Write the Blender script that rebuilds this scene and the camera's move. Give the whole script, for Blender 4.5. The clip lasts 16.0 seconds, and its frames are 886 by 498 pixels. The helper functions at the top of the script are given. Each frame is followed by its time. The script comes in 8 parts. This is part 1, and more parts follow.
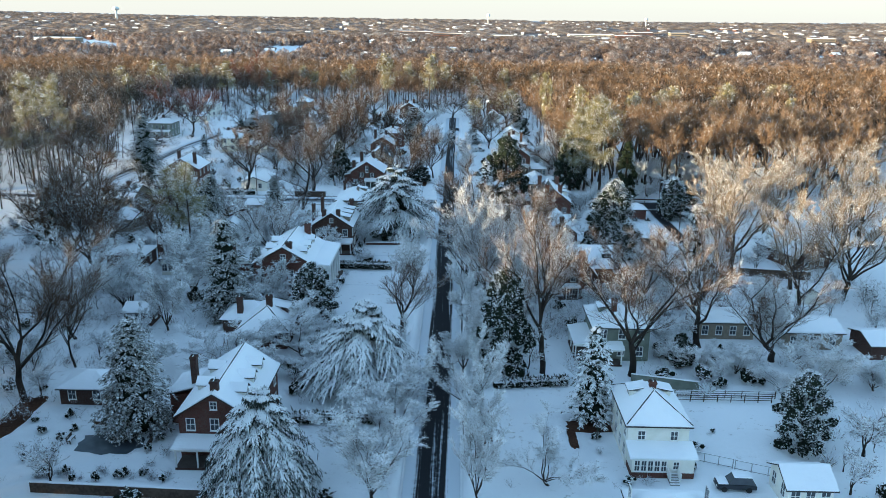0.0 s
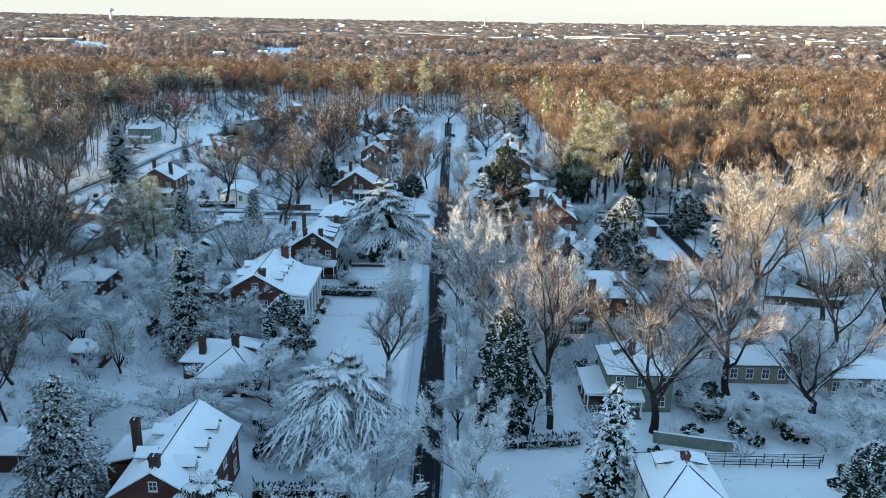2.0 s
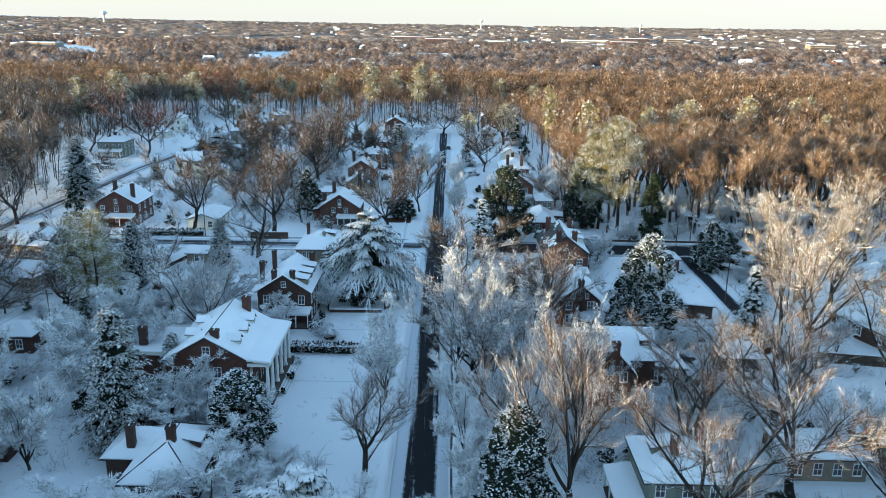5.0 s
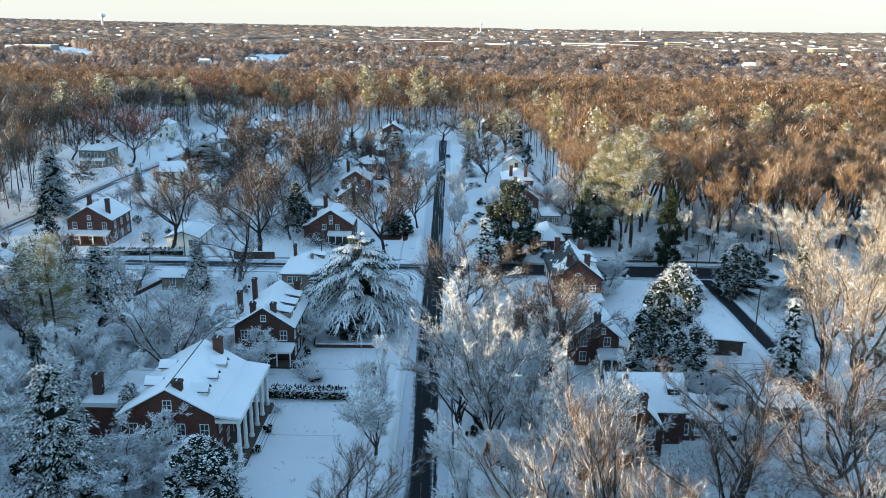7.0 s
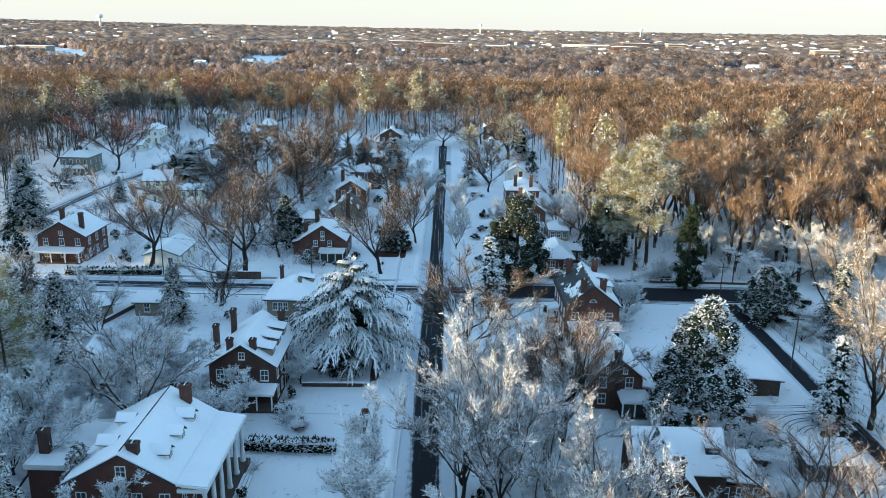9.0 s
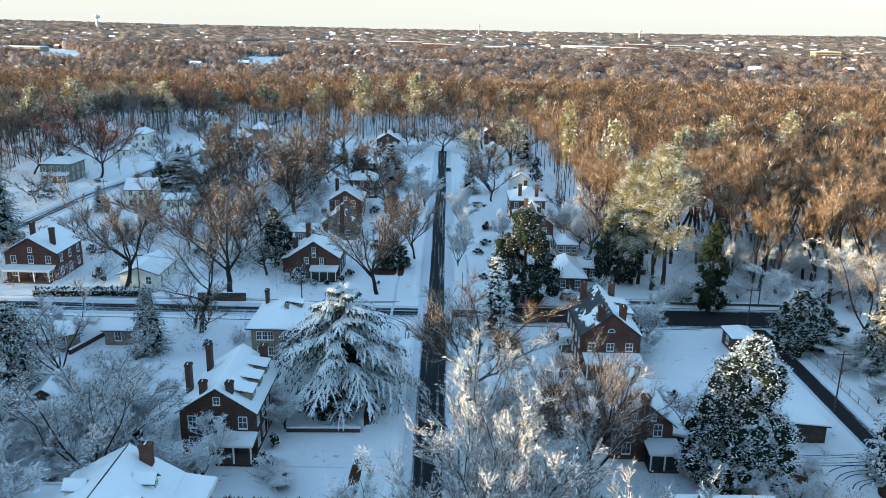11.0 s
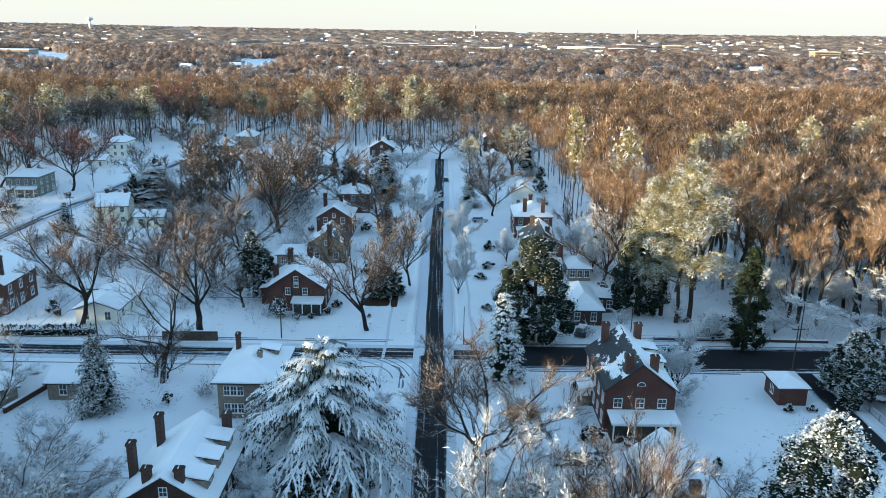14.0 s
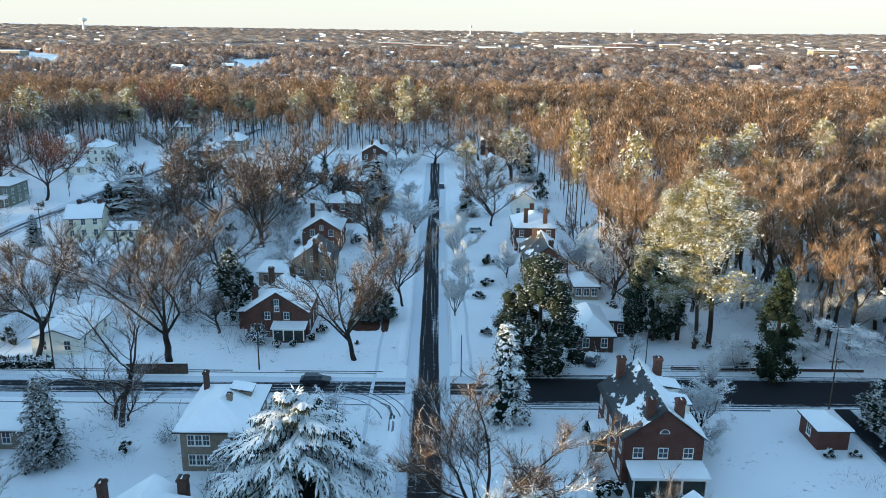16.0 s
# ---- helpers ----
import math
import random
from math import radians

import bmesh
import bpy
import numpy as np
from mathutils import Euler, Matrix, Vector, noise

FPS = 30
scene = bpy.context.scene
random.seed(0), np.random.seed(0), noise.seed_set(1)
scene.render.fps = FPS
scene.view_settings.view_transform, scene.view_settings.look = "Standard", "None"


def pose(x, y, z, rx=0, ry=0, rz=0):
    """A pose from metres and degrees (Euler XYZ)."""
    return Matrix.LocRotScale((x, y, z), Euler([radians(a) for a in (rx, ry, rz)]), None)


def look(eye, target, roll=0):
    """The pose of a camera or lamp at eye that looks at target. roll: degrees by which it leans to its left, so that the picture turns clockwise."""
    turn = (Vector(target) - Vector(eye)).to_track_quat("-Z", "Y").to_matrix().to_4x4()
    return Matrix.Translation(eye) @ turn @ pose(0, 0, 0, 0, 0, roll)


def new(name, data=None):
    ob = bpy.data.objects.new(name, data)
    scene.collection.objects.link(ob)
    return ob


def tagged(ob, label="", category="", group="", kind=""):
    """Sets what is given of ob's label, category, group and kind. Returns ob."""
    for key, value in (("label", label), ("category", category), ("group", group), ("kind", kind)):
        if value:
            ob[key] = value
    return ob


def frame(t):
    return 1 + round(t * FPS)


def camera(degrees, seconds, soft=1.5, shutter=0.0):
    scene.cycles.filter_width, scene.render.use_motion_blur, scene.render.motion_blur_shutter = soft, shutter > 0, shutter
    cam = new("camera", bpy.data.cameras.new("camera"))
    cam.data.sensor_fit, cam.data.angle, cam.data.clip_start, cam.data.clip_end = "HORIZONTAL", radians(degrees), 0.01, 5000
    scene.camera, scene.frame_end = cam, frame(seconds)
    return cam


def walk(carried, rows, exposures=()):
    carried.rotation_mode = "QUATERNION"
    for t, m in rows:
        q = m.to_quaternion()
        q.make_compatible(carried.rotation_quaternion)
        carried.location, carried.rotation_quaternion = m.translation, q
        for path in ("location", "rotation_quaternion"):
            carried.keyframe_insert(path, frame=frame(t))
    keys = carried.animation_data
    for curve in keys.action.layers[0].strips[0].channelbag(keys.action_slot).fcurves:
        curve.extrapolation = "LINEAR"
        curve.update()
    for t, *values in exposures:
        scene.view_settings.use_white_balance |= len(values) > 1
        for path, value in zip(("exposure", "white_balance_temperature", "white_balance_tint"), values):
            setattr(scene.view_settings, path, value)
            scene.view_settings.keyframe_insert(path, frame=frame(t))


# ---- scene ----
cam = camera(59.2, 16.0, 0.68)
# seconds, eye x y z, yaw to the left of the street, pitch, roll
ROWS = [
    (0.0, 2.15, 0.00, 51.82, 0.877, -16.583, 0.782),
    (0.5, 2.28, 4.22, 51.66, 0.808, -16.553, 0.823),
    (1.0, 2.38, 8.46, 51.50, 0.741, -16.518, 0.863),
    (1.5, 2.44, 12.75, 51.38, 0.674, -16.477, 0.897),
    (2.0, 2.47, 17.02, 51.35, 0.604, -16.440, 0.919),
    (2.5, 2.54, 21.25, 51.43, 0.533, -16.415, 0.932),
    (3.0, 2.65, 25.43, 51.55, 0.466, -16.390, 0.937),
    (3.5, 2.71, 29.59, 51.71, 0.411, -16.356, 0.942),
    (4.0, 2.74, 33.62, 51.81, 0.368, -16.312, 0.944),
    (6.5, 2.63, 52.97, 51.70, 0.293, -16.065, 0.964),
    (7.0, 2.59, 56.79, 51.69, 0.287, -16.019, 0.983),
    (7.5, 2.52, 60.52, 51.69, 0.285, -15.972, 1.010),
    (8.0, 2.43, 64.15, 51.66, 0.275, -15.950, 1.041),
    (8.5, 2.27, 67.69, 51.62, 0.248, -15.940, 1.065),
    (9.0, 2.10, 71.16, 51.57, 0.212, -15.928, 1.079),
    (11.5, 1.20, 88.04, 51.29, 0.024, -15.837, 1.128),
    (12.0, 1.06, 91.24, 51.24, -0.022, -15.808, 1.121),
    (12.5, 0.93, 94.33, 51.22, -0.063, -15.789, 1.092),
    (13.0, 0.85, 97.39, 51.25, -0.108, -15.778, 1.044),
    (13.5, 0.84, 100.48, 51.27, -0.153, -15.775, 0.989),
    (14.0, 0.88, 103.64, 51.23, -0.195, -15.779, 0.938),
    (14.5, 0.92, 106.89, 51.16, -0.242, -15.783, 0.892),
    (15.0, 0.99, 110.24, 51.09, -0.301, -15.786, 0.845),
    (15.5, 1.06, 113.63, 51.01, -0.368, -15.789, 0.792),
    (16.0, 1.19, 117.02, 50.92, -0.439, -15.794, 0.740),
]


def aim(x, y, z, yaw, pitch, roll):
    a, p = radians(yaw), radians(pitch)
    ahead = Vector((-math.sin(a) * math.cos(p), math.cos(a) * math.cos(p), math.sin(p)))
    return look((x, y, z), Vector((x, y, z)) + ahead, roll)


EXPOSURE, KELVIN, TINT = 2.63, 5340, -7
walk(cam, [(t, aim(*r)) for t, *r in ROWS], [(0.0, EXPOSURE, KELVIN, TINT), (16.0, EXPOSURE, KELVIN, TINT)])

# ---- light ----
SUN_AZ, SUN_EL = radians(246), radians(4.2)      # low evening sun, behind the left shoulder
sun_way = Vector((math.sin(SUN_AZ) * math.cos(SUN_EL), math.cos(SUN_AZ) * math.cos(SUN_EL), math.sin(SUN_EL)))
world = bpy.data.worlds.new("world")
scene.world = world
world.use_nodes = True
wn = world.node_tree
sky = wn.nodes.new("ShaderNodeTexSky")
sky.sky_type, sky.sun_disc = "NISHITA", False
sky.sun_elevation, sky.sun_rotation = SUN_EL, SUN_AZ
sky.air_density, sky.dust_density, sky.ozone_density = 1.0, 0.5, 2.7
wn.nodes["Background"].inputs["Strength"].default_value = 0.12
pale = wn.nodes.new("ShaderNodeHueSaturation")
pale.inputs["Saturation"].default_value = 0.6
wn.links.new(sky.outputs["Color"], pale.inputs["Color"])
# pale evening haze low over the horizon
height = wn.nodes.new("ShaderNodeSeparateXYZ")
wn.links.new(wn.nodes.new("ShaderNodeTexCoord").outputs["Generated"], height.inputs[0])
low = wn.nodes.new("ShaderNodeMapRange")
low.interpolation_type = "SMOOTHERSTEP"
for k, val in zip(("From Min", "From Max", "To Min", "To Max"), (-0.02, 0.16, 0.9, 0.0)):
    low.inputs[k].default_value = val
wn.links.new(height.outputs["Z"], low.inputs["Value"])
hazy = wn.nodes.new("ShaderNodeMix")
hazy.data_type = "RGBA"
hazy.inputs[7].default_value = (1.52, 1.245, 1.05, 1)
wn.links.new(low.outputs["Result"], hazy.inputs[0])
wn.links.new(pale.outputs["Color"], hazy.inputs[6])
wn.links.new(hazy.outputs[2], wn.nodes["Background"].inputs["Color"])
sun = new("sun", bpy.data.lights.new("sun", "SUN"))
sun.data.energy, sun.data.angle, sun.data.color = 3.0, radians(0.6), (1.0, 0.66, 0.36)
sun.matrix_world = look(sun_way * 300, (0, 0, 0))

# ---- materials ----


def mat(name, rough=0.8, spec=0.3):
    m = bpy.data.materials.new(name)
    m.use_nodes = True
    nt = m.node_tree
    b = nt.nodes["Principled BSDF"]
    b.inputs["Roughness"].default_value = rough
    b.inputs["Specular IOR Level"].default_value = spec
    return m, nt, b


def coord(nt, kind="Object", scale=(1, 1, 1)):
    c = nt.nodes.new("ShaderNodeTexCoord")
    mp = nt.nodes.new("ShaderNodeMapping")
    mp.inputs["Scale"].default_value = scale
    nt.links.new(c.outputs[kind], mp.inputs["Vector"])
    return mp.outputs["Vector"]


def place(nt):
    return nt.nodes.new("ShaderNodeNewGeometry").outputs["Position"]


def grain(nt, vec, scale, detail=4.0, rough=0.55):
    n = nt.nodes.new("ShaderNodeTexNoise")
    n.inputs["Scale"].default_value, n.inputs["Detail"].default_value, n.inputs["Roughness"].default_value = scale, detail, rough
    nt.links.new(vec, n.inputs["Vector"])
    return n.outputs["Fac"]


def ramp(nt, fac, lo, hi, c0=0.0, c1=1.0):
    r = nt.nodes.new("ShaderNodeMapRange")
    r.interpolation_type = "SMOOTHSTEP"
    for k, v in zip(("From Min", "From Max", "To Min", "To Max"), (lo, hi, c0, c1)):
        r.inputs[k].default_value = v
    nt.links.new(fac, r.inputs["Value"])
    return r.outputs["Result"]


def calc(nt, op, a, b):
    n = nt.nodes.new("ShaderNodeMath")
    n.operation = op
    for s, v in zip(n.inputs, (a, b)):
        if isinstance(v, (int, float)):
            s.default_value = v
        else:
            nt.links.new(v, s)
    return n.outputs[0]


def blend(nt, fac, a, b):
    n = nt.nodes.new("ShaderNodeMix")
    n.data_type = "RGBA"
    for s, v in ((n.inputs[0], fac), (n.inputs[6], a), (n.inputs[7], b)):
        if isinstance(v, (int, float)):
            s.default_value = v
        elif isinstance(v, tuple):
            s.default_value = (*v, 1)
        else:
            nt.links.new(v, s)
    return n.outputs[2]


def bump(nt, b, height, strength, dist=0.05):
    n = nt.nodes.new("ShaderNodeBump")
    n.inputs["Strength"].default_value, n.inputs["Distance"].default_value = strength, dist
    nt.links.new(height, n.inputs["Height"])
    nt.links.new(n.outputs["Normal"], b.inputs["Normal"])


def paint(nt, b, col):
    nt.links.new(col, b.inputs["Base Color"])


SNOW = (0.9, 0.915, 0.94)


def up(nt):
    s = nt.nodes.new("ShaderNodeSeparateXYZ")
    nt.links.new(nt.nodes.new("ShaderNodeNewGeometry").outputs["Normal"], s.inputs[0])
    return s.outputs["Z"]


def snow_mat():
    m, nt, b = mat("snow", 0.6, 0.25)
    v = place(nt)
    fine, wide = grain(nt, v, 1.3, 6), grain(nt, v, 0.12, 3)
    paint(nt, b, blend(nt, ramp(nt, wide, 0.3, 0.7), (0.85, 0.87, 0.91), SNOW))
    bump(nt, b, fine, 0.35, 0.25)
    return m


def ground_mat():
    # snow with grass tips, leaf litter and scuffs showing through
    m, nt, b = mat("snowy_ground", 0.65, 0.2)
    v = place(nt)
    fine, mid, wide = grain(nt, v, 1.1, 7, 0.65), grain(nt, v, 0.22, 5), grain(nt, v, 0.035, 3)
    litter = calc(nt, "MULTIPLY", ramp(nt, fine, 0.56, 0.68), ramp(nt, mid, 0.5, 0.66))
    base = blend(nt, ramp(nt, wide, 0.3, 0.7), (0.83, 0.855, 0.895), SNOW)
    paint(nt, b, blend(nt, calc(nt, "MULTIPLY", litter, 0.75), base, (0.16, 0.13, 0.1)))
    bump(nt, b, fine, 0.5, 0.3)
    return m


def plain(name, c0, c1, scale=3.0, rough=0.75, spec=0.3, relief=0.25, dist=0.03, metal=0.0, kind="Object"):
    m, nt, b = mat(name, rough, spec)
    v = coord(nt, kind)
    g = grain(nt, v, scale, 6)
    w = grain(nt, v, scale * 0.13, 3)
    paint(nt, b, blend(nt, ramp(nt, calc(nt, "ADD", calc(nt, "MULTIPLY", g, 0.6), calc(nt, "MULTIPLY", w, 0.4)), 0.35, 0.65), c0, c1))
    b.inputs["Metallic"].default_value = metal
    if relief:
        bump(nt, b, g, relief, dist)
    return m


def brick_mat(name, c0, c1, mortar):
    m, nt, b = mat(name, 0.9, 0.2)
    v = coord(nt, "Object")
    s = nt.nodes.new("ShaderNodeSeparateXYZ")
    nt.links.new(v, s.inputs[0])
    flat = nt.nodes.new("ShaderNodeCombineXYZ")
    nt.links.new(calc(nt, "ADD", s.outputs["X"], s.outputs["Y"]), flat.inputs[0])
    nt.links.new(s.outputs["Z"], flat.inputs[1])
    t = nt.nodes.new("ShaderNodeTexBrick")
    nt.links.new(flat.outputs[0], t.inputs["Vector"])
    for k, val in (("Color1", (*c0, 1)), ("Color2", (*c1, 1)), ("Mortar", (*mortar, 1)), ("Scale", 1.0), ("Mortar Size", 0.012),
                   ("Brick Width", 0.22), ("Row Height", 0.075)):
        t.inputs[k].default_value = val
    w = grain(nt, v, 0.5, 5)
    paint(nt, b, blend(nt, ramp(nt, w, 0.35, 0.75, 0.0, 0.45), t.outputs["Color"], tuple(0.6 * k for k in c0)))
    bump(nt, b, t.outputs["Fac"], 0.4, -0.01)
    return m


def siding_mat(name, c0, c1, row=0.15):
    m, nt, b = mat(name, 0.6, 0.35)
    v = coord(nt, "Object")
    s = nt.nodes.new("ShaderNodeSeparateXYZ")
    nt.links.new(v, s.inputs[0])
    saw = calc(nt, "FRACT", calc(nt, "DIVIDE", s.outputs["Z"], row), 0)
    g = grain(nt, v, 0.7, 5)
    paint(nt, b, blend(nt, ramp(nt, g, 0.35, 0.7), c0, c1))
    bump(nt, b, saw, 0.6, 0.02)
    return m


def topped(name, under0, under1, lo, hi, scale=2.5, rough=0.8, amount=0.5, tilt=1.0):
    """Bark, needles or leaves with snow lying on what faces up."""
    m, nt, b = mat(name, rough, 0.2)
    v = place(nt)
    g = grain(nt, v, scale, 3)
    base = blend(nt, ramp(nt, grain(nt, v, 0.35, 3), 0.3, 0.7), under0, under1)
    lift = calc(nt, "ADD", calc(nt, "MULTIPLY", up(nt), tilt), calc(nt, "MULTIPLY", calc(nt, "SUBTRACT", g, 0.5), amount * 2))
    paint(nt, b, blend(nt, ramp(nt, lift, lo, hi), base, SNOW))
    return m


def twig_mat(name, c0, c1, share):
    """Twigs, of which a share carries snow or rime along its length."""
    m, nt, b = mat(name, 0.85, 0.15)
    rnd = nt.nodes.new("ShaderNodeNewGeometry").outputs["Random Per Island"]
    v = place(nt)
    tone = ramp(nt, grain(nt, v, 0.11, 3, 0.6), 0.3, 0.7)
    base = blend(nt, calc(nt, "ADD", calc(nt, "MULTIPLY", rnd, 0.45), calc(nt, "MULTIPLY", tone, 0.55)), c0, c1)
    patch = calc(nt, "ADD", rnd, calc(nt, "MULTIPLY", calc(nt, "SUBTRACT", grain(nt, v, 0.3, 2), 0.5), 0.5))
    paint(nt, b, blend(nt, ramp(nt, patch, share + 0.06, share - 0.06), base, (0.8, 0.83, 0.88)))
    return m


def haze_of_twigs(name, c0, c1, frost, thin, thick, size):
    """Crowns too fine to build twig by twig: a thin veil, streaked upright, that lets light through between its twigs."""
    m, nt, b = mat(name, 0.95, 0.05)
    v = place(nt)
    rnd = nt.nodes.new("ShaderNodeNewGeometry").outputs["Random Per Island"]
    tall = nt.nodes.new("ShaderNodeMapping")
    tall.inputs["Scale"].default_value = (1.0, 1.0, 0.3)
    nt.links.new(v, tall.inputs["Vector"])
    fine = grain(nt, tall.outputs[0], size, 4, 0.7)
    wide = grain(nt, v, size * 0.1, 3)
    tone = calc(nt, "ADD", calc(nt, "MULTIPLY", rnd, 0.6), calc(nt, "MULTIPLY", wide, 0.4))
    base = blend(nt, tone, c0, c1)
    rime = ramp(nt, calc(nt, "ADD", grain(nt, tall.outputs[0], size * 1.7, 3), calc(nt, "MULTIPLY", rnd, 0.16)), 0.74 - frost, 0.8 - frost)
    col = blend(nt, rime, base, (0.74, 0.77, 0.82))
    shader = []
    for kind in ("ShaderNodeBsdfDiffuse", "ShaderNodeBsdfTranslucent"):
        n = nt.nodes.new(kind)
        nt.links.new(col, n.inputs["Color"])
        shader.append(n.outputs[0])
    twigs = nt.nodes.new("ShaderNodeMixShader")
    twigs.inputs[0].default_value = 0.45
    nt.links.new(shader[0], twigs.inputs[1])
    nt.links.new(shader[1], twigs.inputs[2])
    veil = nt.nodes.new("ShaderNodeMixShader")
    nt.links.new(ramp(nt, fine, 0.36, 0.66, thin, thick), veil.inputs[0])
    nt.links.new(nt.nodes.new("ShaderNodeBsdfTransparent").outputs[0], veil.inputs[1])
    nt.links.new(twigs.outputs[0], veil.inputs[2])
    out = [n for n in nt.nodes if n.bl_idname == "ShaderNodeOutputMaterial"][0]
    nt.links.new(veil.outputs[0], out.inputs["Surface"])
    return m


def road_mat(name, half, along="Y", bare=0.5, inner=0.35, outer=1.0):
    """Wet asphalt in the wheel tracks, slush and snow towards the edges, streaked along the street."""
    m, nt, b = mat(name, 0.8, 0.04)
    v = coord(nt, "Object")
    s = nt.nodes.new("ShaderNodeSeparateXYZ")
    nt.links.new(v, s.inputs[0])
    across = s.outputs["X" if along == "Y" else "Y"]
    sc = (1.6, 0.035, 1) if along == "Y" else (0.035, 1.6, 1)
    streak = grain(nt, coord(nt, "Object", sc), 1.0, 4, 0.6)
    wide = grain(nt, coord(nt, "Object", tuple(0.4 * k for k in sc)), 1.0, 3, 0.5)
    fine = grain(nt, v, 1.2, 6, 0.7)
    edge = ramp(nt, calc(nt, "ABSOLUTE", across, 0), half * inner, half * outer, 0.0, 0.5)
    cover = calc(nt, "ADD", calc(nt, "ADD", calc(nt, "MULTIPLY", streak, 0.75), calc(nt, "MULTIPLY", wide, 0.3)), calc(nt, "ADD", edge, calc(nt, "MULTIPLY", calc(nt, "SUBTRACT", fine, 0.5), 0.3)))
    cover = ramp(nt, cover, bare + 0.1, bare + 0.28)
    asphalt = blend(nt, grain(nt, v, 8, 5), (0.016, 0.017, 0.02), (0.04, 0.041, 0.045))
    paint(nt, b, blend(nt, cover, asphalt, (0.66, 0.7, 0.76)))
    nt.links.new(ramp(nt, cover, 0.0, 1.0, 0.75, 0.8), b.inputs["Roughness"])
    bump(nt, b, calc(nt, "ADD", cover, calc(nt, "MULTIPLY", fine, 0.3)), 0.5, 0.06)
    return m


def slate_mat():
    """Grey slates from which the snow has partly slid."""
    m, nt, b = mat("patchy_slate", 0.6, 0.35)
    v = coord(nt, "Object")
    g = grain(nt, coord(nt, "Object", (1.0, 0.45, 0.6)), 0.55, 6, 0.6)
    rows = nt.nodes.new("ShaderNodeTexBrick")
    nt.links.new(v, rows.inputs["Vector"])
    for k, val in (("Color1", (0.035, 0.037, 0.042, 1)), ("Color2", (0.06, 0.06, 0.065, 1)), ("Mortar", (0.02, 0.02, 0.02, 1)), ("Scale", 1.0), ("Brick Width", 0.3), ("Row Height", 0.22), ("Mortar Size", 0.015)):
        rows.inputs[k].default_value = val
    paint(nt, b, blend(nt, ramp(nt, g, 0.54, 0.57), rows.outputs["Color"], SNOW))
    bump(nt, b, ramp(nt, g, 0.55, 0.64), 0.8, 0.1)
    return m


def glass_mat():
    m, nt, b = mat("window_glass", 0.08, 0.6)
    v = coord(nt, "Object")
    paint(nt, b, blend(nt, grain(nt, v, 0.8, 2), (0.03, 0.035, 0.045), (0.09, 0.1, 0.12)))
    return m


M_SNOW, M_GROUND = snow_mat(), ground_mat()
M_BRICK = brick_mat("red_brick", (0.125, 0.04, 0.027), (0.08, 0.027, 0.02), (0.13, 0.105, 0.09))
M_BRICK_DARK = brick_mat("brown_brick", (0.08, 0.036, 0.025), (0.05, 0.023, 0.018), (0.1, 0.085, 0.075))
M_WHITE = siding_mat("white_siding", (0.72, 0.7, 0.62), (0.8, 0.78, 0.72))
M_GREY = siding_mat("grey_green_shingle", (0.14, 0.155, 0.125), (0.2, 0.215, 0.175), 0.2)
M_YELLOW = siding_mat("cream_siding", (0.7, 0.66, 0.52), (0.78, 0.74, 0.6))
M_STUCCO = plain("tan_stucco", (0.2, 0.165, 0.125), (0.27, 0.225, 0.175), 2.0)
M_TRIM = plain("white_trim", (0.72, 0.72, 0.7), (0.8, 0.8, 0.78), 1.0, 0.5, 0.4, 0.05)
M_DARK = plain("dark_shutter", (0.02, 0.025, 0.025), (0.04, 0.045, 0.04), 2.0, 0.6)
M_SHINGLE = plain("dark_shingle", (0.035, 0.033, 0.033), (0.075, 0.07, 0.068), 4.0, 0.9, 0.2)
M_SLATE, M_GLASS = slate_mat(), glass_mat()
M_BARK = topped("snowy_bark", (0.016, 0.013, 0.011), (0.05, 0.039, 0.031), 0.62, 0.92, 2.5, amount=0.4)
M_PINEBARK = topped("pine_bark", (0.03, 0.022, 0.017), (0.075, 0.05, 0.036), 0.7, 1.0, 1.5)
M_TWIG = twig_mat("brown_twigs", (0.036, 0.026, 0.02), (0.12, 0.076, 0.047), 0.1)
M_RIMED = twig_mat("rimed_twigs", (0.058, 0.037, 0.026), (0.17, 0.103, 0.064), 0.2)
M_TWIG_RED = twig_mat("rusty_leaves", (0.075, 0.026, 0.018), (0.15, 0.055, 0.033), 0.08)
M_FROST = twig_mat("frosted_twigs", (0.045, 0.035, 0.03), (0.13, 0.095, 0.075), 0.66)
M_PALE = twig_mat("half_frosted_twigs", (0.06, 0.042, 0.034), (0.19, 0.125, 0.09), 0.42)
# Gold of the low sun put into the twig colour of these trees.
M_TAN = twig_mat("sun_toned_tan_twigs", (0.11, 0.078, 0.05), (0.3, 0.22, 0.145), 0.16)
# Woodland twigs as a lit and a shaded copy, light put into the colours.
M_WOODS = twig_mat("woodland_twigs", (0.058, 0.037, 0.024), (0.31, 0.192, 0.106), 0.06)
M_WOODS_SHADED = twig_mat("shade_toned_woodland_twigs", (0.045, 0.034, 0.027), (0.15, 0.105, 0.072), 0.08)
M_CEDAR = topped("snowy_cedar_needles", (0.014, 0.022, 0.02), (0.034, 0.045, 0.04), 0.58, 0.76, 1.3, amount=0.45)
M_LADEN = topped("snow_laden_leaves", (0.014, 0.02, 0.014), (0.04, 0.044, 0.026), 0.0, 0.4, 1.3, amount=1.1, tilt=0.35)
M_SPRUCE = topped("snowy_spruce_needles", (0.016, 0.022, 0.016), (0.055, 0.05, 0.033), 0.66, 1.25, 3.2, amount=0.8)
M_HOLLY = topped("snowy_broad_leaves", (0.016, 0.026, 0.017), (0.04, 0.052, 0.03), 0.34, 0.85, 1.7, amount=1.1, tilt=0.5)
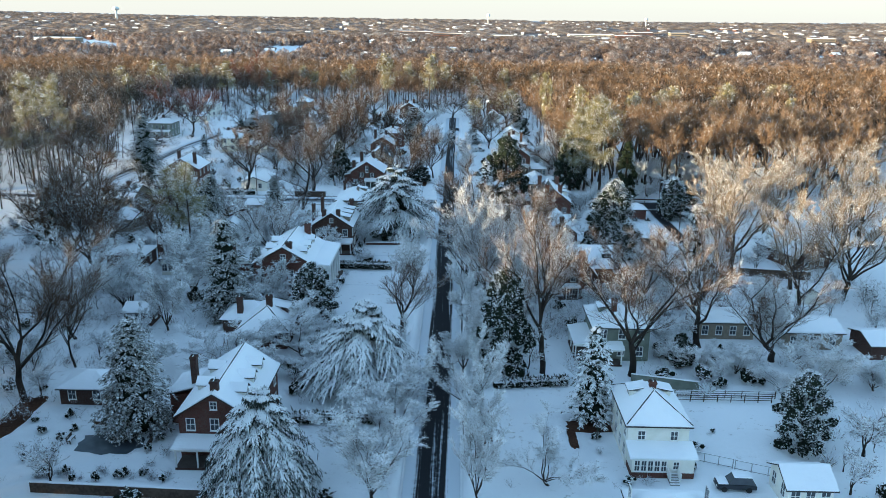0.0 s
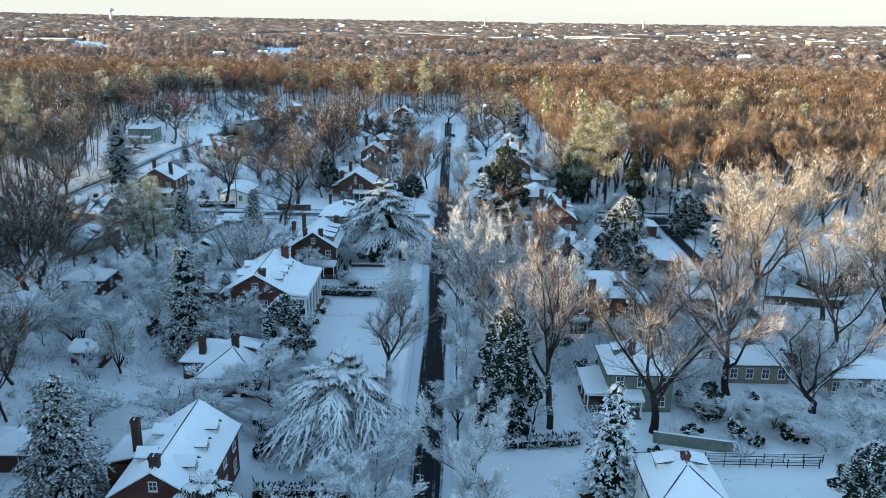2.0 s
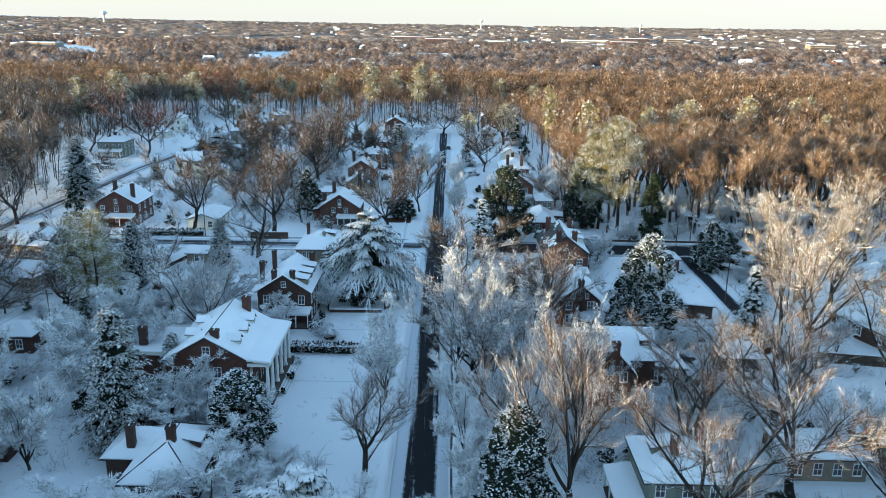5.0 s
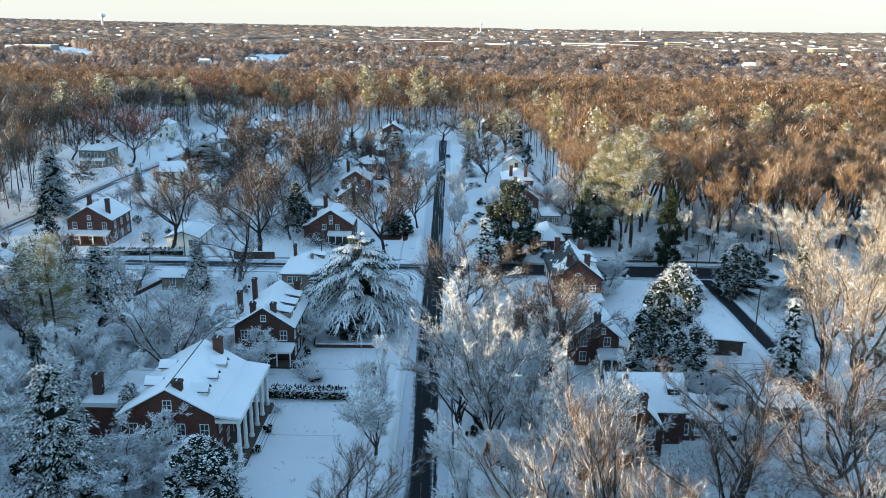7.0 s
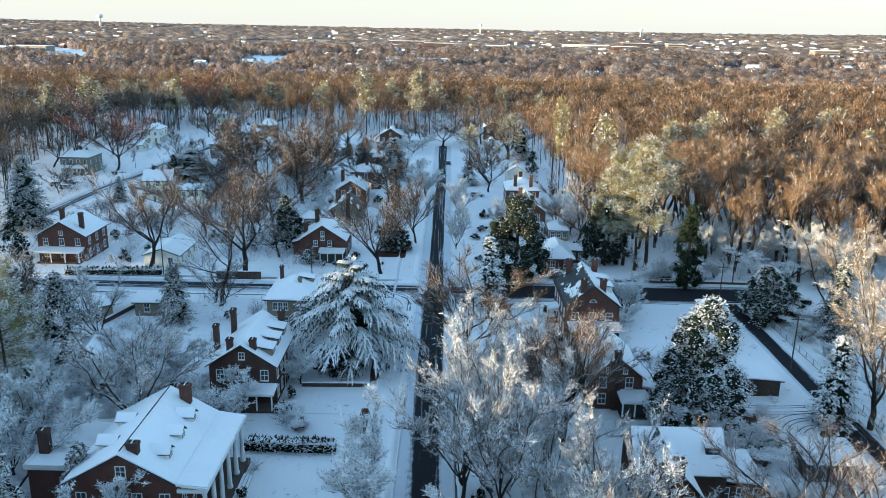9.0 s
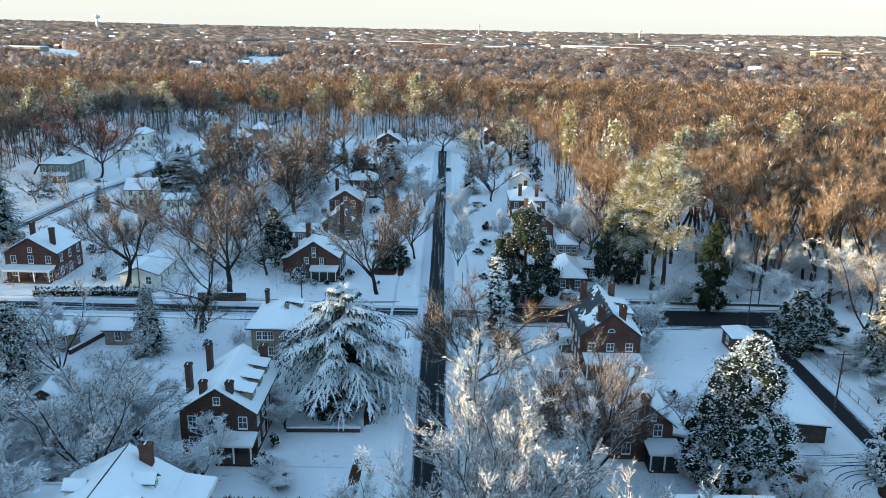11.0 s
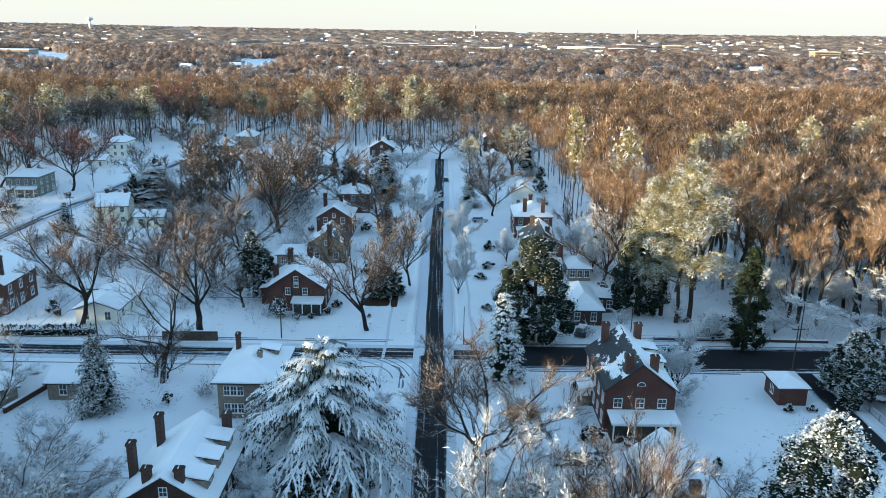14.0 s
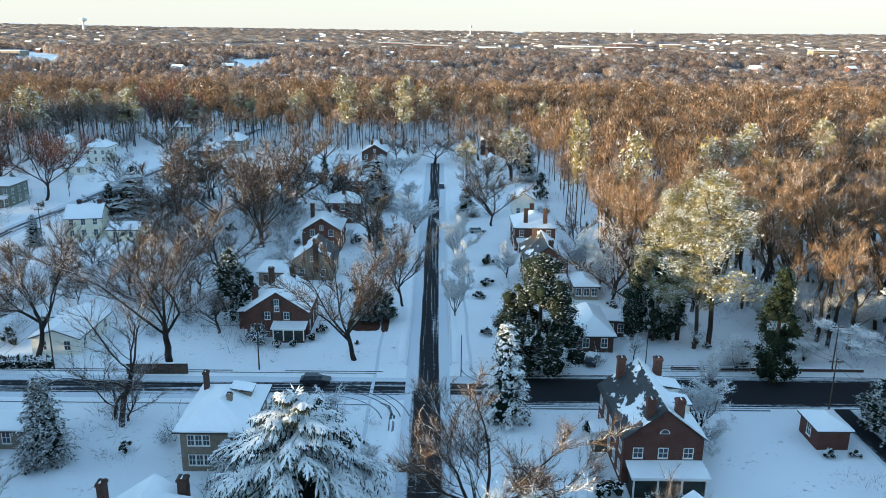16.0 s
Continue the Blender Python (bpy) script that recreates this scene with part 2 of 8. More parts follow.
M_PINE = topped("snowy_pine_needles", (0.15, 0.135, 0.05), (0.33, 0.28, 0.11), 0.12, 0.6, 0.65, amount=1.3, tilt=0.3)
M_IVY = topped("ivy_leaves", (0.016, 0.026, 0.012), (0.04, 0.052, 0.02), 1.05, 1.35, 0.9, amount=0.6)
M_SHRUB = topped("snowy_shrub_leaves", (0.018, 0.024, 0.017), (0.06, 0.055, 0.038), 0.4, 0.75, 2.2, amount=0.7, tilt=0.8)
M_HEDGE = topped("clipped_hedge_leaves", (0.014, 0.018, 0.012), (0.035, 0.035, 0.022), 0.72, 1.05, 2.0, amount=0.3)
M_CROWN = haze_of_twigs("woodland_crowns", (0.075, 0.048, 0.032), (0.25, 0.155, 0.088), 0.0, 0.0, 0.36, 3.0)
# Shaded copy of the woodland crowns: greyer, the sun's warmth left out.
M_CROWN_SHADED = haze_of_twigs("shade_toned_crowns", (0.1, 0.08, 0.065), (0.2, 0.15, 0.11), 0.05, 0.0, 0.5, 3.0)
# Paler, greyer crowns with distance; aerial haze put into the colour.
M_CROWN_FAR_HAZED = haze_of_twigs("far_crowns_haze_tint", (0.14, 0.108, 0.098), (0.3, 0.206, 0.152), 0.06, 0.2, 0.85, 0.8)
M_CROWN_HORIZON_HAZED = haze_of_twigs("horizon_woods_haze_tint", (0.21, 0.186, 0.184), (0.31, 0.252, 0.222), 0.04, 0.3, 0.8, 0.4)
# Filler for inner foliage; the shade inside crowns put into its near-black colour.
M_INNER_SHADE = plain("inner_foliage_shade", (0.008, 0.012, 0.009), (0.018, 0.024, 0.016), 3.0, 0.95, 0.05, 0.5, 0.1)
M_RIME = topped("feathery_snow", (0.2, 0.19, 0.18), (0.34, 0.32, 0.3), -0.55, 0.35, 1.6, amount=0.5)
M_ROAD = road_mat("slushy_asphalt", 3.3, "Y", 0.47)
M_ROAD_FAR = road_mat("narrow_cleared_asphalt", 3.3, "Y", 0.44, 0.42, 0.66)
M_STREET = road_mat("slushy_side_street", 3.6, "X", 0.42)
M_WET = road_mat("wet_bare_asphalt", 4.6, "X", 0.82)
M_LANE = road_mat("lane_asphalt", 2.2, "Y", 0.52)
M_FARROAD = road_mat("rutted_snowy_road", 3.6, "Y", 0.36)
M_KERB = topped("snowy_kerb_stone", (0.2, 0.2, 0.2), (0.3, 0.3, 0.29), 0.4, 0.9, 1.0)
M_WOOD = plain("weathered_wood", (0.045, 0.034, 0.028), (0.1, 0.075, 0.058), 3.0, 0.9, 0.2)
M_POLE = plain("pole_wood", (0.06, 0.045, 0.035), (0.11, 0.085, 0.065), 2.0, 0.9, 0.2)
M_MULCH = plain("dark_mulch", (0.045, 0.025, 0.018), (0.1, 0.055, 0.035), 3.0, 1.0, 0.1, 0.6, 0.08)
M_ICE = plain("dark_pool_cover", (0.05, 0.065, 0.08), (0.1, 0.12, 0.14), 0.6, 0.35, 0.4, 0.1)
M_TYRE = plain("tyre_rubber", (0.015, 0.015, 0.015), (0.03, 0.03, 0.03), 5.0, 0.9)
M_METAL = plain("galvanised_metal", (0.3, 0.31, 0.32), (0.42, 0.42, 0.43), 4.0, 0.5, 0.5, 0.05, 0.01, 0.7)
M_CAR_DARK = plain("dark_car_paint", (0.018, 0.022, 0.03), (0.03, 0.034, 0.042), 1.0, 0.3, 0.5, 0.0)
M_CAR_SILVER = plain("silver_car_paint", (0.3, 0.31, 0.33), (0.38, 0.39, 0.4), 1.0, 0.35, 0.5, 0.0)

# ---- mesh helpers ----


def put(name, verts, faces, materials, parent=None, index=None, smooth=False):
    me = bpy.data.meshes.new(name)
    me.from_pydata([tuple(v) for v in verts], [], faces)
    for m in materials if isinstance(materials, (list, tuple)) else [materials]:
        me.materials.append(m)
    if index is not None:
        me.polygons.foreach_set("material_index", index)
    if smooth:
        me.polygons.foreach_set("use_smooth", [True] * len(faces))
    me.update()
    return attach(name, me, parent)


def attach(name, me, parent=None, m=None):
    ob = new(name, me)
    if parent:
        ob.parent = parent
    if m is not None:
        ob.matrix_basis = m
    return ob


def tri_mesh(name, tris, material):
    """Loose triangles, an (n, 3, 3) array, as one mesh."""
    tris = np.asarray(tris, np.float32)
    n = len(tris)
    me = bpy.data.meshes.new(name)
    me.vertices.add(3 * n)
    me.vertices.foreach_set("co", tris.ravel())
    me.loops.add(3 * n)
    me.loops.foreach_set("vertex_index", np.arange(3 * n, dtype=np.int32))
    me.polygons.add(n)
    me.polygons.foreach_set("loop_start", np.arange(0, 3 * n, 3, dtype=np.int32))
    me.materials.append(material)
    me.update(calc_edges=True)
    me.validate()
    return me


def box(verts, faces, x0, y0, z0, x1, y1, z1):
    k = len(verts)
    verts += [(x0, y0, z0), (x1, y0, z0), (x1, y1, z0), (x0, y1, z0), (x0, y0, z1), (x1, y0, z1), (x1, y1, z1), (x0, y1, z1)]
    faces += [tuple(k + i for i in q) for q in ((0, 3, 2, 1), (4, 5, 6, 7), (0, 1, 5, 4), (1, 2, 6, 5), (2, 3, 7, 6), (3, 0, 4, 7))]


def box_part(name, b, material, parent=None, label="", bevel=0.0):
    bm = bmesh.new()
    v, f = [], []
    box(v, f, *b)
    vs = [bm.verts.new(p) for p in v]
    for q in f:
        bm.faces.new([vs[i] for i in q])
    if bevel:
        bmesh.ops.bevel(bm, geom=bm.edges[:], offset=bevel, segments=2, affect="EDGES")
    return part(name, bm, material, parent, label)


def part(name, bm, material, parent, label=""):
    me = bpy.data.meshes.new(name)
    bm.to_mesh(me)
    bm.free()
    for m in material if isinstance(material, (list, tuple)) else [material]:
        me.materials.append(m)
    return tagged(attach(name, me, parent), label)


def thing(name, x, y, label, category, group="", kind="", z=0.0, rz=0.0, size=(1, 1, 1)):
    ob = new(name)
    ob.matrix_basis = pose(x, y, z, 0, 0, rz) @ Matrix.Diagonal((*size, 1))
    ob.empty_display_size = 0.5
    return tagged(ob, label, category, group, kind)


def tube(verts, faces, pts, radii, sides):
    k0 = len(verts)
    for n, p in enumerate(pts):
        a = pts[min(n + 1, len(pts) - 1)] - pts[max(n - 1, 0)]
        a = a.normalized() if a.length > 1e-6 else Vector((0, 0, 1))
        u = a.cross(Vector((0.31, 0.77, 0.2))).normalized()
        w = a.cross(u)
        for s in range(sides):
            t = 2 * math.pi * s / sides
            verts.append(p + (u * math.cos(t) + w * math.sin(t)) * radii[n])
    for n in range(len(pts) - 1):
        for s in range(sides):
            i, j = k0 + n * sides + s, k0 + n * sides + (s + 1) % sides
            faces.append((i, j, j + sides, i + sides))


def spikes(base, way, width):
    """Three-sided thin cones: arrays of base points, ways with their lengths, and widths."""
    base, way, width = np.asarray(base), np.asarray(way), np.asarray(width)[:, None]
    side = np.cross(way, (0.3, 0.5, 0.81))
    side /= np.linalg.norm(side, axis=1, keepdims=True) + 1e-9
    other = np.cross(way, side)
    other /= np.linalg.norm(other, axis=1, keepdims=True) + 1e-9
    a, b, c, tip = base + side * width, base + (other * 0.87 - side * 0.5) * width, base - (other * 0.87 + side * 0.5) * width, base + way
    return np.concatenate([np.stack([a, b, tip], 1), np.stack([b, c, tip], 1), np.stack([c, a, tip], 1)])


def slivers(base, way, width, rng):
    """Single tapering blades."""
    side = np.cross(way, rng.normal(size=way.shape))
    side /= np.linalg.norm(side, axis=1, keepdims=True) + 1e-9
    w = np.asarray(width)[:, None]
    return np.stack([base - side * w, base + side * w, base + way], 1)


def indexed_mesh(name, verts, tris, material):
    verts, tris = np.asarray(verts, np.float32).reshape(-1, 3), np.asarray(tris, np.int32)
    n = len(tris)
    me = bpy.data.meshes.new(name)
    me.vertices.add(len(verts))
    me.vertices.foreach_set("co", verts.ravel())
    me.loops.add(3 * n)
    me.loops.foreach_set("vertex_index", tris.ravel())
    me.polygons.add(n)
    me.polygons.foreach_set("loop_start", np.arange(0, 3 * n, 3, dtype=np.int32))
    me.materials.append(material)
    me.update(calc_edges=True)
    me.validate()
    return me


def spike_arrays(base, way, width):
    base, way, width = np.asarray(base, float), np.asarray(way, float), np.asarray(width, float)[:, None]
    side = np.cross(way, (0.3, 0.5, 0.81))
    side /= np.linalg.norm(side, axis=1, keepdims=True) + 1e-9
    other = np.cross(way, side)
    other /= np.linalg.norm(other, axis=1, keepdims=True) + 1e-9
    v = np.stack([base + side * width, base + (other * 0.87 - side * 0.5) * width, base - (other * 0.87 + side * 0.5) * width, base + way], 1)
    k = np.arange(len(base))[:, None, None] * 4
    t = (np.array([[0, 1, 3], [1, 2, 3], [2, 0, 3]])[None] + k).reshape(-1, 3)
    return v.reshape(-1, 3), t


def leaf_arrays(at, way, span, drop):
    """Folded leaves or fronds, each a ridge with two sloping sides: places, ways with lengths, half widths, sag of the sides."""
    at, way = np.asarray(at, float), np.asarray(way, float)
    side = np.cross(way, (0, 0, 1.0))
    side /= np.linalg.norm(side, axis=1, keepdims=True) + 1e-9
    w, d = np.asarray(span, float)[:, None], np.asarray(drop, float)[:, None] * np.array([[0, 0, 1.0]])
    mid = at + way * 0.45
    v = np.stack([at, mid + side * w - d, at + way, mid - side * w - d, mid], 1)
    k = np.arange(len(at))[:, None, None] * 5
    t = (np.array([[0, 1, 4], [4, 1, 2], [0, 4, 3], [4, 2, 3]])[None] + k).reshape(-1, 3)
    return v.reshape(-1, 3), t


def ball(level):
    bm = bmesh.new()
    bmesh.ops.create_icosphere(bm, subdivisions=level, radius=1.0)
    bm.verts.ensure_lookup_table()
    v = np.array([tuple(q.co) for q in bm.verts])
    t = np.array([[q.index for q in fc.verts] for fc in bm.faces])
    bm.free()
    return v, t


def lumps(rng, centres, radii, level=2, uneven=0.28):
    """Uneven closed shells: centres (n, 3), radii (n, 3)."""
    v, t = ball(level)
    n = len(centres)
    pts = v[None] * rng.uniform(1 - uneven, 1 + uneven, (n, len(v), 1)) * np.asarray(radii)[:, None, :] + np.asarray(centres)[:, None, :]
    k = np.arange(n)[:, None, None] * len(v)
    return pts.reshape(-1, 3), (t[None] + k).reshape(-1, 3)


# ---- bare trees: trunk and limbs as one part, twigs as the other ----


def bare_meshes(seed, H, R, twig_material, forks=5, low=0.3, density=1.0, droop=0.0, light=False, wide=1.0, girth=1.0, clumps=0, clump_material=None, spray=0.4):
    """Trunk with limbs as one mesh; branches and twigs, and clinging snow where there is any, as the other."""
    rng = random.Random(seed)
    lv, lf, tb, tw, tr = [], [], [], [], []
    boughs, shoots = (7, 7) if light else (10, 10)

    def wander(p, d, length, r0, r1, steps, lift, sides):
        pts, rad = [p.copy()], [r0]
        for n in range(steps):
            d = (d + Vector((rng.gauss(0, 0.2), rng.gauss(0, 0.2), rng.gauss(0, 0.13) + lift))).normalized()
            p = p + d * (length / steps)
            pts.append(p.copy())
            rad.append(r0 + (r1 - r0) * (n + 1) / steps)
        if sides:
            tube(lv, lf, pts, rad, sides)
        return pts, d

    def along(pts, f):
        k = min(int(f * (len(pts) - 1)), len(pts) - 2)
        return pts[k].lerp(pts[k + 1], f * (len(pts) - 1) - k), (pts[k + 1] - pts[k]).normalized()

    def twigs(pts, count, reach, spread):
        for _ in range(int(count * density)):
            p, d = along(pts, rng.uniform(0.1, 1.0))
            w = (d + Vector((rng.gauss(0, spread), rng.gauss(0, spread), rng.gauss(0.28, 0.25) - droop))).normalized()
            tb.append(p)
            tw.append(w * reach * rng.uniform(0.3, 1.3))
            tr.append(rng.uniform(0.009, 0.017) * wide)

    trunk_r = (0.0145 * H + 0.04) * girth
    split = low * H
    trunk, d = wander(Vector((0, 0, -0.3)), Vector((rng.gauss(0, 0.05), rng.gauss(0, 0.05), 1)), split + 0.3, trunk_r * 1.3, trunk_r * 0.85, 4, 0.05, 5 if light else 8)
    for i in range(forks):
        a = 2 * math.pi * (i + rng.uniform(-0.3, 0.3)) / forks
        lean = 0.15 if i == 0 else rng.uniform(0.5, 1.15)
        f = 1.0 if i < 3 else rng.uniform(0.6, 1.0)
        p, _ = along(trunk, f * 0.999)
        d1 = Vector((math.cos(a) * lean * R / 6, math.sin(a) * lean * R / 6, 1)).normalized()
        L1 = (H - p.z) * rng.uniform(0.74, 0.95) / max(d1.z, 0.6)
        limb, _ = wander(p, d1, L1 * 0.92, trunk_r * 0.55, trunk_r * 0.07, 6, 0.05, 4 if light else 6)
        for j in range(boughs):
            f2 = 0.18 + 0.8 * (j + rng.random()) / boughs
            p2, dd = along(limb, min(f2, 0.98))
            b = rng.uniform(0, 2 * math.pi)
            out = Vector((math.cos(b), math.sin(b), 0.0)) + Vector((p2.x, p2.y, 0)) * 0.12
            d2 = (dd * 0.9 + out.normalized() * 0.95 + Vector((0, 0, 0.05 - droop))).normalized()
            L2 = R * rng.uniform(0.42, 0.78) * (1.15 - 0.5 * f2)
            bough, _ = wander(p2, d2, L2, trunk_r * 0.17 * (1.2 - 0.7 * f2), 0.022, 4, 0.08 - droop * 0.2, 3 if light else 4)
            for k in range(shoots):
                p3, d3 = along(bough, 0.15 + 0.83 * (k + rng.random()) / shoots * 0.98)
                w = (d3 + Vector((rng.gauss(0, 0.5), rng.gauss(0, 0.5), rng.gauss(0.16, 0.26) - droop))).normalized()
                L3 = L2 * rng.uniform(0.4, 0.85)
                br, _ = wander(p3, w, L3, 0.022, 0.01, 2, 0.05 - droop * 0.3, 0)
                for q in range(2):
                    tb.append(br[q])
                    tw.append((br[q + 1] - br[q]) * 1.15)
                    tr.append((0.034 - 0.012 * q) * min(wide, 1.4))
                twigs(br, 10 if light else 14, 0.4 + 0.034 * H, spray)
            twigs(bough, 14, 0.4 + 0.034 * H, spray)
    me = bpy.data.meshes.new("trunk")
    me.from_pydata([tuple(p) for p in lv], [], lf)
    me.materials.append(M_BARK)
    me.polygons.foreach_set("use_smooth", [True] * len(lf))
    nrng = np.random.default_rng(seed)
    base, ways = np.array([tuple(p) for p in tb]), np.array([tuple(p) for p in tw])
    blades = slivers(base, ways, np.array(tr), nrng).reshape(-1, 3)
    tris = np.arange(len(blades)).reshape(-1, 3)
    if not clumps:
        return me, indexed_mesh("crown", blades, tris, twig_material), H, R
    pick = nrng.integers(0, len(tb), clumps)
    at = base[pick] + ways[pick] * nrng.uniform(0.2, 1.0, (clumps, 1))
    way = ways[pick] * 0.25 + nrng.normal(size=(clumps, 3)) * (0.24, 0.24, 0.14)
    flakes = slivers(at, way, nrng.uniform(0.028, 0.062, clumps), nrng).reshape(-1, 3)
    crown = indexed_mesh("crown", np.concatenate([blades, flakes]), np.concatenate([tris, np.arange(len(flakes)).reshape(-1, 3) + len(blades)]), twig_material)
    crown.materials.append(clump_material)
    crown.polygons.foreach_set("material_index", np.r_[np.zeros(len(tris), np.int32), np.ones(clumps, np.int32)])
    return me, crown, H, R


def frosted_meshes(seed, H, R):
    """A small tree whose fine twigs are all white with clinging snow."""
    return bare_meshes(seed, H, R, M_FROST, 6, 0.08, 1.7, 0.0, True, 1.4, 1.0, 16000, M_RIME, 0.5)


# ---- evergreens ----


def trunk_mesh(rng, H, r, material, lean=0.02):
    lv, lf = [], []
    pts = [Vector((rng.gauss(0, lean) * n, rng.gauss(0, lean) * n, -0.3 + (H + 0.3) * n / 6)) for n in range(7)]
    tube(lv, lf, pts, [r * (1.15 - n / 6.4) for n in range(7)], 7)
    me = bpy.data.meshes.new("trunk")
    me.from_pydata([tuple(p) for p in lv], [], lf)
    me.materials.append(material)
    return me


def tiers_mesh(seed, H, R, material, tiers, boughs, fronds, shape, droop, frond_len, frond_wide, base=0.06, ragged=0.25):
    """Whorls of boughs that carry folded, snow-catching fronds."""
    rng = np.random.default_rng(seed)
    at, way, span, drop = [], [], [], []
    for i in range(tiers):
        f = (i + rng.uniform(0, 0.7)) / tiers
        z0 = H * (base + (1 - base) * f)
        reach = R * shape(f) + 0.25
        for j in range(max(3, int(boughs * (1 - 0.45 * f)))):
            a = rng.uniform(0, 2 * np.pi)
            L = reach * (1 - ragged * rng.random() * 1.6)
            n = max(3, int(fronds * L / R) + 2)
            s = (np.arange(n) + rng.random(n) * 0.8 + 0.25) / n
            rise = rng.uniform(-0.02, 0.16)
            x = s * L
            z = z0 + rise * x - droop * x * x / R
            px = np.stack([np.cos(a) * x, np.sin(a) * x, z], 1)
            for side in (-1, 1):
                b = a + side * rng.uniform(0.25, 1.1, n)
                ln = frond_len * rng.uniform(0.6, 1.35, n) * (1.1 - 0.35 * s)
                at.append(px)
                way.append(np.stack([np.cos(b) * ln, np.sin(b) * ln, -ln * (0.12 + droop * 1.4 * s + 0.35 * rng.random(n))], 1))
                span.append(frond_wide * rng.uniform(0.7, 1.3, n))
                drop.append(frond_wide * rng.uniform(0.15, 0.8, n))
    k = 26
    s = rng.uniform(0.85, 1.0, k)
    b = rng.uniform(0, 2 * np.pi, k)
    at.append(np.stack([0 * s, 0 * s, H * s], 1))
    way.append(np.stack([np.cos(b) * 0.5, np.sin(b) * 0.5, 0.1 + 0.5 * rng.random(k)], 1) * frond_len)
    span.append(np.full(k, frond_wide * 0.6))
    drop.append(np.full(k, frond_wide * 0.4))
    v, t = leaf_arrays(np.concatenate(at), np.concatenate(way), np.concatenate(span), np.concatenate(drop))
    f = np.linspace(0.02, 0.9, 14)
    r = np.array([R * shape(q) * 0.55 + 0.1 for q in f])
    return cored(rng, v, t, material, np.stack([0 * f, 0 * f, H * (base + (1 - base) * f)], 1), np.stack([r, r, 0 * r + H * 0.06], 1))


def cedar_mesh(seed, H, R, tiers=10, boughs=12, weep=0.0):
    """Layered boughs that arch out and droop; each a snowy ridge with drooping snowy fingers on both sides, dark fronds below."""
    rng = np.random.default_rng(seed)
    at, way, span, drop = [], [], [], []

    def ridge(p, a, length, rise, sag, wide, m):
        s = np.arange(m + 1) / m
        bend = a + rng.normal(0, 0.1) * s
        r = s * length
        pts = p + np.stack([np.cos(bend) * r, np.sin(bend) * r, rise * r - sag * r * r / R], 1)
        at.append(pts[:-1])
        way.append((pts[1:] - pts[:-1]) * 1.9)
        span.append(wide * (1.1 - 0.6 * s[:-1]) * rng.uniform(0.6, 1.1, m))
        drop.append(np.full(m, wide * 0.25))
        k = 6
        u = np.repeat(s[:-1], k) + rng.random(m * k) / m
        q = p + np.stack([np.cos(a) * u * length, np.sin(a) * u * length, (rise - sag * u * length / R) * u * length], 1) + rng.normal(0, 0.05, (m * k, 3))
        c = a + np.where(rng.random(m * k) < 0.5, -1, 1) * rng.uniform(0.3, 1.2, m * k)
        ln = rng.uniform(0.2, 0.5, m * k) * (1.15 - 0.5 * u)
        at.append(q)
        way.append(np.stack([np.cos(c), np.sin(c), -0.25 - 0.5 * rng.random(m * k)], 1) * ln[:, None])
        span.append(rng.uniform(0.03, 0.07, m * k))
        drop.append(rng.uniform(0.0, 0.05, m * k))
        return pts, bend

    def fronds(pts, a, k, low):
        n = len(pts) * k
        q = np.repeat(pts, k, 0) + rng.normal(0, 0.14, (n, 3)) - (0, 0, 0.08)
        c = a + rng.normal(0, 1.2, n)
        ln = rng.uniform(0.35, low, n)
        at.append(q)
        way.append(np.stack([np.cos(c) * 0.5, np.sin(c) * 0.5, -0.55 - 0.7 * rng.random(n)], 1) * ln[:, None])
        span.append(rng.uniform(0.03, 0.07, n))
        drop.append(rng.uniform(0.08, 0.2, n))

    for i in range(tiers):
        f = (i + 0.6 * rng.random()) / tiers
        reach = R * (1 - f ** 1.7) ** 0.85 * min(1.0, 0.85 + 0.8 * f) + 0.5
        count = max(8, int(boughs * (1.1 - 0.6 * f)))
        for j in range(count):
            z0 = H * (0.2 + 0.76 * f ** 0.92) + rng.normal(0, 0.04) * H
            a = 2 * np.pi * (j + 0.5 * (i % 2) + rng.uniform(-0.5, 0.5)) / count
            L = reach * rng.uniform(0.6, 1.12)
            rise, sag = rng.uniform(0.18, 0.36) + 0.1 * weep, rng.uniform(0.36, 0.62) + 0.55 * weep
            pts, bend = ridge(np.array([0, 0, z0]), a, L, rise, sag, 0.22, 8)
            fronds(pts[2:], a, 3, 1.0)
            for g in range(2, 9):
                fall = (rise - 2 * sag * L * g / 8 / R) * 0.7
                for side in (-1, 1):
                    b = bend[g] + side * rng.uniform(0.4, 0.95) * (1.0 if g < 8 else 0.4)
                    ln = (L * 0.3 * (1.15 - 0.55 * g / 8) + 0.35) * rng.uniform(0.7, 1.25)
                    sub, _ = ridge(pts[g], b, ln, fall - 0.1, 1.1 + 0.8 * weep, 0.15, 3)
                    fronds(sub[1:], b, 2, 0.75 + 0.5 * weep)
    k = 40
    s, b = rng.uniform(0.86, 1.02, k), rng.uniform(0, 2 * np.pi, k)
    at.append(np.stack([0 * s, 0 * s, H * s], 1))
    way.append(np.stack([np.cos(b) * 0.8, np.sin(b) * 0.8, rng.uniform(-0.2, 0.6, k)], 1))
    span.append(np.full(k, 0.1))
    drop.append(np.full(k, 0.08))
    v, t = leaf_arrays(np.concatenate(at), np.concatenate(way), np.concatenate(span), np.concatenate(drop))
    f = np.linspace(0.05, 0.8, 11)
    r = np.array([R * 0.42 * (1 - q ** 1.3) ** 0.9 for q in f])
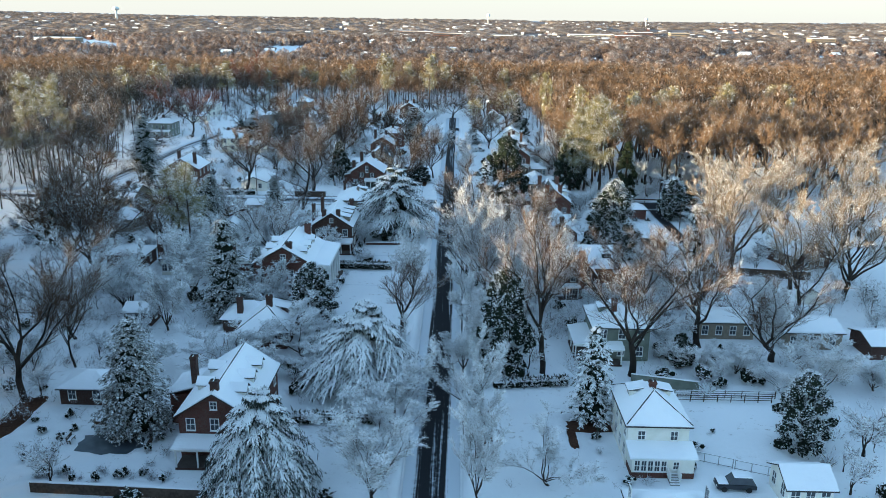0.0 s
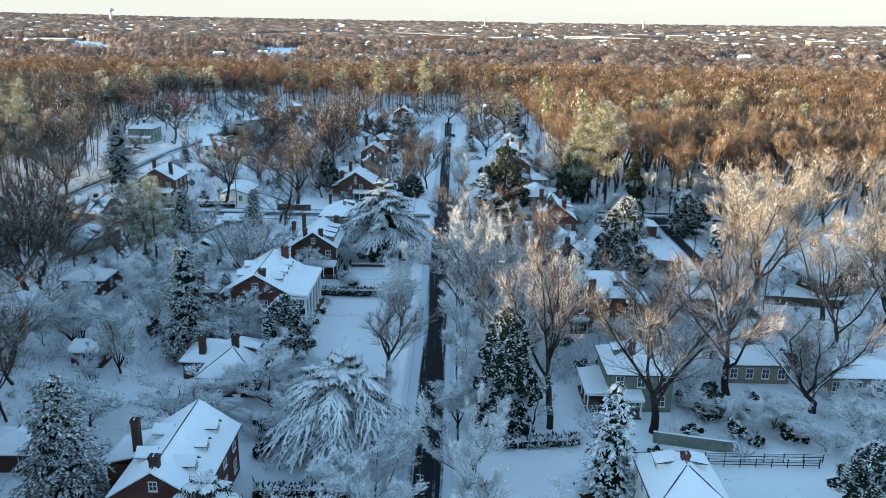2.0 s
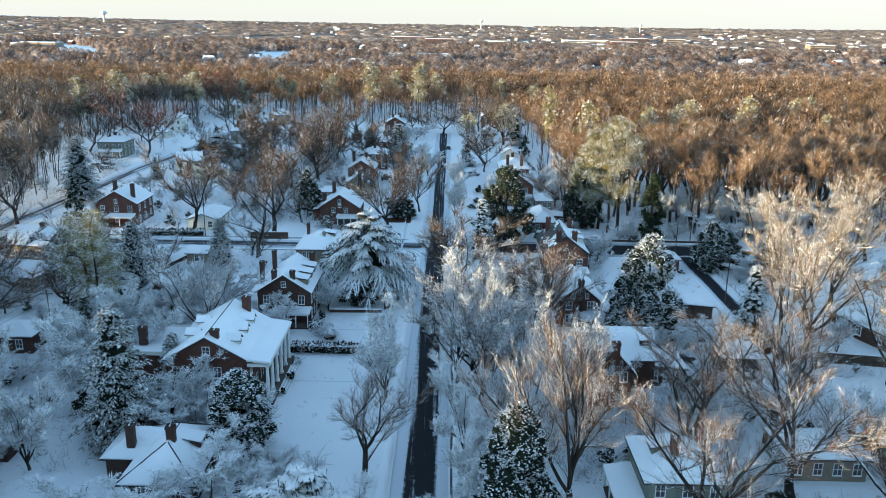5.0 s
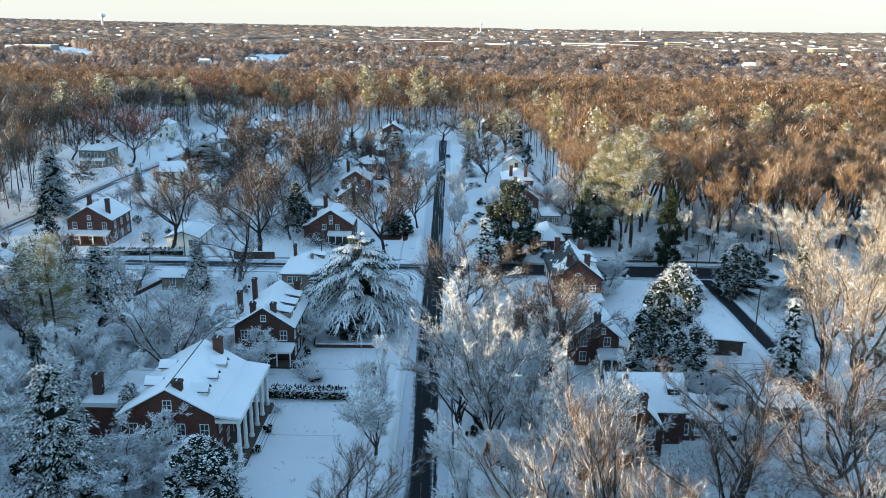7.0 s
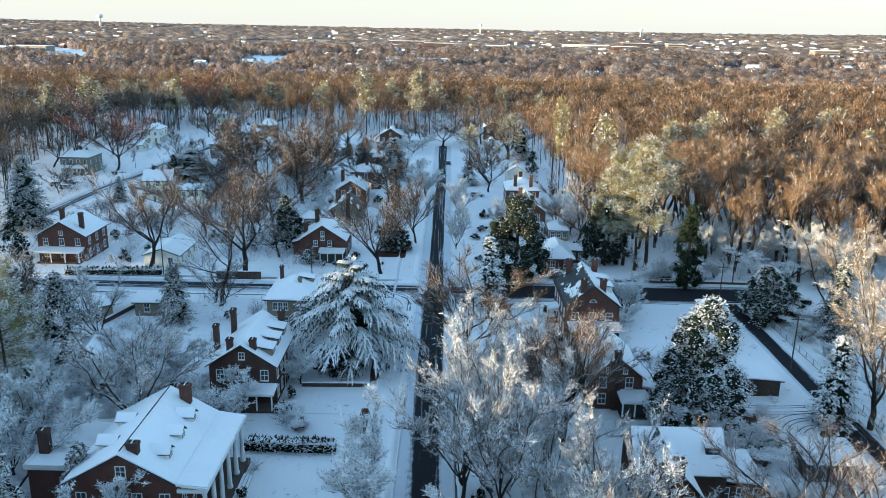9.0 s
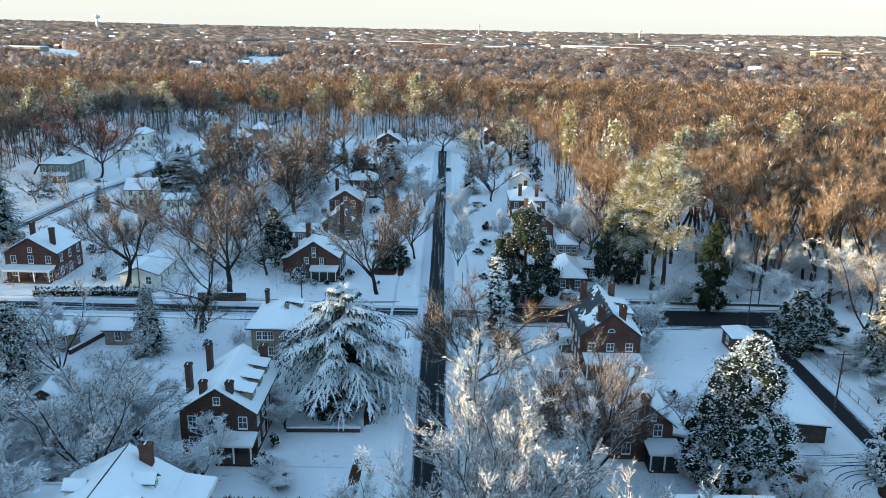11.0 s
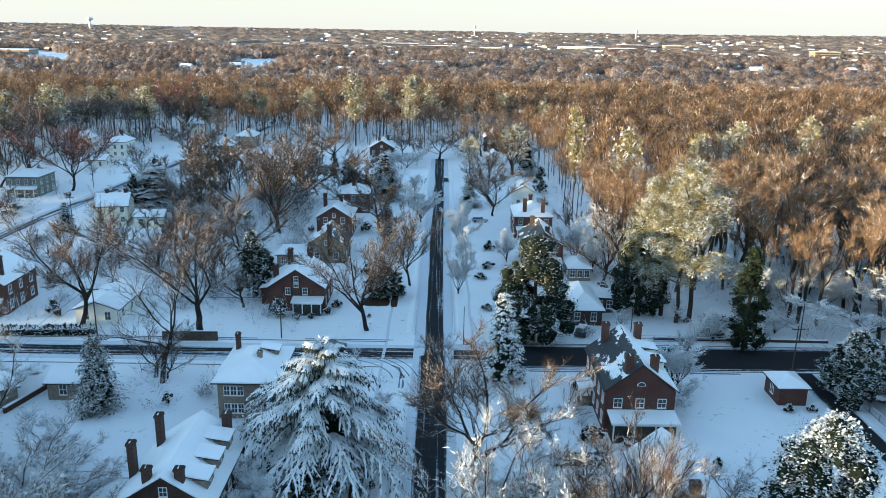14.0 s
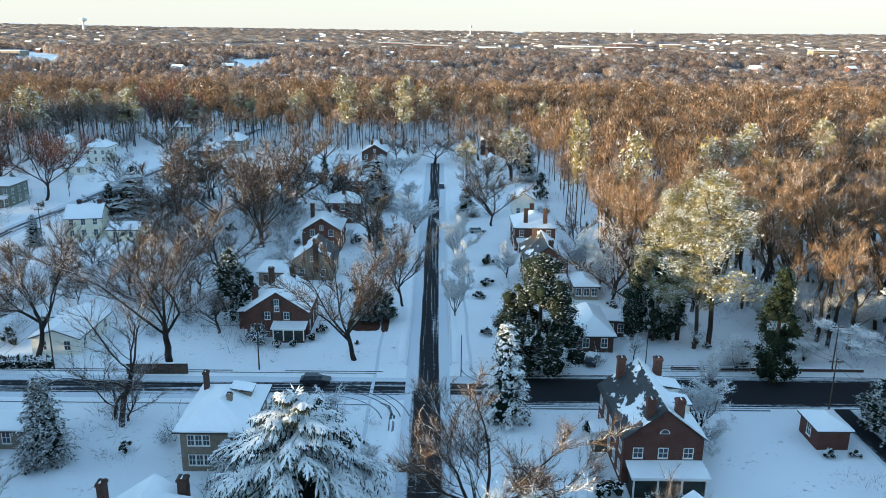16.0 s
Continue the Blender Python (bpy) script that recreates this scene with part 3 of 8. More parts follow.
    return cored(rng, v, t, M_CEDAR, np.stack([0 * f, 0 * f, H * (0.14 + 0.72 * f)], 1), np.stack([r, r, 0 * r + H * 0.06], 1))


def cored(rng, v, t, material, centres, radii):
    """Leaves with inner foliage behind them, coloured near-black for the shade inside."""
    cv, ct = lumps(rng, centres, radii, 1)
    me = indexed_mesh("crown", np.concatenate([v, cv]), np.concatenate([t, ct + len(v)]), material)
    me.materials.append(M_INNER_SHADE)
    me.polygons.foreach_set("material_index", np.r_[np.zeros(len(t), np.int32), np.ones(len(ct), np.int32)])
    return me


def tufts_mesh(seed, centres, material, per, tuft, leaf, core=0.0):
    """Leaf clumps: round each centre (x, y, z, radius) folded leaves that point outward."""
    rng = np.random.default_rng(seed)
    at, way = [], []
    for cx, cy, cz, cr in centres:
        n = int(per * (cr / tuft) ** 2) + 4
        d = rng.normal(size=(n, 3))
        d[:, 2] += 0.25
        d /= np.linalg.norm(d, axis=1, keepdims=True)
        at.append(np.array([cx, cy, cz]) + d * cr * rng.uniform(0.55, 1.05, (n, 1)) * np.array([1, 1, 0.8]))
        w = d * 0.6 + rng.normal(size=(n, 3)) * 0.5
        w[:, 2] *= 0.6
        w /= np.linalg.norm(w, axis=1, keepdims=True)
        way.append(w * leaf * rng.uniform(0.6, 1.4, (n, 1)))
    at, way = np.concatenate(at), np.concatenate(way)
    v, t = leaf_arrays(at, way, leaf * rng.uniform(0.25, 0.5, len(at)), leaf * rng.uniform(0.0, 0.3, len(at)))
    if not core:
        return indexed_mesh("crown", v, t, material)
    c = np.array(centres)
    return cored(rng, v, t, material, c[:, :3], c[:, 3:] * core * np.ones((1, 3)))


def cone_shape(f):
    return (1 - f) ** 0.62 * min(1.0, 0.7 + f * 3)


def crown_blobs(seed, H, R, low, count, cone=0.5, lump=0.3):
    rng = np.random.default_rng(seed)
    out = []
    for _ in range(count):
        f = rng.random()
        z = H * (low + (0.97 - low) * f)
        prof = (math.sin(math.pi * min(1, 0.18 + 0.82 * f)) ** 0.7) * (1 - cone) + (1 - f) * cone * 1.3
        a, r = rng.uniform(0, 2 * np.pi), R * prof * rng.uniform(0.35, 0.85)
        out.append((math.cos(a) * r, math.sin(a) * r, z, R * lump * rng.uniform(0.6, 1.25)))
    return out


def pine_meshes(seed, H, R, low=0.27, per=105, leaf=0.27):
    """A tall pine: long bare stem, short limbs, and open flat clouds of needles."""
    rng = random.Random(seed)
    lv, lf = [], []
    r = 0.01 * H + 0.03
    pts = [Vector((rng.gauss(0, 0.06) * n, rng.gauss(0, 0.06) * n, -0.3 + (H + 0.2) * n / 7)) for n in range(8)]
    tube(lv, lf, pts, [r * (1.2 - n / 7.6) for n in range(8)], 7)
    blobs = [(pts[7].x, pts[7].y, H * 0.96, R * 0.22)]
    for i in range(34):
        f = (i + rng.random()) / 34
        z = H * (low + (0.96 - low) * f)
        a = rng.uniform(0, 2 * math.pi)
        L = R * (0.6 + 0.4 * math.sin(math.pi * (0.15 + 0.75 * f))) * rng.uniform(0.3, 1.15) * (1.1 - 0.55 * f)
        k = min(int(z / H * 7), 6)
        s = Vector((pts[k].x, pts[k].y, z - 0.12 * L))
        e = Vector((pts[k].x + math.cos(a) * L, pts[k].y + math.sin(a) * L, z + L * rng.uniform(-0.05, 0.3)))
        tube(lv, lf, [s, s.lerp(e, 0.5) + Vector((0, 0, 0.05 * L)), e], [r * 0.3, r * 0.2, r * 0.08], 4)
        for g in (0.55, 0.8, 1.0):
            p = s.lerp(e, g)
            blobs.append((p.x + rng.gauss(0, 0.4), p.y + rng.gauss(0, 0.4), p.z + 0.25, R * rng.uniform(0.14, 0.27)))
    me = bpy.data.meshes.new("trunk")
    me.from_pydata([tuple(p) for p in lv], [], lf)
    me.materials.append(M_PINEBARK)
    return me, tufts_mesh(seed, blobs, M_PINE, per, R * 0.2, leaf), H, R


def evergreen(seed, H, R, crown, bark=None):
    return trunk_mesh(random.Random(seed), H * 0.97, 0.02 * H + 0.05, bark or M_BARK), crown, H, R


LIB = {
    "bare": [bare_meshes(s, 20, 7, M_TWIG, 6 + s % 2, 0.2 + 0.05 * (s % 3), 2.6, 0.0, False, 0.95, 1.15, 0, None, 0.52) for s in (11, 12, 13, 14)],
    "far_bare": [bare_meshes(s, 17, 6, M_TWIG, 6, 0.2 + 0.04 * (s % 3), 3.6, 0.0, True, 1.4, 1.1, 0, None, 0.55) for s in (18, 19, 20)],
    "rimed": [bare_meshes(s, 18, 6, M_RIMED, 5 + s % 2, 0.22 + 0.04 * (s % 3), 1.7, 0.0, False, 0.75, 1.35, 0, None, 0.5) for s in (15, 16, 17)],
    "pale": [bare_meshes(s, 16, 5.5, M_PALE, 6, 0.14 + 0.04 * (s % 3), 2.8, 0.0, True, 1.4, 1.0, 2600, M_RIME, 0.55) for s in (24, 25, 26)],
    "tan": [bare_meshes(s, 18, 6, M_TAN, 5 + s % 2, 0.2 + 0.04 * (s % 3), 1.6, 0.0, False, 0.85, 1.1, 500, M_RIME, 0.5) for s in (27, 28)],
    "frost": [frosted_meshes(s, 12, 4.6) for s in (21, 22, 23)],
    "broken": [bare_meshes(31, 17, 6.5, M_TWIG, 4, 0.45, 0.35)],
    "sapling": [bare_meshes(s, 7, 2.8, M_FROST, 3, 0.12, 1.3, 0.0, True, 1.4, 1.0, 1100, M_RIME) for s in (33, 34, 35)],
    "wood": [bare_meshes(s, 20, 4.4, M_WOODS, 4, 0.52 + 0.03 * (s % 3), 1.35, 0.0, True, 1.5, 0.95, 0, None, 0.45) for s in (201, 202, 203, 204)],
    "oak": [bare_meshes(41, 21, 11, M_TWIG_RED, 6, 0.25, 1.8, 0.0, False, 2.2)],
    "spruce": [evergreen(s, 14, 3.15, tiers_mesh(s, 14, 3.9, M_SPRUCE, 40, 19, 9, cone_shape, 0.3, 0.62, 0.11, 0.03, 0.35)) for s in (51, 52, 55)],
    "white_spruce": [evergreen(s, 14, 3.3, tiers_mesh(s, 14, 3.9, M_LADEN, 34, 17, 9, cone_shape, 0.3, 0.6, 0.13, 0.03, 0.35)) for s in (57, 58)],
    "cedar": [evergreen(s, 14, 7.5, cedar_mesh(s, 14, 7.5)) for s in (61, 62, 63)],
    "weeping": [evergreen(64, 14, 7.5, cedar_mesh(64, 14, 7.2, 10, 14, 0.8))],
    "holly": [evergreen(s, 14, 4.5, tufts_mesh(s, crown_blobs(s, 14, 5.6, 0.05, 120, 0.3, 0.22), M_HOLLY, 115, 1.0, 0.22, 0.72)) for s in (71, 72)],
    "laden": [evergreen(s, 14, 4.5, tufts_mesh(s, crown_blobs(s, 14, 4.8, 0.05, 140, 0.2, 0.24), M_LADEN, 90, 1.0, 0.25, 0.7)) for s in (75, 76)],
    "great": [evergreen(77, 17.9, 7.0, tufts_mesh(77, crown_blobs(77, 17.9, 8.4, 0.04, 150, 0.35, 0.19), M_LADEN, 66, 1.0, 0.31, 0.6))],
    "ivy": [evergreen(81, 18, 3.2, tufts_mesh(81, crown_blobs(81, 18, 3.4, 0.05, 80, 0.35, 0.33), M_IVY, 60, 1.0, 0.36, 0.6))],
    "pine": [(*pine_meshes(s, 24, 6.5)[:3], 5.4) for s in (91, 92, 93)],
    "far_spruce": [evergreen(s, 14, 3.1, tiers_mesh(s, 14, 3.6, M_SPRUCE, 18, 12, 5, cone_shape, 0.25, 1.1, 0.28)) for s in (53, 54)],
    "far_holly": [evergreen(73, 14, 4.5, tufts_mesh(73, crown_blobs(73, 14, 4.5, 0.06, 60, 0.5, 0.3), M_HOLLY, 16, 1.0, 0.65, 0.5))],
    "far_pine": [pine_meshes(s, 24, 6.5, 0.4, 12, 0.8) for s in (94, 95)],
}
LABELS = {
    "bare": ("bare deciduous tree with brown twigs and snow on its limbs", "tree"),
    "far_bare": ("leafless garden tree with dark limbs and brown twigs", "tree"),
    "rimed": ("tall leafless tree with snow and rime on its twigs", "tree"),
    "pale": ("slender leafless tree with frost on all its twigs", "tree"),
    "tan": ("tall leafless tree, low sun put into its pale tan twig colour", "tree"),
    "frost": ("small bare tree thickly frosted with snow", "tree"),
    "sapling": ("young leafless tree white with frost", "tree"),
    "broken": ("damaged bare tree with snow along its broken limbs", "tree"),
    "oak": ("broad oak still holding rust-red dead leaves", "tree"),
    "spruce": ("dense conical spruce dusted with snow", "conifer"),
    "white_spruce": ("conical spruce whitened all over with snow", "conifer"),
    "cedar": ("spreading cedar with drooping boughs heavy with snow", "conifer"),
    "weeping": ("weeping cedar with long hanging boughs white with snow", "conifer"),
    "holly": ("dark broad-leaved evergreen tree with snow on its leaves", "evergreen tree"),
    "laden": ("broad evergreen tree with thick snow on its leaves", "evergreen tree"),
    "great": ("broad evergreen tree with thick snow on its leaves", "evergreen tree"),
    "ivy": ("tall trunk wrapped in dark green ivy", "evergreen tree"),
    "far_spruce": ("dark conical evergreen in a far garden", "conifer"),
    "far_holly": ("dark rounded evergreen in a far garden", "evergreen tree"),
    "far_pine": ("tall pine rising out of the leafless wood", "pine"),
    "pine": ("tall pine with open snow-dusted needle clouds", "pine"),
}
picks = random.Random(5)


FARTHER = {"bare": "far_bare", "pine": "far_pine", "spruce": "far_spruce", "holly": "far_holly"}


def tree(kind, x, y, h, r, label=""):
    if y > 275:
        kind = FARTHER.get(kind, kind)
    if kind == "frost" and h > 13.6:
        kind = "pale"
    trunk, crown, H, R = LIB[kind][picks.randrange(len(LIB[kind]))]
    name = {"bare": "bare_tree", "rimed": "bare_tree", "far_bare": "bare_tree", "pale": "bare_tree", "tan": "bare_tree", "frost": "frosted_tree", "broken": "bare_tree", "sapling": "small_tree", "oak": "oak_tree", "spruce": "spruce_tree", "white_spruce": "spruce_tree", "cedar": "cedar_tree", "weeping": "cedar_tree",
            "holly": "evergreen_tree", "laden": "evergreen_tree", "great": "evergreen_tree", "ivy": "ivy_tree", "pine": "pine_tree", "far_pine": "pine_tree", "far_spruce": "spruce_tree", "far_holly": "evergreen_tree"}[kind]
    t = thing(name, x, y, label or LABELS[kind][0], LABELS[kind][1], "garden trees", rz=picks.uniform(0, 360), size=(r / R, r / R, h / H))
    attach("trunk", trunk, t)
    attach("crown", crown, t)
    return t


# ---- shrubs ----


def shrub_mesh(seed, material, leaf=0.2):
    rng = np.random.default_rng(seed)
    out = []
    for _ in range(12):
        a, r = rng.uniform(0, 2 * np.pi), rng.uniform(0, 0.6)
        out.append((math.cos(a) * r, math.sin(a) * r, rng.uniform(0.25, 0.85) * (1 - 0.4 * r), rng.uniform(0.25, 0.45)))
    return tufts_mesh(seed, out, material, 13, 0.34, leaf, 0.7)


def twiggy_mesh(seed, n=100):
    rng = np.random.default_rng(seed)
    a, r = rng.uniform(0, 2 * np.pi, n), rng.random(n) ** 0.6
    s0 = np.stack([np.cos(a) * r * 0.3, np.sin(a) * r * 0.3, rng.uniform(0, 0.5, n)], 1)
    w = np.stack([np.cos(a) * r, np.sin(a) * r, 0.5 + 0.7 * rng.random(n)], 1) * rng.uniform(0.35, 0.8, (n, 1))
    b0 = s0 + w * rng.uniform(0.3, 1.0, (n, 1))
    w2 = w * 0.4 + rng.normal(size=(n, 3)) * 0.22
    v, t = spike_arrays(np.concatenate([s0, b0]), np.concatenate([w, w2]), np.concatenate([np.full(n, 0.014), np.full(n, 0.02)]))
    return indexed_mesh("shrub", v, t, M_FROST)


SHRUBS = [shrub_mesh(s, M_SHRUB) for s in (101, 102, 103)]
TWIGGY = [twiggy_mesh(s) for s in (111, 112, 113)]


WEEDS = [twiggy_mesh(s, 22) for s in (121, 122, 123)]


def shrub(x, y, h, r, twiggy=False):
    ob = new("shrub", picks.choice(TWIGGY if twiggy else SHRUBS))
    ob.matrix_basis = pose(x, y, 0, 0, 0, picks.uniform(0, 360)) @ Matrix.Diagonal((r, r, h, 1))
    return tagged(ob, "leafless garden shrub white with frost" if twiggy else "rounded evergreen garden shrub capped with snow", "shrub", "garden shrubs")


def merged(name, placed, label, category):
    """Many shrubs (mesh, pose) joined into one object."""
    vs, ts, ms, base = [], [], [], 0
    for me, m in placed:
        co = np.empty(len(me.vertices) * 3, np.float32)
        me.vertices.foreach_get("co", co)
        ix = np.empty(len(me.polygons) * 3, np.int32)
        me.loops.foreach_get("vertex_index", ix)
        mm = np.array(m)
        vs.append(co.reshape(-1, 3) @ mm[:3, :3].T + mm[:3, 3])
        ts.append(ix.reshape(-1, 3) + base)
        ms.append(np.full(len(me.polygons), 0 if me in SHRUBS else 1, np.int32))
        base += len(me.vertices)
    ob = new(name, indexed_mesh(name, np.concatenate(vs), np.concatenate(ts), M_SHRUB))
    ob.data.materials.append(M_FROST)
    ob.data.polygons.foreach_set("material_index", np.concatenate(ms))
    return tagged(ob, label, category, kind="stuff")


def hedge(x0, y0, x1, y1, h, w, label):
    """A clipped hedge: a leafy long bank with a snow cap."""
    rng = np.random.default_rng(int(abs(x0 * 7 + y0 * 13)))
    L = math.hypot(x1 - x0, y1 - y0)
    n = int(L * 130)
    u, v = rng.uniform(-L / 2, L / 2, n), rng.uniform(-1, 1, n)
    edge = rng.random(n)
    side = np.where(edge < 0.45, np.sign(v), v)
    z = np.where(edge < 0.45, rng.uniform(0.05, 1, n), rng.uniform(0.85, 1.08, n)) * h
    at = np.stack([u, side * w / 2 * rng.uniform(0.85, 1.1, n), z], 1)
    way = rng.normal(size=(n, 3)) * 0.16 + np.stack([0 * u, side * 0.1, 0.05 + 0 * u], 1)
    vv, t = leaf_arrays(at, way * 1.6, rng.uniform(0.08, 0.16, n), rng.uniform(0, 0.06, n))
    ob = new("hedge", indexed_mesh("hedge", vv, t, M_HEDGE))
    ob.matrix_basis = pose((x0 + x1) / 2, (y0 + y1) / 2, 0, 0, 0, math.degrees(math.atan2(y1 - y0, x1 - x0)))
    tagged(ob, label, "hedge")
    # The inner box fills the hedge, coloured for the shade between leaves.
    for name, w0, z0, z1, m in (("inner_foliage_shade", 0.82, 0.0, 0.9, M_INNER_SHADE), ("snow", 0.92, 0.9, 1.06, M_SNOW)):
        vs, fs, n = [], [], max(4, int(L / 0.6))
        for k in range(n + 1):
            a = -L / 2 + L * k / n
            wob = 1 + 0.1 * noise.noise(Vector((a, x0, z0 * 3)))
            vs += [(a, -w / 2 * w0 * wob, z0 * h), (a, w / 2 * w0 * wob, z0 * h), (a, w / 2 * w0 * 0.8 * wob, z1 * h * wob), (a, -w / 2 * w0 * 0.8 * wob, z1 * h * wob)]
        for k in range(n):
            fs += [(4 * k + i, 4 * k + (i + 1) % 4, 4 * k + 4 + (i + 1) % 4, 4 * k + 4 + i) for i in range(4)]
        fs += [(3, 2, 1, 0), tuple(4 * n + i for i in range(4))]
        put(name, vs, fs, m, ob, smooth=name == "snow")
    return ob

# ---- houses ----
FRAMES = {}
TAKEN = []       # ground that houses, streets and open lawns keep free of scattered planting


def window_meshes(w, h, style="sash"):
    key = (round(w, 2), round(h, 2), style)
    if key not in FRAMES:
        t = 0.09
        xs, zs = [-w / 2 - t, -w / 2, -0.025, 0.025, w / 2, w / 2 + t], [-t, 0, h / 2 - 0.03, h / 2 + 0.03, h, h + t]
        v = [(x, y, z) for y in (-0.06, 0.04) for z in zs for x in xs]
        open_cell = {(1, 1), (1, 3), (3, 1), (3, 3)}
        solid = {(i, j) for i in range(5) for j in range(5)} - open_cell
        f = [(j * 6 + i, j * 6 + i + 1, j * 6 + i + 7, j * 6 + i + 6) for i, j in sorted(solid)]
        for i, j in sorted(solid):
            for di, dj, p, q in ((-1, 0, j * 6 + i, j * 6 + i + 6), (1, 0, j * 6 + i + 1, j * 6 + i + 7), (0, -1, j * 6 + i, j * 6 + i + 1), (0, 1, j * 6 + i + 6, j * 6 + i + 7)):
                if (i + di, j + dj) not in solid:
                    f.append((p, q, q + 36, p + 36))
        me = bpy.data.meshes.new("window")
        me.from_pydata(v, [], f)
        me.materials.append(M_TRIM)
        lv, lf = [], []
        box(lv, lf, -w / 2 - 0.12, -0.13, -t - 0.07, w / 2 + 0.12, 0.03, -t - 0.002)
        lm = bpy.data.meshes.new("sill")
        lm.from_pydata(lv, [], lf)
        lm.materials.append(M_TRIM)
        pv, pf = [], []
        box(pv, pf, -w / 2, -0.015, 0, w / 2, 0.025, h)
        pm = bpy.data.meshes.new("pane")
        pm.from_pydata(pv, [], pf)
        pm.materials.append(M_GLASS)
        sv, sf = [], []
        box(sv, sf, -0.2, -0.07, -0.05, 0.2, -0.02, h + 0.05)
        sm = bpy.data.meshes.new("shutter")
        sm.from_pydata(sv, [], sf)
        sm.materials.append(M_DARK)
        FRAMES[key] = me, pm, sm, lm
    return FRAMES[key]


TURNS = {"s": 0, "e": 90, "n": 180, "w": 270}


def window(house, x, y, z, face, w=0.95, h=1.45, shutters=False):
    fm, pm, sm, lm = window_meshes(w, h)
    ob = attach("window", fm, house, pose(x, y, z, 0, 0, TURNS[face]))
    attach("pane", pm, ob)
    attach("sill", lm, ob)
    if shutters:
        for k in (-1, 1):
            attach("shutter", sm, ob, pose(k * (w / 2 + 0.32), 0, 0))
    return ob


def roof_faces(x0, y0, x1, y1, z0, z1, kind):
    """Corners and faces of a roof over the given plan: the four eave corners, then the ridge."""
    w, d = x1 - x0, y1 - y0
    xm, ym = (x0 + x1) / 2, (y0 + y1) / 2
    c = [(x0, y0, z0), (x1, y0, z0), (x1, y1, z0), (x0, y1, z0)]
    if kind == "gable_y":
        return c + [(xm, y0, z1), (xm, y1, z1)], [(0, 4, 5, 3), (1, 2, 5, 4)]
    if kind == "gable_x":
        return c + [(x0, ym, z1), (x1, ym, z1)], [(0, 1, 5, 4), (2, 3, 4, 5)]
    if kind == "hip":
        if d >= w:
            k = min(w * 0.5, d * 0.5 - 0.05)
            return c + [(xm, y0 + k, z1), (xm, y1 - k, z1)], [(0, 4, 5, 3), (1, 2, 5, 4), (0, 1, 4), (2, 3, 5)]
        k = min(d * 0.5, w * 0.5 - 0.05)
        return c + [(x0 + k, ym, z1), (x1 - k, ym, z1)], [(0, 1, 5, 4), (2, 3, 4, 5), (3, 0, 4), (1, 2, 5)]
    if kind == "shed_s":
        return [(x0, y0, z0), (x1, y0, z0), (x1, y1, z1), (x0, y1, z1)], [(0, 1, 2, 3)]
    if kind == "shed_w":
        return [(x0, y0, z0), (x1, y0, z1), (x1, y1, z1), (x0, y1, z0)], [(0, 1, 2, 3)]
    if kind == "shed_e":
        return [(x0, y0, z1), (x1, y0, z0), (x1, y1, z0), (x0, y1, z1)], [(0, 1, 2, 3)]
    return c, [(0, 1, 2, 3)]


def slab(name, verts, faces, thick, material, parent, label="", cuts=0, wobble=0.0, skip=()):
    """A roof layer: the faces, thickened downward, the upper side optionally softened."""
    bm = bmesh.new()
    vs = [bm.verts.new(v) for v in verts]
    fs = [bm.faces.new([vs[i] for i in q]) for n, q in enumerate(faces) if n not in skip]
    for v in [v for v in bm.verts if not v.link_faces]:
        bm.verts.remove(v)
    bmesh.ops.recalc_face_normals(bm, faces=bm.faces[:])
    up_sum = sum(fc.normal.z for fc in bm.faces)
    if up_sum < 0:
        bmesh.ops.reverse_faces(bm, faces=bm.faces[:])
    if cuts:
        bmesh.ops.subdivide_edges(bm, edges=bm.edges[:], cuts=cuts, use_grid_fill=True)
    low = bmesh.ops.extrude_face_region(bm, geom=bm.faces[:], use_keep_orig=True)
    tops = [g for g in low["geom"] if isinstance(g, bmesh.types.BMVert)]
    for v in tops:
        v.co.z += thick
        if wobble:
            v.co.z += noise.noise(v.co * 0.7 + Vector((3.1, 1.7, 0))) * wobble
    bmesh.ops.recalc_face_normals(bm, faces=bm.faces[:])
    ob = part(name, bm, material, parent, label)
    return ob


def roof(house, plan, z0, z1, kind, over=0.4, bare=(), label="", snow=0.16, deck=None):
    """Deck with dark shingles, and the snow that lies on it. bare: faces that have shed most of their snow."""
    x0, y0, x1, y1 = plan
    v, f = roof_faces(x0 - over, y0 - over, x1 + over, y1 + over, z0, z1, kind)
    deck_ob = slab("roof", v, f, 0.14, deck or M_SHINGLE, house, label)
    inset = 0.05
    v2, f2 = roof_faces(x0 - over + inset, y0 - over + inset, x1 + over - inset, y1 + over - inset, z0 + 0.146, z1 + 0.146, kind)
    if len(bare) < len(f2):
        slab("snow", v2, f2, snow, M_SNOW, deck_ob, "smooth snow lying on the roof", 5, 0.1, bare)
    if bare:
        slab("slate_slope", v2, f2, 0.03, M_SLATE, deck_ob, "grey slates with patches of snow", 0, 0, [n for n in range(len(f2)) if n not in bare])
    return deck_ob


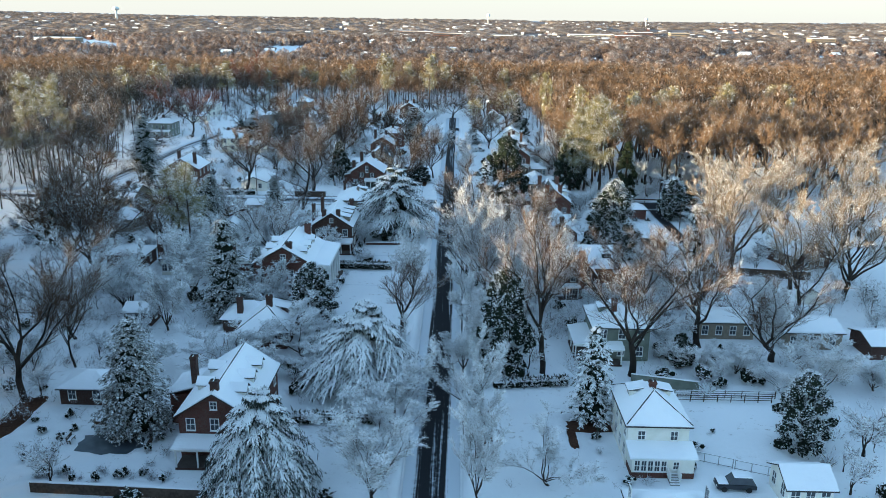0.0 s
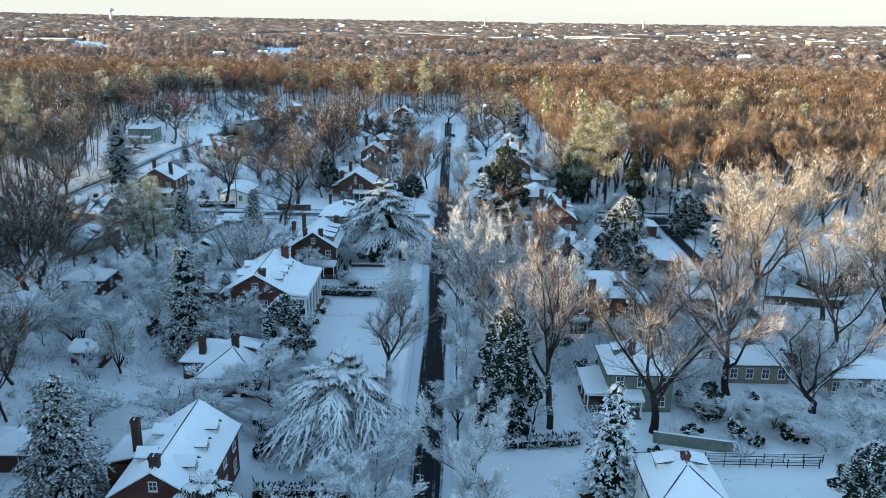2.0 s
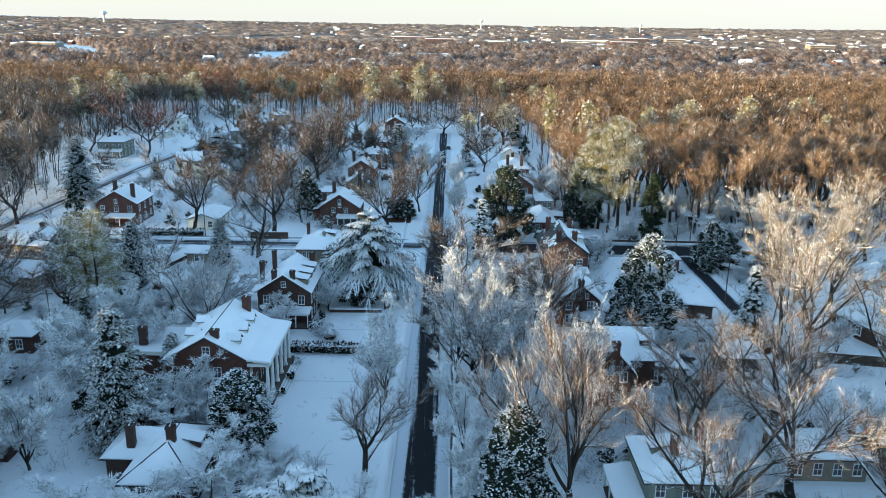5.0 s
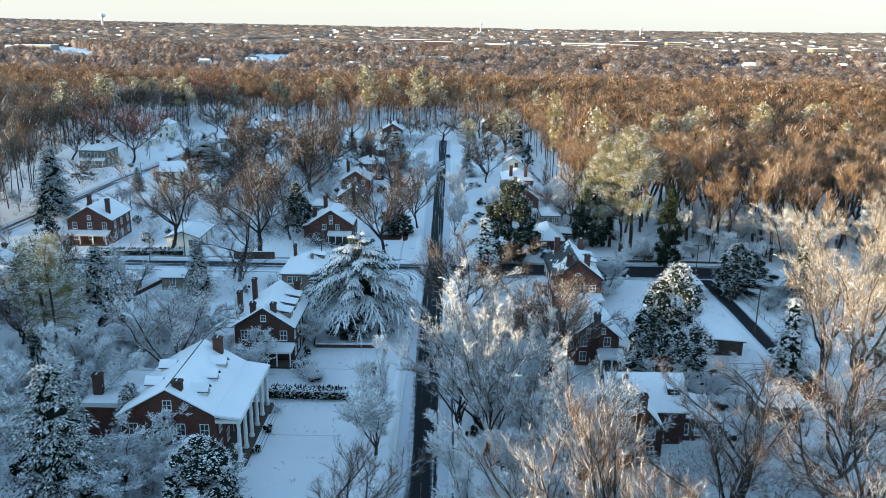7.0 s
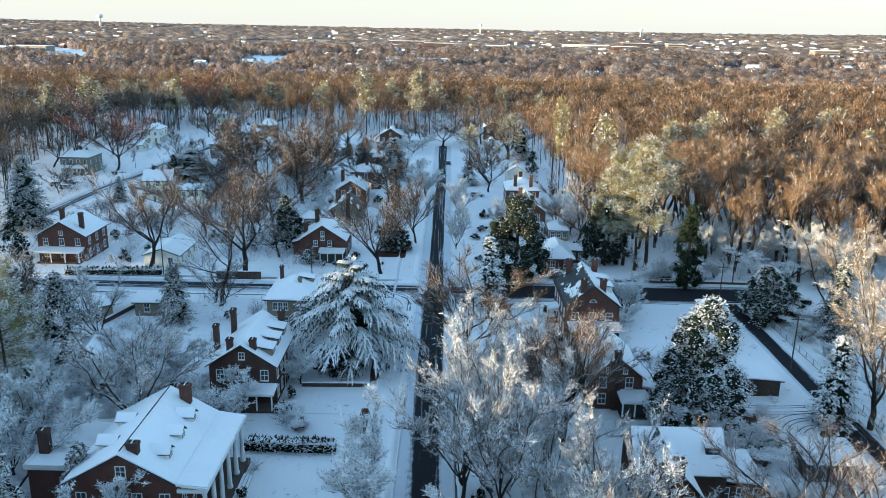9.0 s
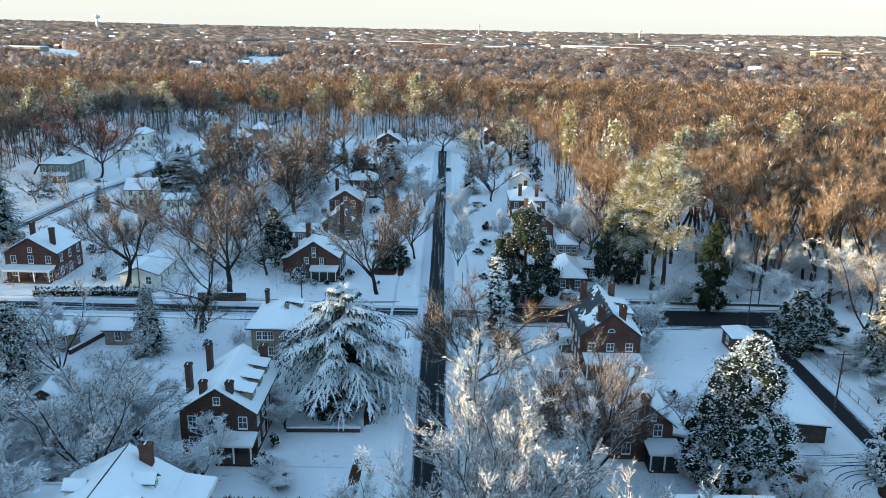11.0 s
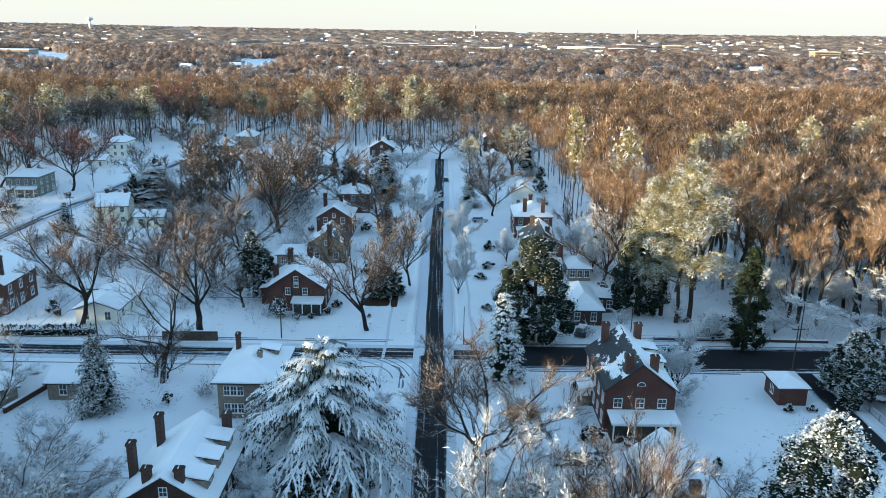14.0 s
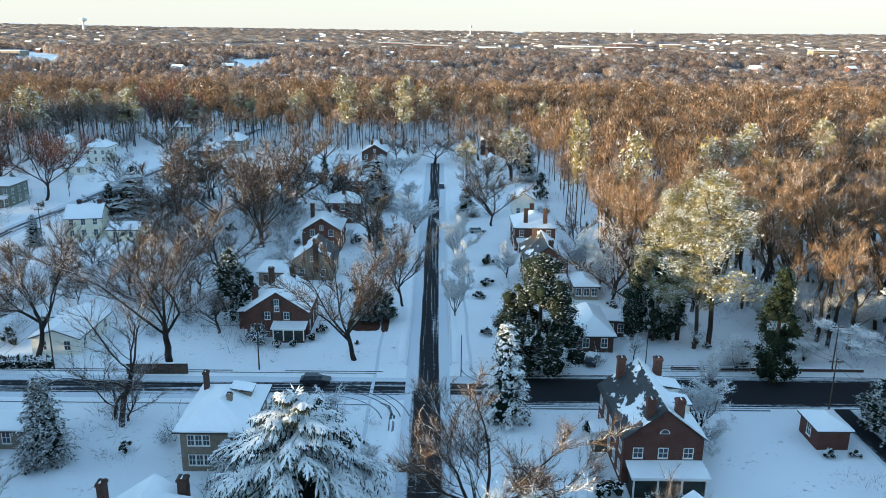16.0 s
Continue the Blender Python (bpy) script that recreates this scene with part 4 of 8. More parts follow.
def walls(house, plan, z0, eave, ridge, kind, material, label=""):
    x0, y0, x1, y1 = plan
    xm, ym = (x0 + x1) / 2, (y0 + y1) / 2
    bm = bmesh.new()
    lo = [bm.verts.new((x, y, z0)) for x, y in ((x0, y0), (x1, y0), (x1, y1), (x0, y1))]
    hi = [bm.verts.new((x, y, eave + 0.05)) for x, y in ((x0, y0), (x1, y0), (x1, y1), (x0, y1))]
    if kind == "gable_y":
        a, b = bm.verts.new((xm, y0, ridge - 0.02)), bm.verts.new((xm, y1, ridge - 0.02))
        sides = [(lo[0], lo[1], hi[1], a, hi[0]), (lo[1], lo[2], hi[2], hi[1]), (lo[2], lo[3], hi[3], b, hi[2]), (lo[3], lo[0], hi[0], hi[3])]
        top = [(hi[0], a, b, hi[3]), (a, hi[1], hi[2], b)]
    elif kind == "gable_x":
        a, b = bm.verts.new((x0, ym, ridge - 0.02)), bm.verts.new((x1, ym, ridge - 0.02))
        sides = [(lo[0], lo[1], hi[1], hi[0]), (lo[1], lo[2], hi[2], b, hi[1]), (lo[2], lo[3], hi[3], hi[2]), (lo[3], lo[0], hi[0], a, hi[3])]
        top = [(hi[0], hi[1], b, a), (a, b, hi[2], hi[3])]
    else:
        sides = [(lo[i], lo[(i + 1) % 4], hi[(i + 1) % 4], hi[i]) for i in range(4)]
        top = [tuple(hi)]
    for q in sides + top + [tuple(reversed(lo))]:
        bm.faces.new(q)
    return part("wall", bm, material, house, label)


def chimney(house, x, y, top, base=4.0, w=0.95, d=0.7, material=None):
    v, f = [], []
    box(v, f, x - w / 2, y - d / 2, base, x + w / 2, y + d / 2, top - 0.35)
    box(v, f, x - w / 2 - 0.08, y - d / 2 - 0.08, top - 0.35, x + w / 2 + 0.08, y + d / 2 + 0.08, top - 0.12)
    box(v, f, x - w / 2 - 0.02, y - d / 2 - 0.02, top - 0.12, x + w / 2 + 0.02, y + d / 2 + 0.02, top)
    ob = put("chimney", v, f, material or M_BRICK_DARK, house)
    for k in (-0.22, 0.22):
        pv, pf = [], []
        box(pv, pf, x + k * w - 0.12, y - 0.12, top, x + k * w + 0.12, y + 0.12, top + 0.16)
        put("chimney_pot", pv, pf, M_SHINGLE, ob)
    sv, sf = [], []
    box(sv, sf, x - 0.06, y - d / 2 + 0.02, top, x + 0.06, y + d / 2 - 0.02, top + 0.07)
    put("snow", sv, sf, M_SNOW, ob)
    return ob


def dormer(house, x, y, z, face, w=1.7, h=1.35, depth=2.4, wall=None, gable=False):
    """A dormer standing on a roof slope; x, y, z is the foot of its front."""
    v, f = [], []
    box(v, f, -w / 2, 0, -0.4, w / 2, depth, h)
    d = put("dormer", v, f, wall or M_WHITE, house)
    d.matrix_basis = pose(x, y, z, 0, 0, TURNS[face])
    if gable:
        rv, rf = roof_faces(-w / 2 - 0.2, -0.2, w / 2 + 0.2, depth + 0.5, h, h + 0.75, "gable_y")
        gv = [(-w / 2, 0, h), (w / 2, 0, h), (0, 0, h + 0.65), (-w / 2, 0.1, h), (w / 2, 0.1, h), (0, 0.1, h + 0.65)]
        put("gable", gv, [(0, 1, 2), (5, 4, 3), (0, 3, 4, 1), (1, 4, 5, 2), (2, 5, 3, 0)], wall or M_WHITE, d)
    else:
        rv, rf = roof_faces(-w / 2 - 0.15, -0.25, w / 2 + 0.15, depth + 0.4, h, h + 0.45, "shed_s")
    slab("roof", rv, rf, 0.1, M_SHINGLE, d)
    slab("snow", [(a, b, c + 0.105) for a, b, c in rv], rf, 0.14, M_SNOW, d, "", 2, 0.05)
    gw, gf = [], []
    box(gw, gf, -0.42, -0.03, 0.12, 0.42, 0.02, h - 0.1)
    box(gw, gf, -0.03, -0.05, 0.12, 0.03, 0.01, h - 0.1)
    box(gw, gf, -0.42, -0.05, h * 0.5, 0.42, 0.01, h * 0.5 + 0.06)
    put("window", gw, gf, [M_GLASS, M_TRIM], d, [0] * 6 + [1] * 12)
    return d


def perch(house, plan, eave, ridge, over, face, back, along, w=1.6, h=1.0, wall=None, gable=True):
    """A dormer set on a pitched roof, its front a given distance up from the eaves."""
    x0, y0, x1, y1 = plan
    half = (x1 - x0) / 2 + over
    z = eave + (ridge - eave) * (back + over) / half + 0.15
    depth = h * half / (ridge - eave) + 0.3
    return dormer(house, x1 - back if face == "e" else x0 + back, along, z, face, w, h, depth, wall, gable)


def ridge_lines(house, plan, eave, ridge, kind, over, lift=0.33, width=0.16):
    """Dark caps along ridge and hips, where the snow has melted or slid."""
    x0, y0, x1, y1 = plan
    v, _ = roof_faces(x0 - over, y0 - over, x1 + over, y1 + over, eave, ridge, kind)
    edges = [(4, 5)] + ([(0, 4), (1, 4), (2, 5), (3, 5)] if kind == "hip" else [])
    for a, b in edges:
        p, q = Vector(v[a]), Vector(v[b])
        d = q - p
        if d.length < 0.3:
            continue
        vv, ff = [], []
        tube(vv, ff, [p + d * k + Vector((0, 0, lift - 0.04)) for k in (0.03, 0.35, 0.65, 0.98)], [width * 0.5, width * 0.35, width * 0.5, width * 0.4], 6)
        put("ridge_cap", vv, ff, M_SHINGLE, house)


def facade(house, plan, face, cols, floors, sill=0.95, step=2.85, w=0.95, h=1.45, shutters=False, skip=()):
    x0, y0, x1, y1 = plan
    for k in range(floors):
        for n in range(cols):
            if (k, n) in skip:
                continue
            f = (n + 0.5) / cols
            z = sill + k * step
            if face == "s":
                window(house, x0 + f * (x1 - x0), y0, z, face, w, h, shutters)
            elif face == "n":
                window(house, x0 + f * (x1 - x0), y1, z, face, w, h, shutters)
            elif face == "w":
                window(house, x0, y0 + f * (y1 - y0), z, face, w, h, shutters)
            else:
                window(house, x1, y0 + f * (y1 - y0), z, face, w, h, shutters)


def door(house, x, y, face, z=0.15):
    v, f = [], []
    box(v, f, -0.5, -0.05, 0, 0.5, 0.03, 2.1)
    ob = put("door", v, f, M_DARK, house)
    ob.matrix_basis = pose(x, y, z, 0, 0, TURNS[face])
    tv, tf = [], []
    for b in ((-0.65, -0.08, 0, -0.5, 0.03, 2.2), (0.5, -0.08, 0, 0.65, 0.03, 2.2), (-0.75, -0.12, 2.1, 0.75, 0.03, 2.35)):
        box(tv, tf, *b)
    put("door_frame", tv, tf, M_TRIM, ob)
    return ob


def porch(house, plan, height, fall=0.35, side="s", posts=4, wall=None, screened=False, floor=0.3):
    """A one-storey porch: floor, posts, lean-to roof with snow; screened or walled where wanted."""
    x0, y0, x1, y1 = plan
    box_part("porch_floor", (x0, y0, 0, x1, y1, floor), M_BRICK_DARK if wall is None else wall, house)
    if wall:
        walls(house, (x0 + 0.05, y0 + 0.05, x1 - 0.05, y1), floor, height, height, "flat", wall)
    else:
        for n in range(posts):
            f = n / (posts - 1)
            if side == "s":
                px, py = x0 + 0.12 + f * (x1 - x0 - 0.24), y0 + 0.12
            elif side == "e":
                px, py = x1 - 0.12, y0 + 0.12 + f * (y1 - y0 - 0.24)
            else:
                px, py = x0 + 0.12, y0 + 0.12 + f * (y1 - y0 - 0.24)
            box_part("post", (px - 0.09, py - 0.09, floor, px + 0.09, py + 0.09, height), M_TRIM, house)
        if screened:
            box_part("screen", (x0 + 0.2, y0 + 0.2, floor, x1 - 0.2, y1, height - 0.1), M_DARK, house, "dark insect screens between white posts")
        box_part("beam", (x0, y0, height - 0.22, x1, y1, height), M_TRIM, house)
    kind = {"s": "shed_s", "e": "shed_e", "w": "shed_w"}[side]
    over = 0.25
    v, f = roof_faces(x0 - over, y0 - over, x1 + over, y1, height + 0.004, height + fall, kind) if side == "s" else roof_faces(x0 - (over if side == "w" else 0), y0 - over, x1 + (over if side == "e" else 0), y1 + over, height + 0.004, height + fall, kind)
    r = slab("porch_roof", v, f, 0.12, M_TRIM, house)
    slab("snow", [(a, b, c + 0.124) for a, b, c in v], f, 0.16, M_SNOW, r, "", 4, 0.06)


def home(name, plan, label):
    """The empty that carries a house; the plan is in metres of the world."""
    x0, y0, x1, y1 = plan
    TAKEN.append((x0 - 1.5, y0 - 2.5, x1 + 1.5, y1 + 1.5))
    ob = thing(name, (x0 + x1) / 2, (y0 + y1) / 2, label, "house" if name == "house" else name.replace("_", " "))
    w, d = (x1 - x0) / 2, (y1 - y0) / 2
    return ob, (-w, -d, w, d), (x0 + x1) / 2, (y0 + y1) / 2


def simple_house(plan, eave, ridge, kind, material, label, chims=(), cols=(3, 3), floors=2, rot=0.0, bare=(), name="house", dormers=0, porch_s=0.0, shutters=False, step=2.7):
    h, p, cx, cy = home(name, plan, label)
    if rot:
        h.matrix_basis = pose(cx, cy, 0, 0, 0, rot)
    walls(h, p, -0.2, eave, ridge, kind, material)
    roof(h, p, eave, ridge, kind, 0.4, bare)
    for dx, dy, top in chims:
        chimney(h, dx, dy, top, eave * 0.5)
    if floors:
        for face, n in (("s", cols[0]), ("e", cols[1]), ("w", cols[1])):
            if n:
                facade(h, p, face, n, floors, 0.9, step, shutters=shutters)
        if kind == "gable_y" and ridge - eave > 2.2:
            window(h, 0, p[1], eave + 0.35, "s", 0.7, 0.9)
    if dormers:
        for k in range(dormers):
            f = (k + 0.5) / dormers
            if kind == "gable_y":
                z = eave + (ridge - eave) * 0.35
                dormer(h, p[2] * 0.66, p[1] + f * (p[3] - p[1]), z, "e", 1.3, 1.0)
            else:
                z = eave + (ridge - eave) * 0.3
                dormer(h, p[0] + (0.2 + 0.6 * f) * (p[2] - p[0]), p[1] * 0.68, z, "s", 1.3, 1.0)
    if porch_s:
        porch(h, (p[0] + 0.6, p[1] - porch_s, p[2] - 0.6, p[1]), 2.6)
    return h

# ---- ground, streets ----


def ground_height(x, y):
    far = max(0.0, math.hypot(x, y) - 1700) / 3000
    return 31.0 * far * far * (3 - 2 * min(far, 1.0))


def sheet(name, xs, ys, zfun, material, label):
    v = [(x, y, zfun(x, y)) for y in ys for x in xs]
    n = len(xs)
    f = [(j * n + i, j * n + i + 1, (j + 1) * n + i + 1, (j + 1) * n + i) for j in range(len(ys) - 1) for i in range(n - 1)]
    return tagged(put(name, v, f, material, smooth=True), label, kind="structure")


wide = [math.copysign(abs(k) ** 1.7 * 2.1, k) for k in range(-95, 96)]
deep = [-600, -300, -100] + [-40 + 10 * k for k in range(60)] + [560 + 4300 * (k / 80) ** 1.5 for k in range(1, 81)]
sheet("ground", wide, deep, ground_height, M_GROUND, "snow-covered ground of gardens, woods and far country")


def strip(name, x0, y0, x1, y1, z, material, label, seg=8.0):
    """A flat strip with its own origin in the middle."""
    cx, cy = (x0 + x1) / 2, (y0 + y1) / 2
    nx, ny = max(1, int((x1 - x0) / seg)), max(1, int((y1 - y0) / seg))
    v = [(x0 - cx + (x1 - x0) * i / nx, y0 - cy + (y1 - y0) * j / ny, 0) for j in range(ny + 1) for i in range(nx + 1)]
    f = [(j * (nx + 1) + i, j * (nx + 1) + i + 1, (j + 1) * (nx + 1) + i + 1, (j + 1) * (nx + 1) + i) for j in range(ny) for i in range(nx)]
    ob = put(name, v, f, material)
    ob.location = (cx, cy, z)
    return tagged(ob, label, kind="structure")


strip("road", -3.3, -30, 3.3, 221, 0.02, M_ROAD, "wet asphalt street with slush and tyre tracks")
strip("road", -3.3, 221, 3.3, 420, 0.02, M_ROAD_FAR, "street with a narrow cleared track of wet asphalt between snow")
strip("road", -140, 217.8, -3.3, 225.2, 0.012, M_STREET, "side street streaked with snow and tyre tracks")
strip("road", 3.3, 217.0, 11.0, 226.0, 0.012, M_STREET, "mouth of the side street streaked with snow")
strip("road", 11.0, 216.6, 70.0, 226.4, 0.012, M_WET, "side street of bare wet asphalt")
strip("road", 56.2, 150, 60.0, 216.6, 0.016, M_LANE, "narrow back lane with snowy edges")
for n, (xa, ya, xb, yb) in enumerate([(-110, 225, -107.5, 310), (-107.5, 310, -104, 350), (-104, 350, -99, 420), (-99, 420, -90, 520)]):
    d = math.hypot(xb - xa, yb - ya)
    ob = put("road", [(-3.4, -d / 2 - 0.6, 0), (3.4, -d / 2 - 0.6, 0), (3.4, d / 2 + 0.6, 0), (-3.4, d / 2 + 0.6, 0)], [(0, 1, 2, 3)], M_FARROAD)
    ob.matrix_basis = pose((xa + xb) / 2, (ya + yb) / 2, 0.03 + 0.004 * n, 0, 0, -math.degrees(math.atan2(xb - xa, yb - ya)))
    tagged(ob, "snowy street with dark wheel ruts", kind="structure")


def kerb(x0, y0, x1, y1):
    ob = box_part("kerb", (x0, y0, 0, x1, y1, 0.15), M_KERB, None, "", 0.02)
    return tagged(ob, "stone kerb capped with snow", kind="structure")


for a, b in ((-30, 213), (230, 420)):
    kerb(-3.55, a, -3.35, b)
    kerb(3.35, a, 3.55, b)
for a, b in ((-140, -8), (8, 70)):
    kerb(a, 226.5, b, 226.7)
    kerb(a, 216.2, b, 216.4)


def bank(x, y0, y1, w, h, seed):
    """A ploughed ridge of snow along a kerb."""
    rng = random.Random(seed)
    v, f = [], []
    n = int((y1 - y0) / 1.2)
    for j in range(n + 1):
        y = y0 + (y1 - y0) * j / n
        k = h * (0.4 + 0.9 * abs(noise.noise(Vector((x, y * 0.35, seed)))) + 0.2 * rng.random())
        c = x + 0.25 * noise.noise(Vector((seed, y * 0.2, 0)))
        v += [(c - w / 2, y, 0.0), (c - w * 0.2, y, k * 0.85), (c + w * 0.2, y, k), (c + w / 2, y, 0.0)]
    for j in range(n):
        f += [(4 * j + i, 4 * j + i + 1, 4 * j + i + 5, 4 * j + i + 4) for i in range(3)]
    return tagged(put("snow_bank", v, f, M_SNOW, smooth=True), "ploughed ridge of snow along the kerb", "snow bank", kind="structure")


bank(-4.3, -30, 212, 1.3, 0.3, 1)
bank(4.3, -30, 212, 1.3, 0.3, 2)
bank(-4.3, 231, 420, 1.3, 0.28, 3)
bank(4.3, 231, 420, 1.3, 0.28, 4)


def bed(x0, y0, x1, y1, material, name, label, z=0.03):
    """A low irregular patch of bare soil, mulch or ice."""
    rng = random.Random(int(x0 * 10 + y0))
    cx, cy = (x0 + x1) / 2, (y0 + y1) / 2
    n = 28
    v = [(cx, cy, z)]
    for k in range(n):
        a = 2 * math.pi * k / n
        c, s = math.cos(a), math.sin(a)
        q = max(abs(c), abs(s)) ** 0.7
        j = rng.uniform(0.88, 1.08)
        v.append((cx + c / q * (x1 - x0) / 2 * j, cy + s / q * (y1 - y0) / 2 * j, z))
    return tagged(put(name, v, [(0, 1 + k, 1 + (k + 1) % n) for k in range(n)], material), label, kind="structure")


# ---- houses along the street, from near to far ----
# brick house with a south gable, dormers and a chimney on the ridge
h, p, cx, cy = home("house", (-30.6, 83.2, -21.9, 97.5), "red brick house with steep snowy gable roof and white dormers")
walls(h, p, -0.2, 5.5, 8.6, "gable_y", M_BRICK)
roof(h, p, 5.5, 8.6, "gable_y", 0.45)
chimney(h, 0.0, p[1] + 1.0, 9.9, 4)
chimney(h, p[0] - 0.9, 2.2, 9.2, 0, 0.8, 0.8)
for k in (-3.6, 0.2, 4.0):
    perch(h, p, 5.5, 8.6, 0.45, "e", 1.2, k, 1.5, 0.8)
for k in (-2.2, 2.6):
    perch(h, p, 5.5, 8.6, 0.45, "w", 1.2, k, 1.5, 0.8)
ridge_lines(h, p, 5.5, 8.6, "gable_y", 0.45)
facade(h, p, "s", 3, 2)
facade(h, p, "e", 4, 2)
window(h, 0, p[1], 6.6, "s", 0.7, 0.9)
porch(h, (p[0] + 0.2, p[1] - 2.8, p[0] + 5.6, p[1]), 2.7, 0.3, "s", 3)
walls(h, (p[0] - 4.0, 1.0, p[0], 6.5), -0.2, 4.2, 5.2, "flat", M_BRICK)
roof(h, (p[0] - 4.0, 1.0, p[0], 6.5), 4.2, 5.4, "shed_w", 0.3)

# low brown brick house with a hipped roof
h, p, cx, cy = home("house", (-32.2, 115.6, -24.6, 127.5), "low brown brick house under a snowy hipped roof")
walls(h, p, -0.2, 2.9, 5.6, "hip", M_BRICK_DARK)
roof(h, p, 2.9, 5.7, "hip", 0.6)
ridge_lines(h, p, 2.9, 5.7, "hip", 0.6)
walls(h, (p[0] - 4.2, -0.6, p[0], 5.6), -0.2, 2.7, 5, "hip", M_BRICK_DARK)
roof(h, (p[0] - 4.2, -0.6, p[0] + 3.5, 5.6), 2.7, 4.9, "hip", 0.5)
chimney(h, 0.2, -1.4, 7.6, 4)
chimney(h, p[0] - 1.4, 0.4, 6.6, 2)
perch(h, p, 2.9, 5.7, 0.6, "e", 0.8, 0.6, 1.9, 0.9, M_BRICK_DARK, False)
facade(h, p, "s", 2, 1)
facade(h, p, "e", 3, 1)

# large brick house with a columned portico towards the street
h, p, cx, cy = home("house", (-36.0, 140.4, -24.6, 155.2), "large brick house with white columned portico and snowy gable roof")
walls(h, p, -0.2, 6.2, 9.6, "gable_y", M_BRICK)
roof(h, p, 6.2, 9.7, "gable_y", 0.4)
x1, yp0, yp1 = p[2] + 3.2, p[1] - 0.6, p[3] + 0.2
r = slab("portico_roof", [(p[2], yp0, 6.55), (x1, yp0, 6.15), (x1, yp1, 6.15), (p[2], yp1, 6.55)], [(0, 1, 2, 3)], 0.2, M_TRIM, h)
slab("snow", [(p[2], yp0 + 0.1, 6.76), (x1 - 0.1, yp0 + 0.1, 6.36), (x1 - 0.1, yp1 - 0.1, 6.36), (p[2], yp1 - 0.1, 6.76)], [(0, 1, 2, 3)], 0.14, M_SNOW, r, "", 4, 0.05)
box_part("cornice", (p[2], yp0 + 0.15, 5.7, x1 - 0.15, yp1 - 0.15, 6.1), M_TRIM, h, "white cornice below the portico roof")
box_part("portico_floor", (p[2], yp0, 0, x1 + 0.2, yp1, 0.6), M_BRICK_DARK, h)
for n in range(3):
    box_part("step", (x1 + 0.2 + 0.35 * n, -4.5, 0, x1 + 0.55 + 0.35 * n, 4.5, 0.45 - 0.15 * n), M_KERB, h)
for n in range(6):
    yy = yp0 + 0.7 + n * (yp1 - yp0 - 1.4) / 5
    v, f = [], []
    tube(v, f, [Vector((x1 - 0.55, yy, z)) for z in (0.6, 0.9, 1.0, 3.0, 5.3, 5.5, 5.7)], [0.36, 0.36, 0.27, 0.26, 0.22, 0.32, 0.34], 14)
    put("column", v, f, M_TRIM, h, smooth=True)
for n in range(3):
    perch(h, p, 6.2, 9.7, 0.4, "e", 1.7, -4.2 + 4.0 * n, 1.3, 0.7)
for n in range(2):
    perch(h, p, 6.2, 9.7, 0.4, "w", 1.7, -2.6 + 5 * n, 1.3, 0.7)
ridge_lines(h, p, 6.2, 9.7, "gable_y", 0.4)
chimney(h, 1.0, p[1] + 1.2, 10.5, 5, 1.1, 0.8)
chimney(h, 2.2, p[3] - 0.9, 10.8, 5, 1.2, 0.8, M_BRICK)
wing = (p[0] - 6.6, -2.6, p[0], 7.2)
walls(h, wing, -0.2, 4.8, 5, "flat", M_BRICK)
slab("wing_roof", [(wing[0] - 0.2, wing[1] - 0.2, 4.86), (wing[2], wing[1] - 0.2, 4.86), (wing[2], wing[3] + 0.2, 4.86), (wing[0] - 0.2, wing[3] + 0.2, 4.86)], [(0, 1, 2, 3)], 0.3, M_SNOW, h, "flat wing roof filled with snow", 3, 0.06)
for b in ((wing[0] - 0.3, wing[1] - 0.3, 4.9, wing[2], wing[1] - 0.2, 5.5), (wing[0] - 0.3, wing[1] - 0.2, 4.9, wing[0] - 0.2, wing[3] + 0.3, 5.5), (wing[0] - 0.2, wing[3] + 0.2, 4.9, wing[2], wing[3] + 0.3, 5.5)):
    box_part("balustrade", b, M_TRIM, h)
chimney(h, wing[0] + 0.6, 0.4, 8.0, 0, 1.1, 0.9)
facade(h, p, "s", 4, 2)
facade(h, p, "e", 5, 2, skip=((0, 2),))
door(h, p[2], 0, "e", 0.6)
window(h, 0, p[1], 7.2, "s", 0.9, 1.1)

# brick house with three shed dormers
h, p, cx, cy = home("house", (-30.4, 170.3, -21.2, 183.2), "brown brick house with tall chimneys and snowy shed dormers")
walls(h, p, -0.2, 5.7, 8.9, "gable_y", M_BRICK_DARK)
roof(h, p, 5.7, 9.0, "gable_y", 0.45)
for n in range(3):
    perch(h, p, 5.7, 9.0, 0.45, "e", 0.7, -3.9 + 3.8 * n, 2.3, 1.15, M_STUCCO, False)
chimney(h, -1.7, p[1] + 0.7, 9.7, 5, 0.85)
chimney(h, 1.5, p[1] + 0.7, 9.7, 5, 0.85)
chimney(h, p[0] - 0.2, -1.5, 10.0, 0, 0.7, 0.9)
chimney(h, p[0] + 1.0, 3.4, 10.6, 3, 0.7, 0.9)
chimney(h, 3.0, p[3] - 0.6, 9.6, 4, 0.9, 0.9)
facade(h, p, "s", 3, 2, skip=((0, 2),))
facade(h, p, "e", 5, 2, skip=((0, 2),))
window(h, 0, p[1], 6.9, "s", 0.7, 0.9)
door(h, p[2], 0, "e")
porch(h, (0.2, p[1] - 2.5, p[2], p[1]), 2.7, 0.35, "s", 3)

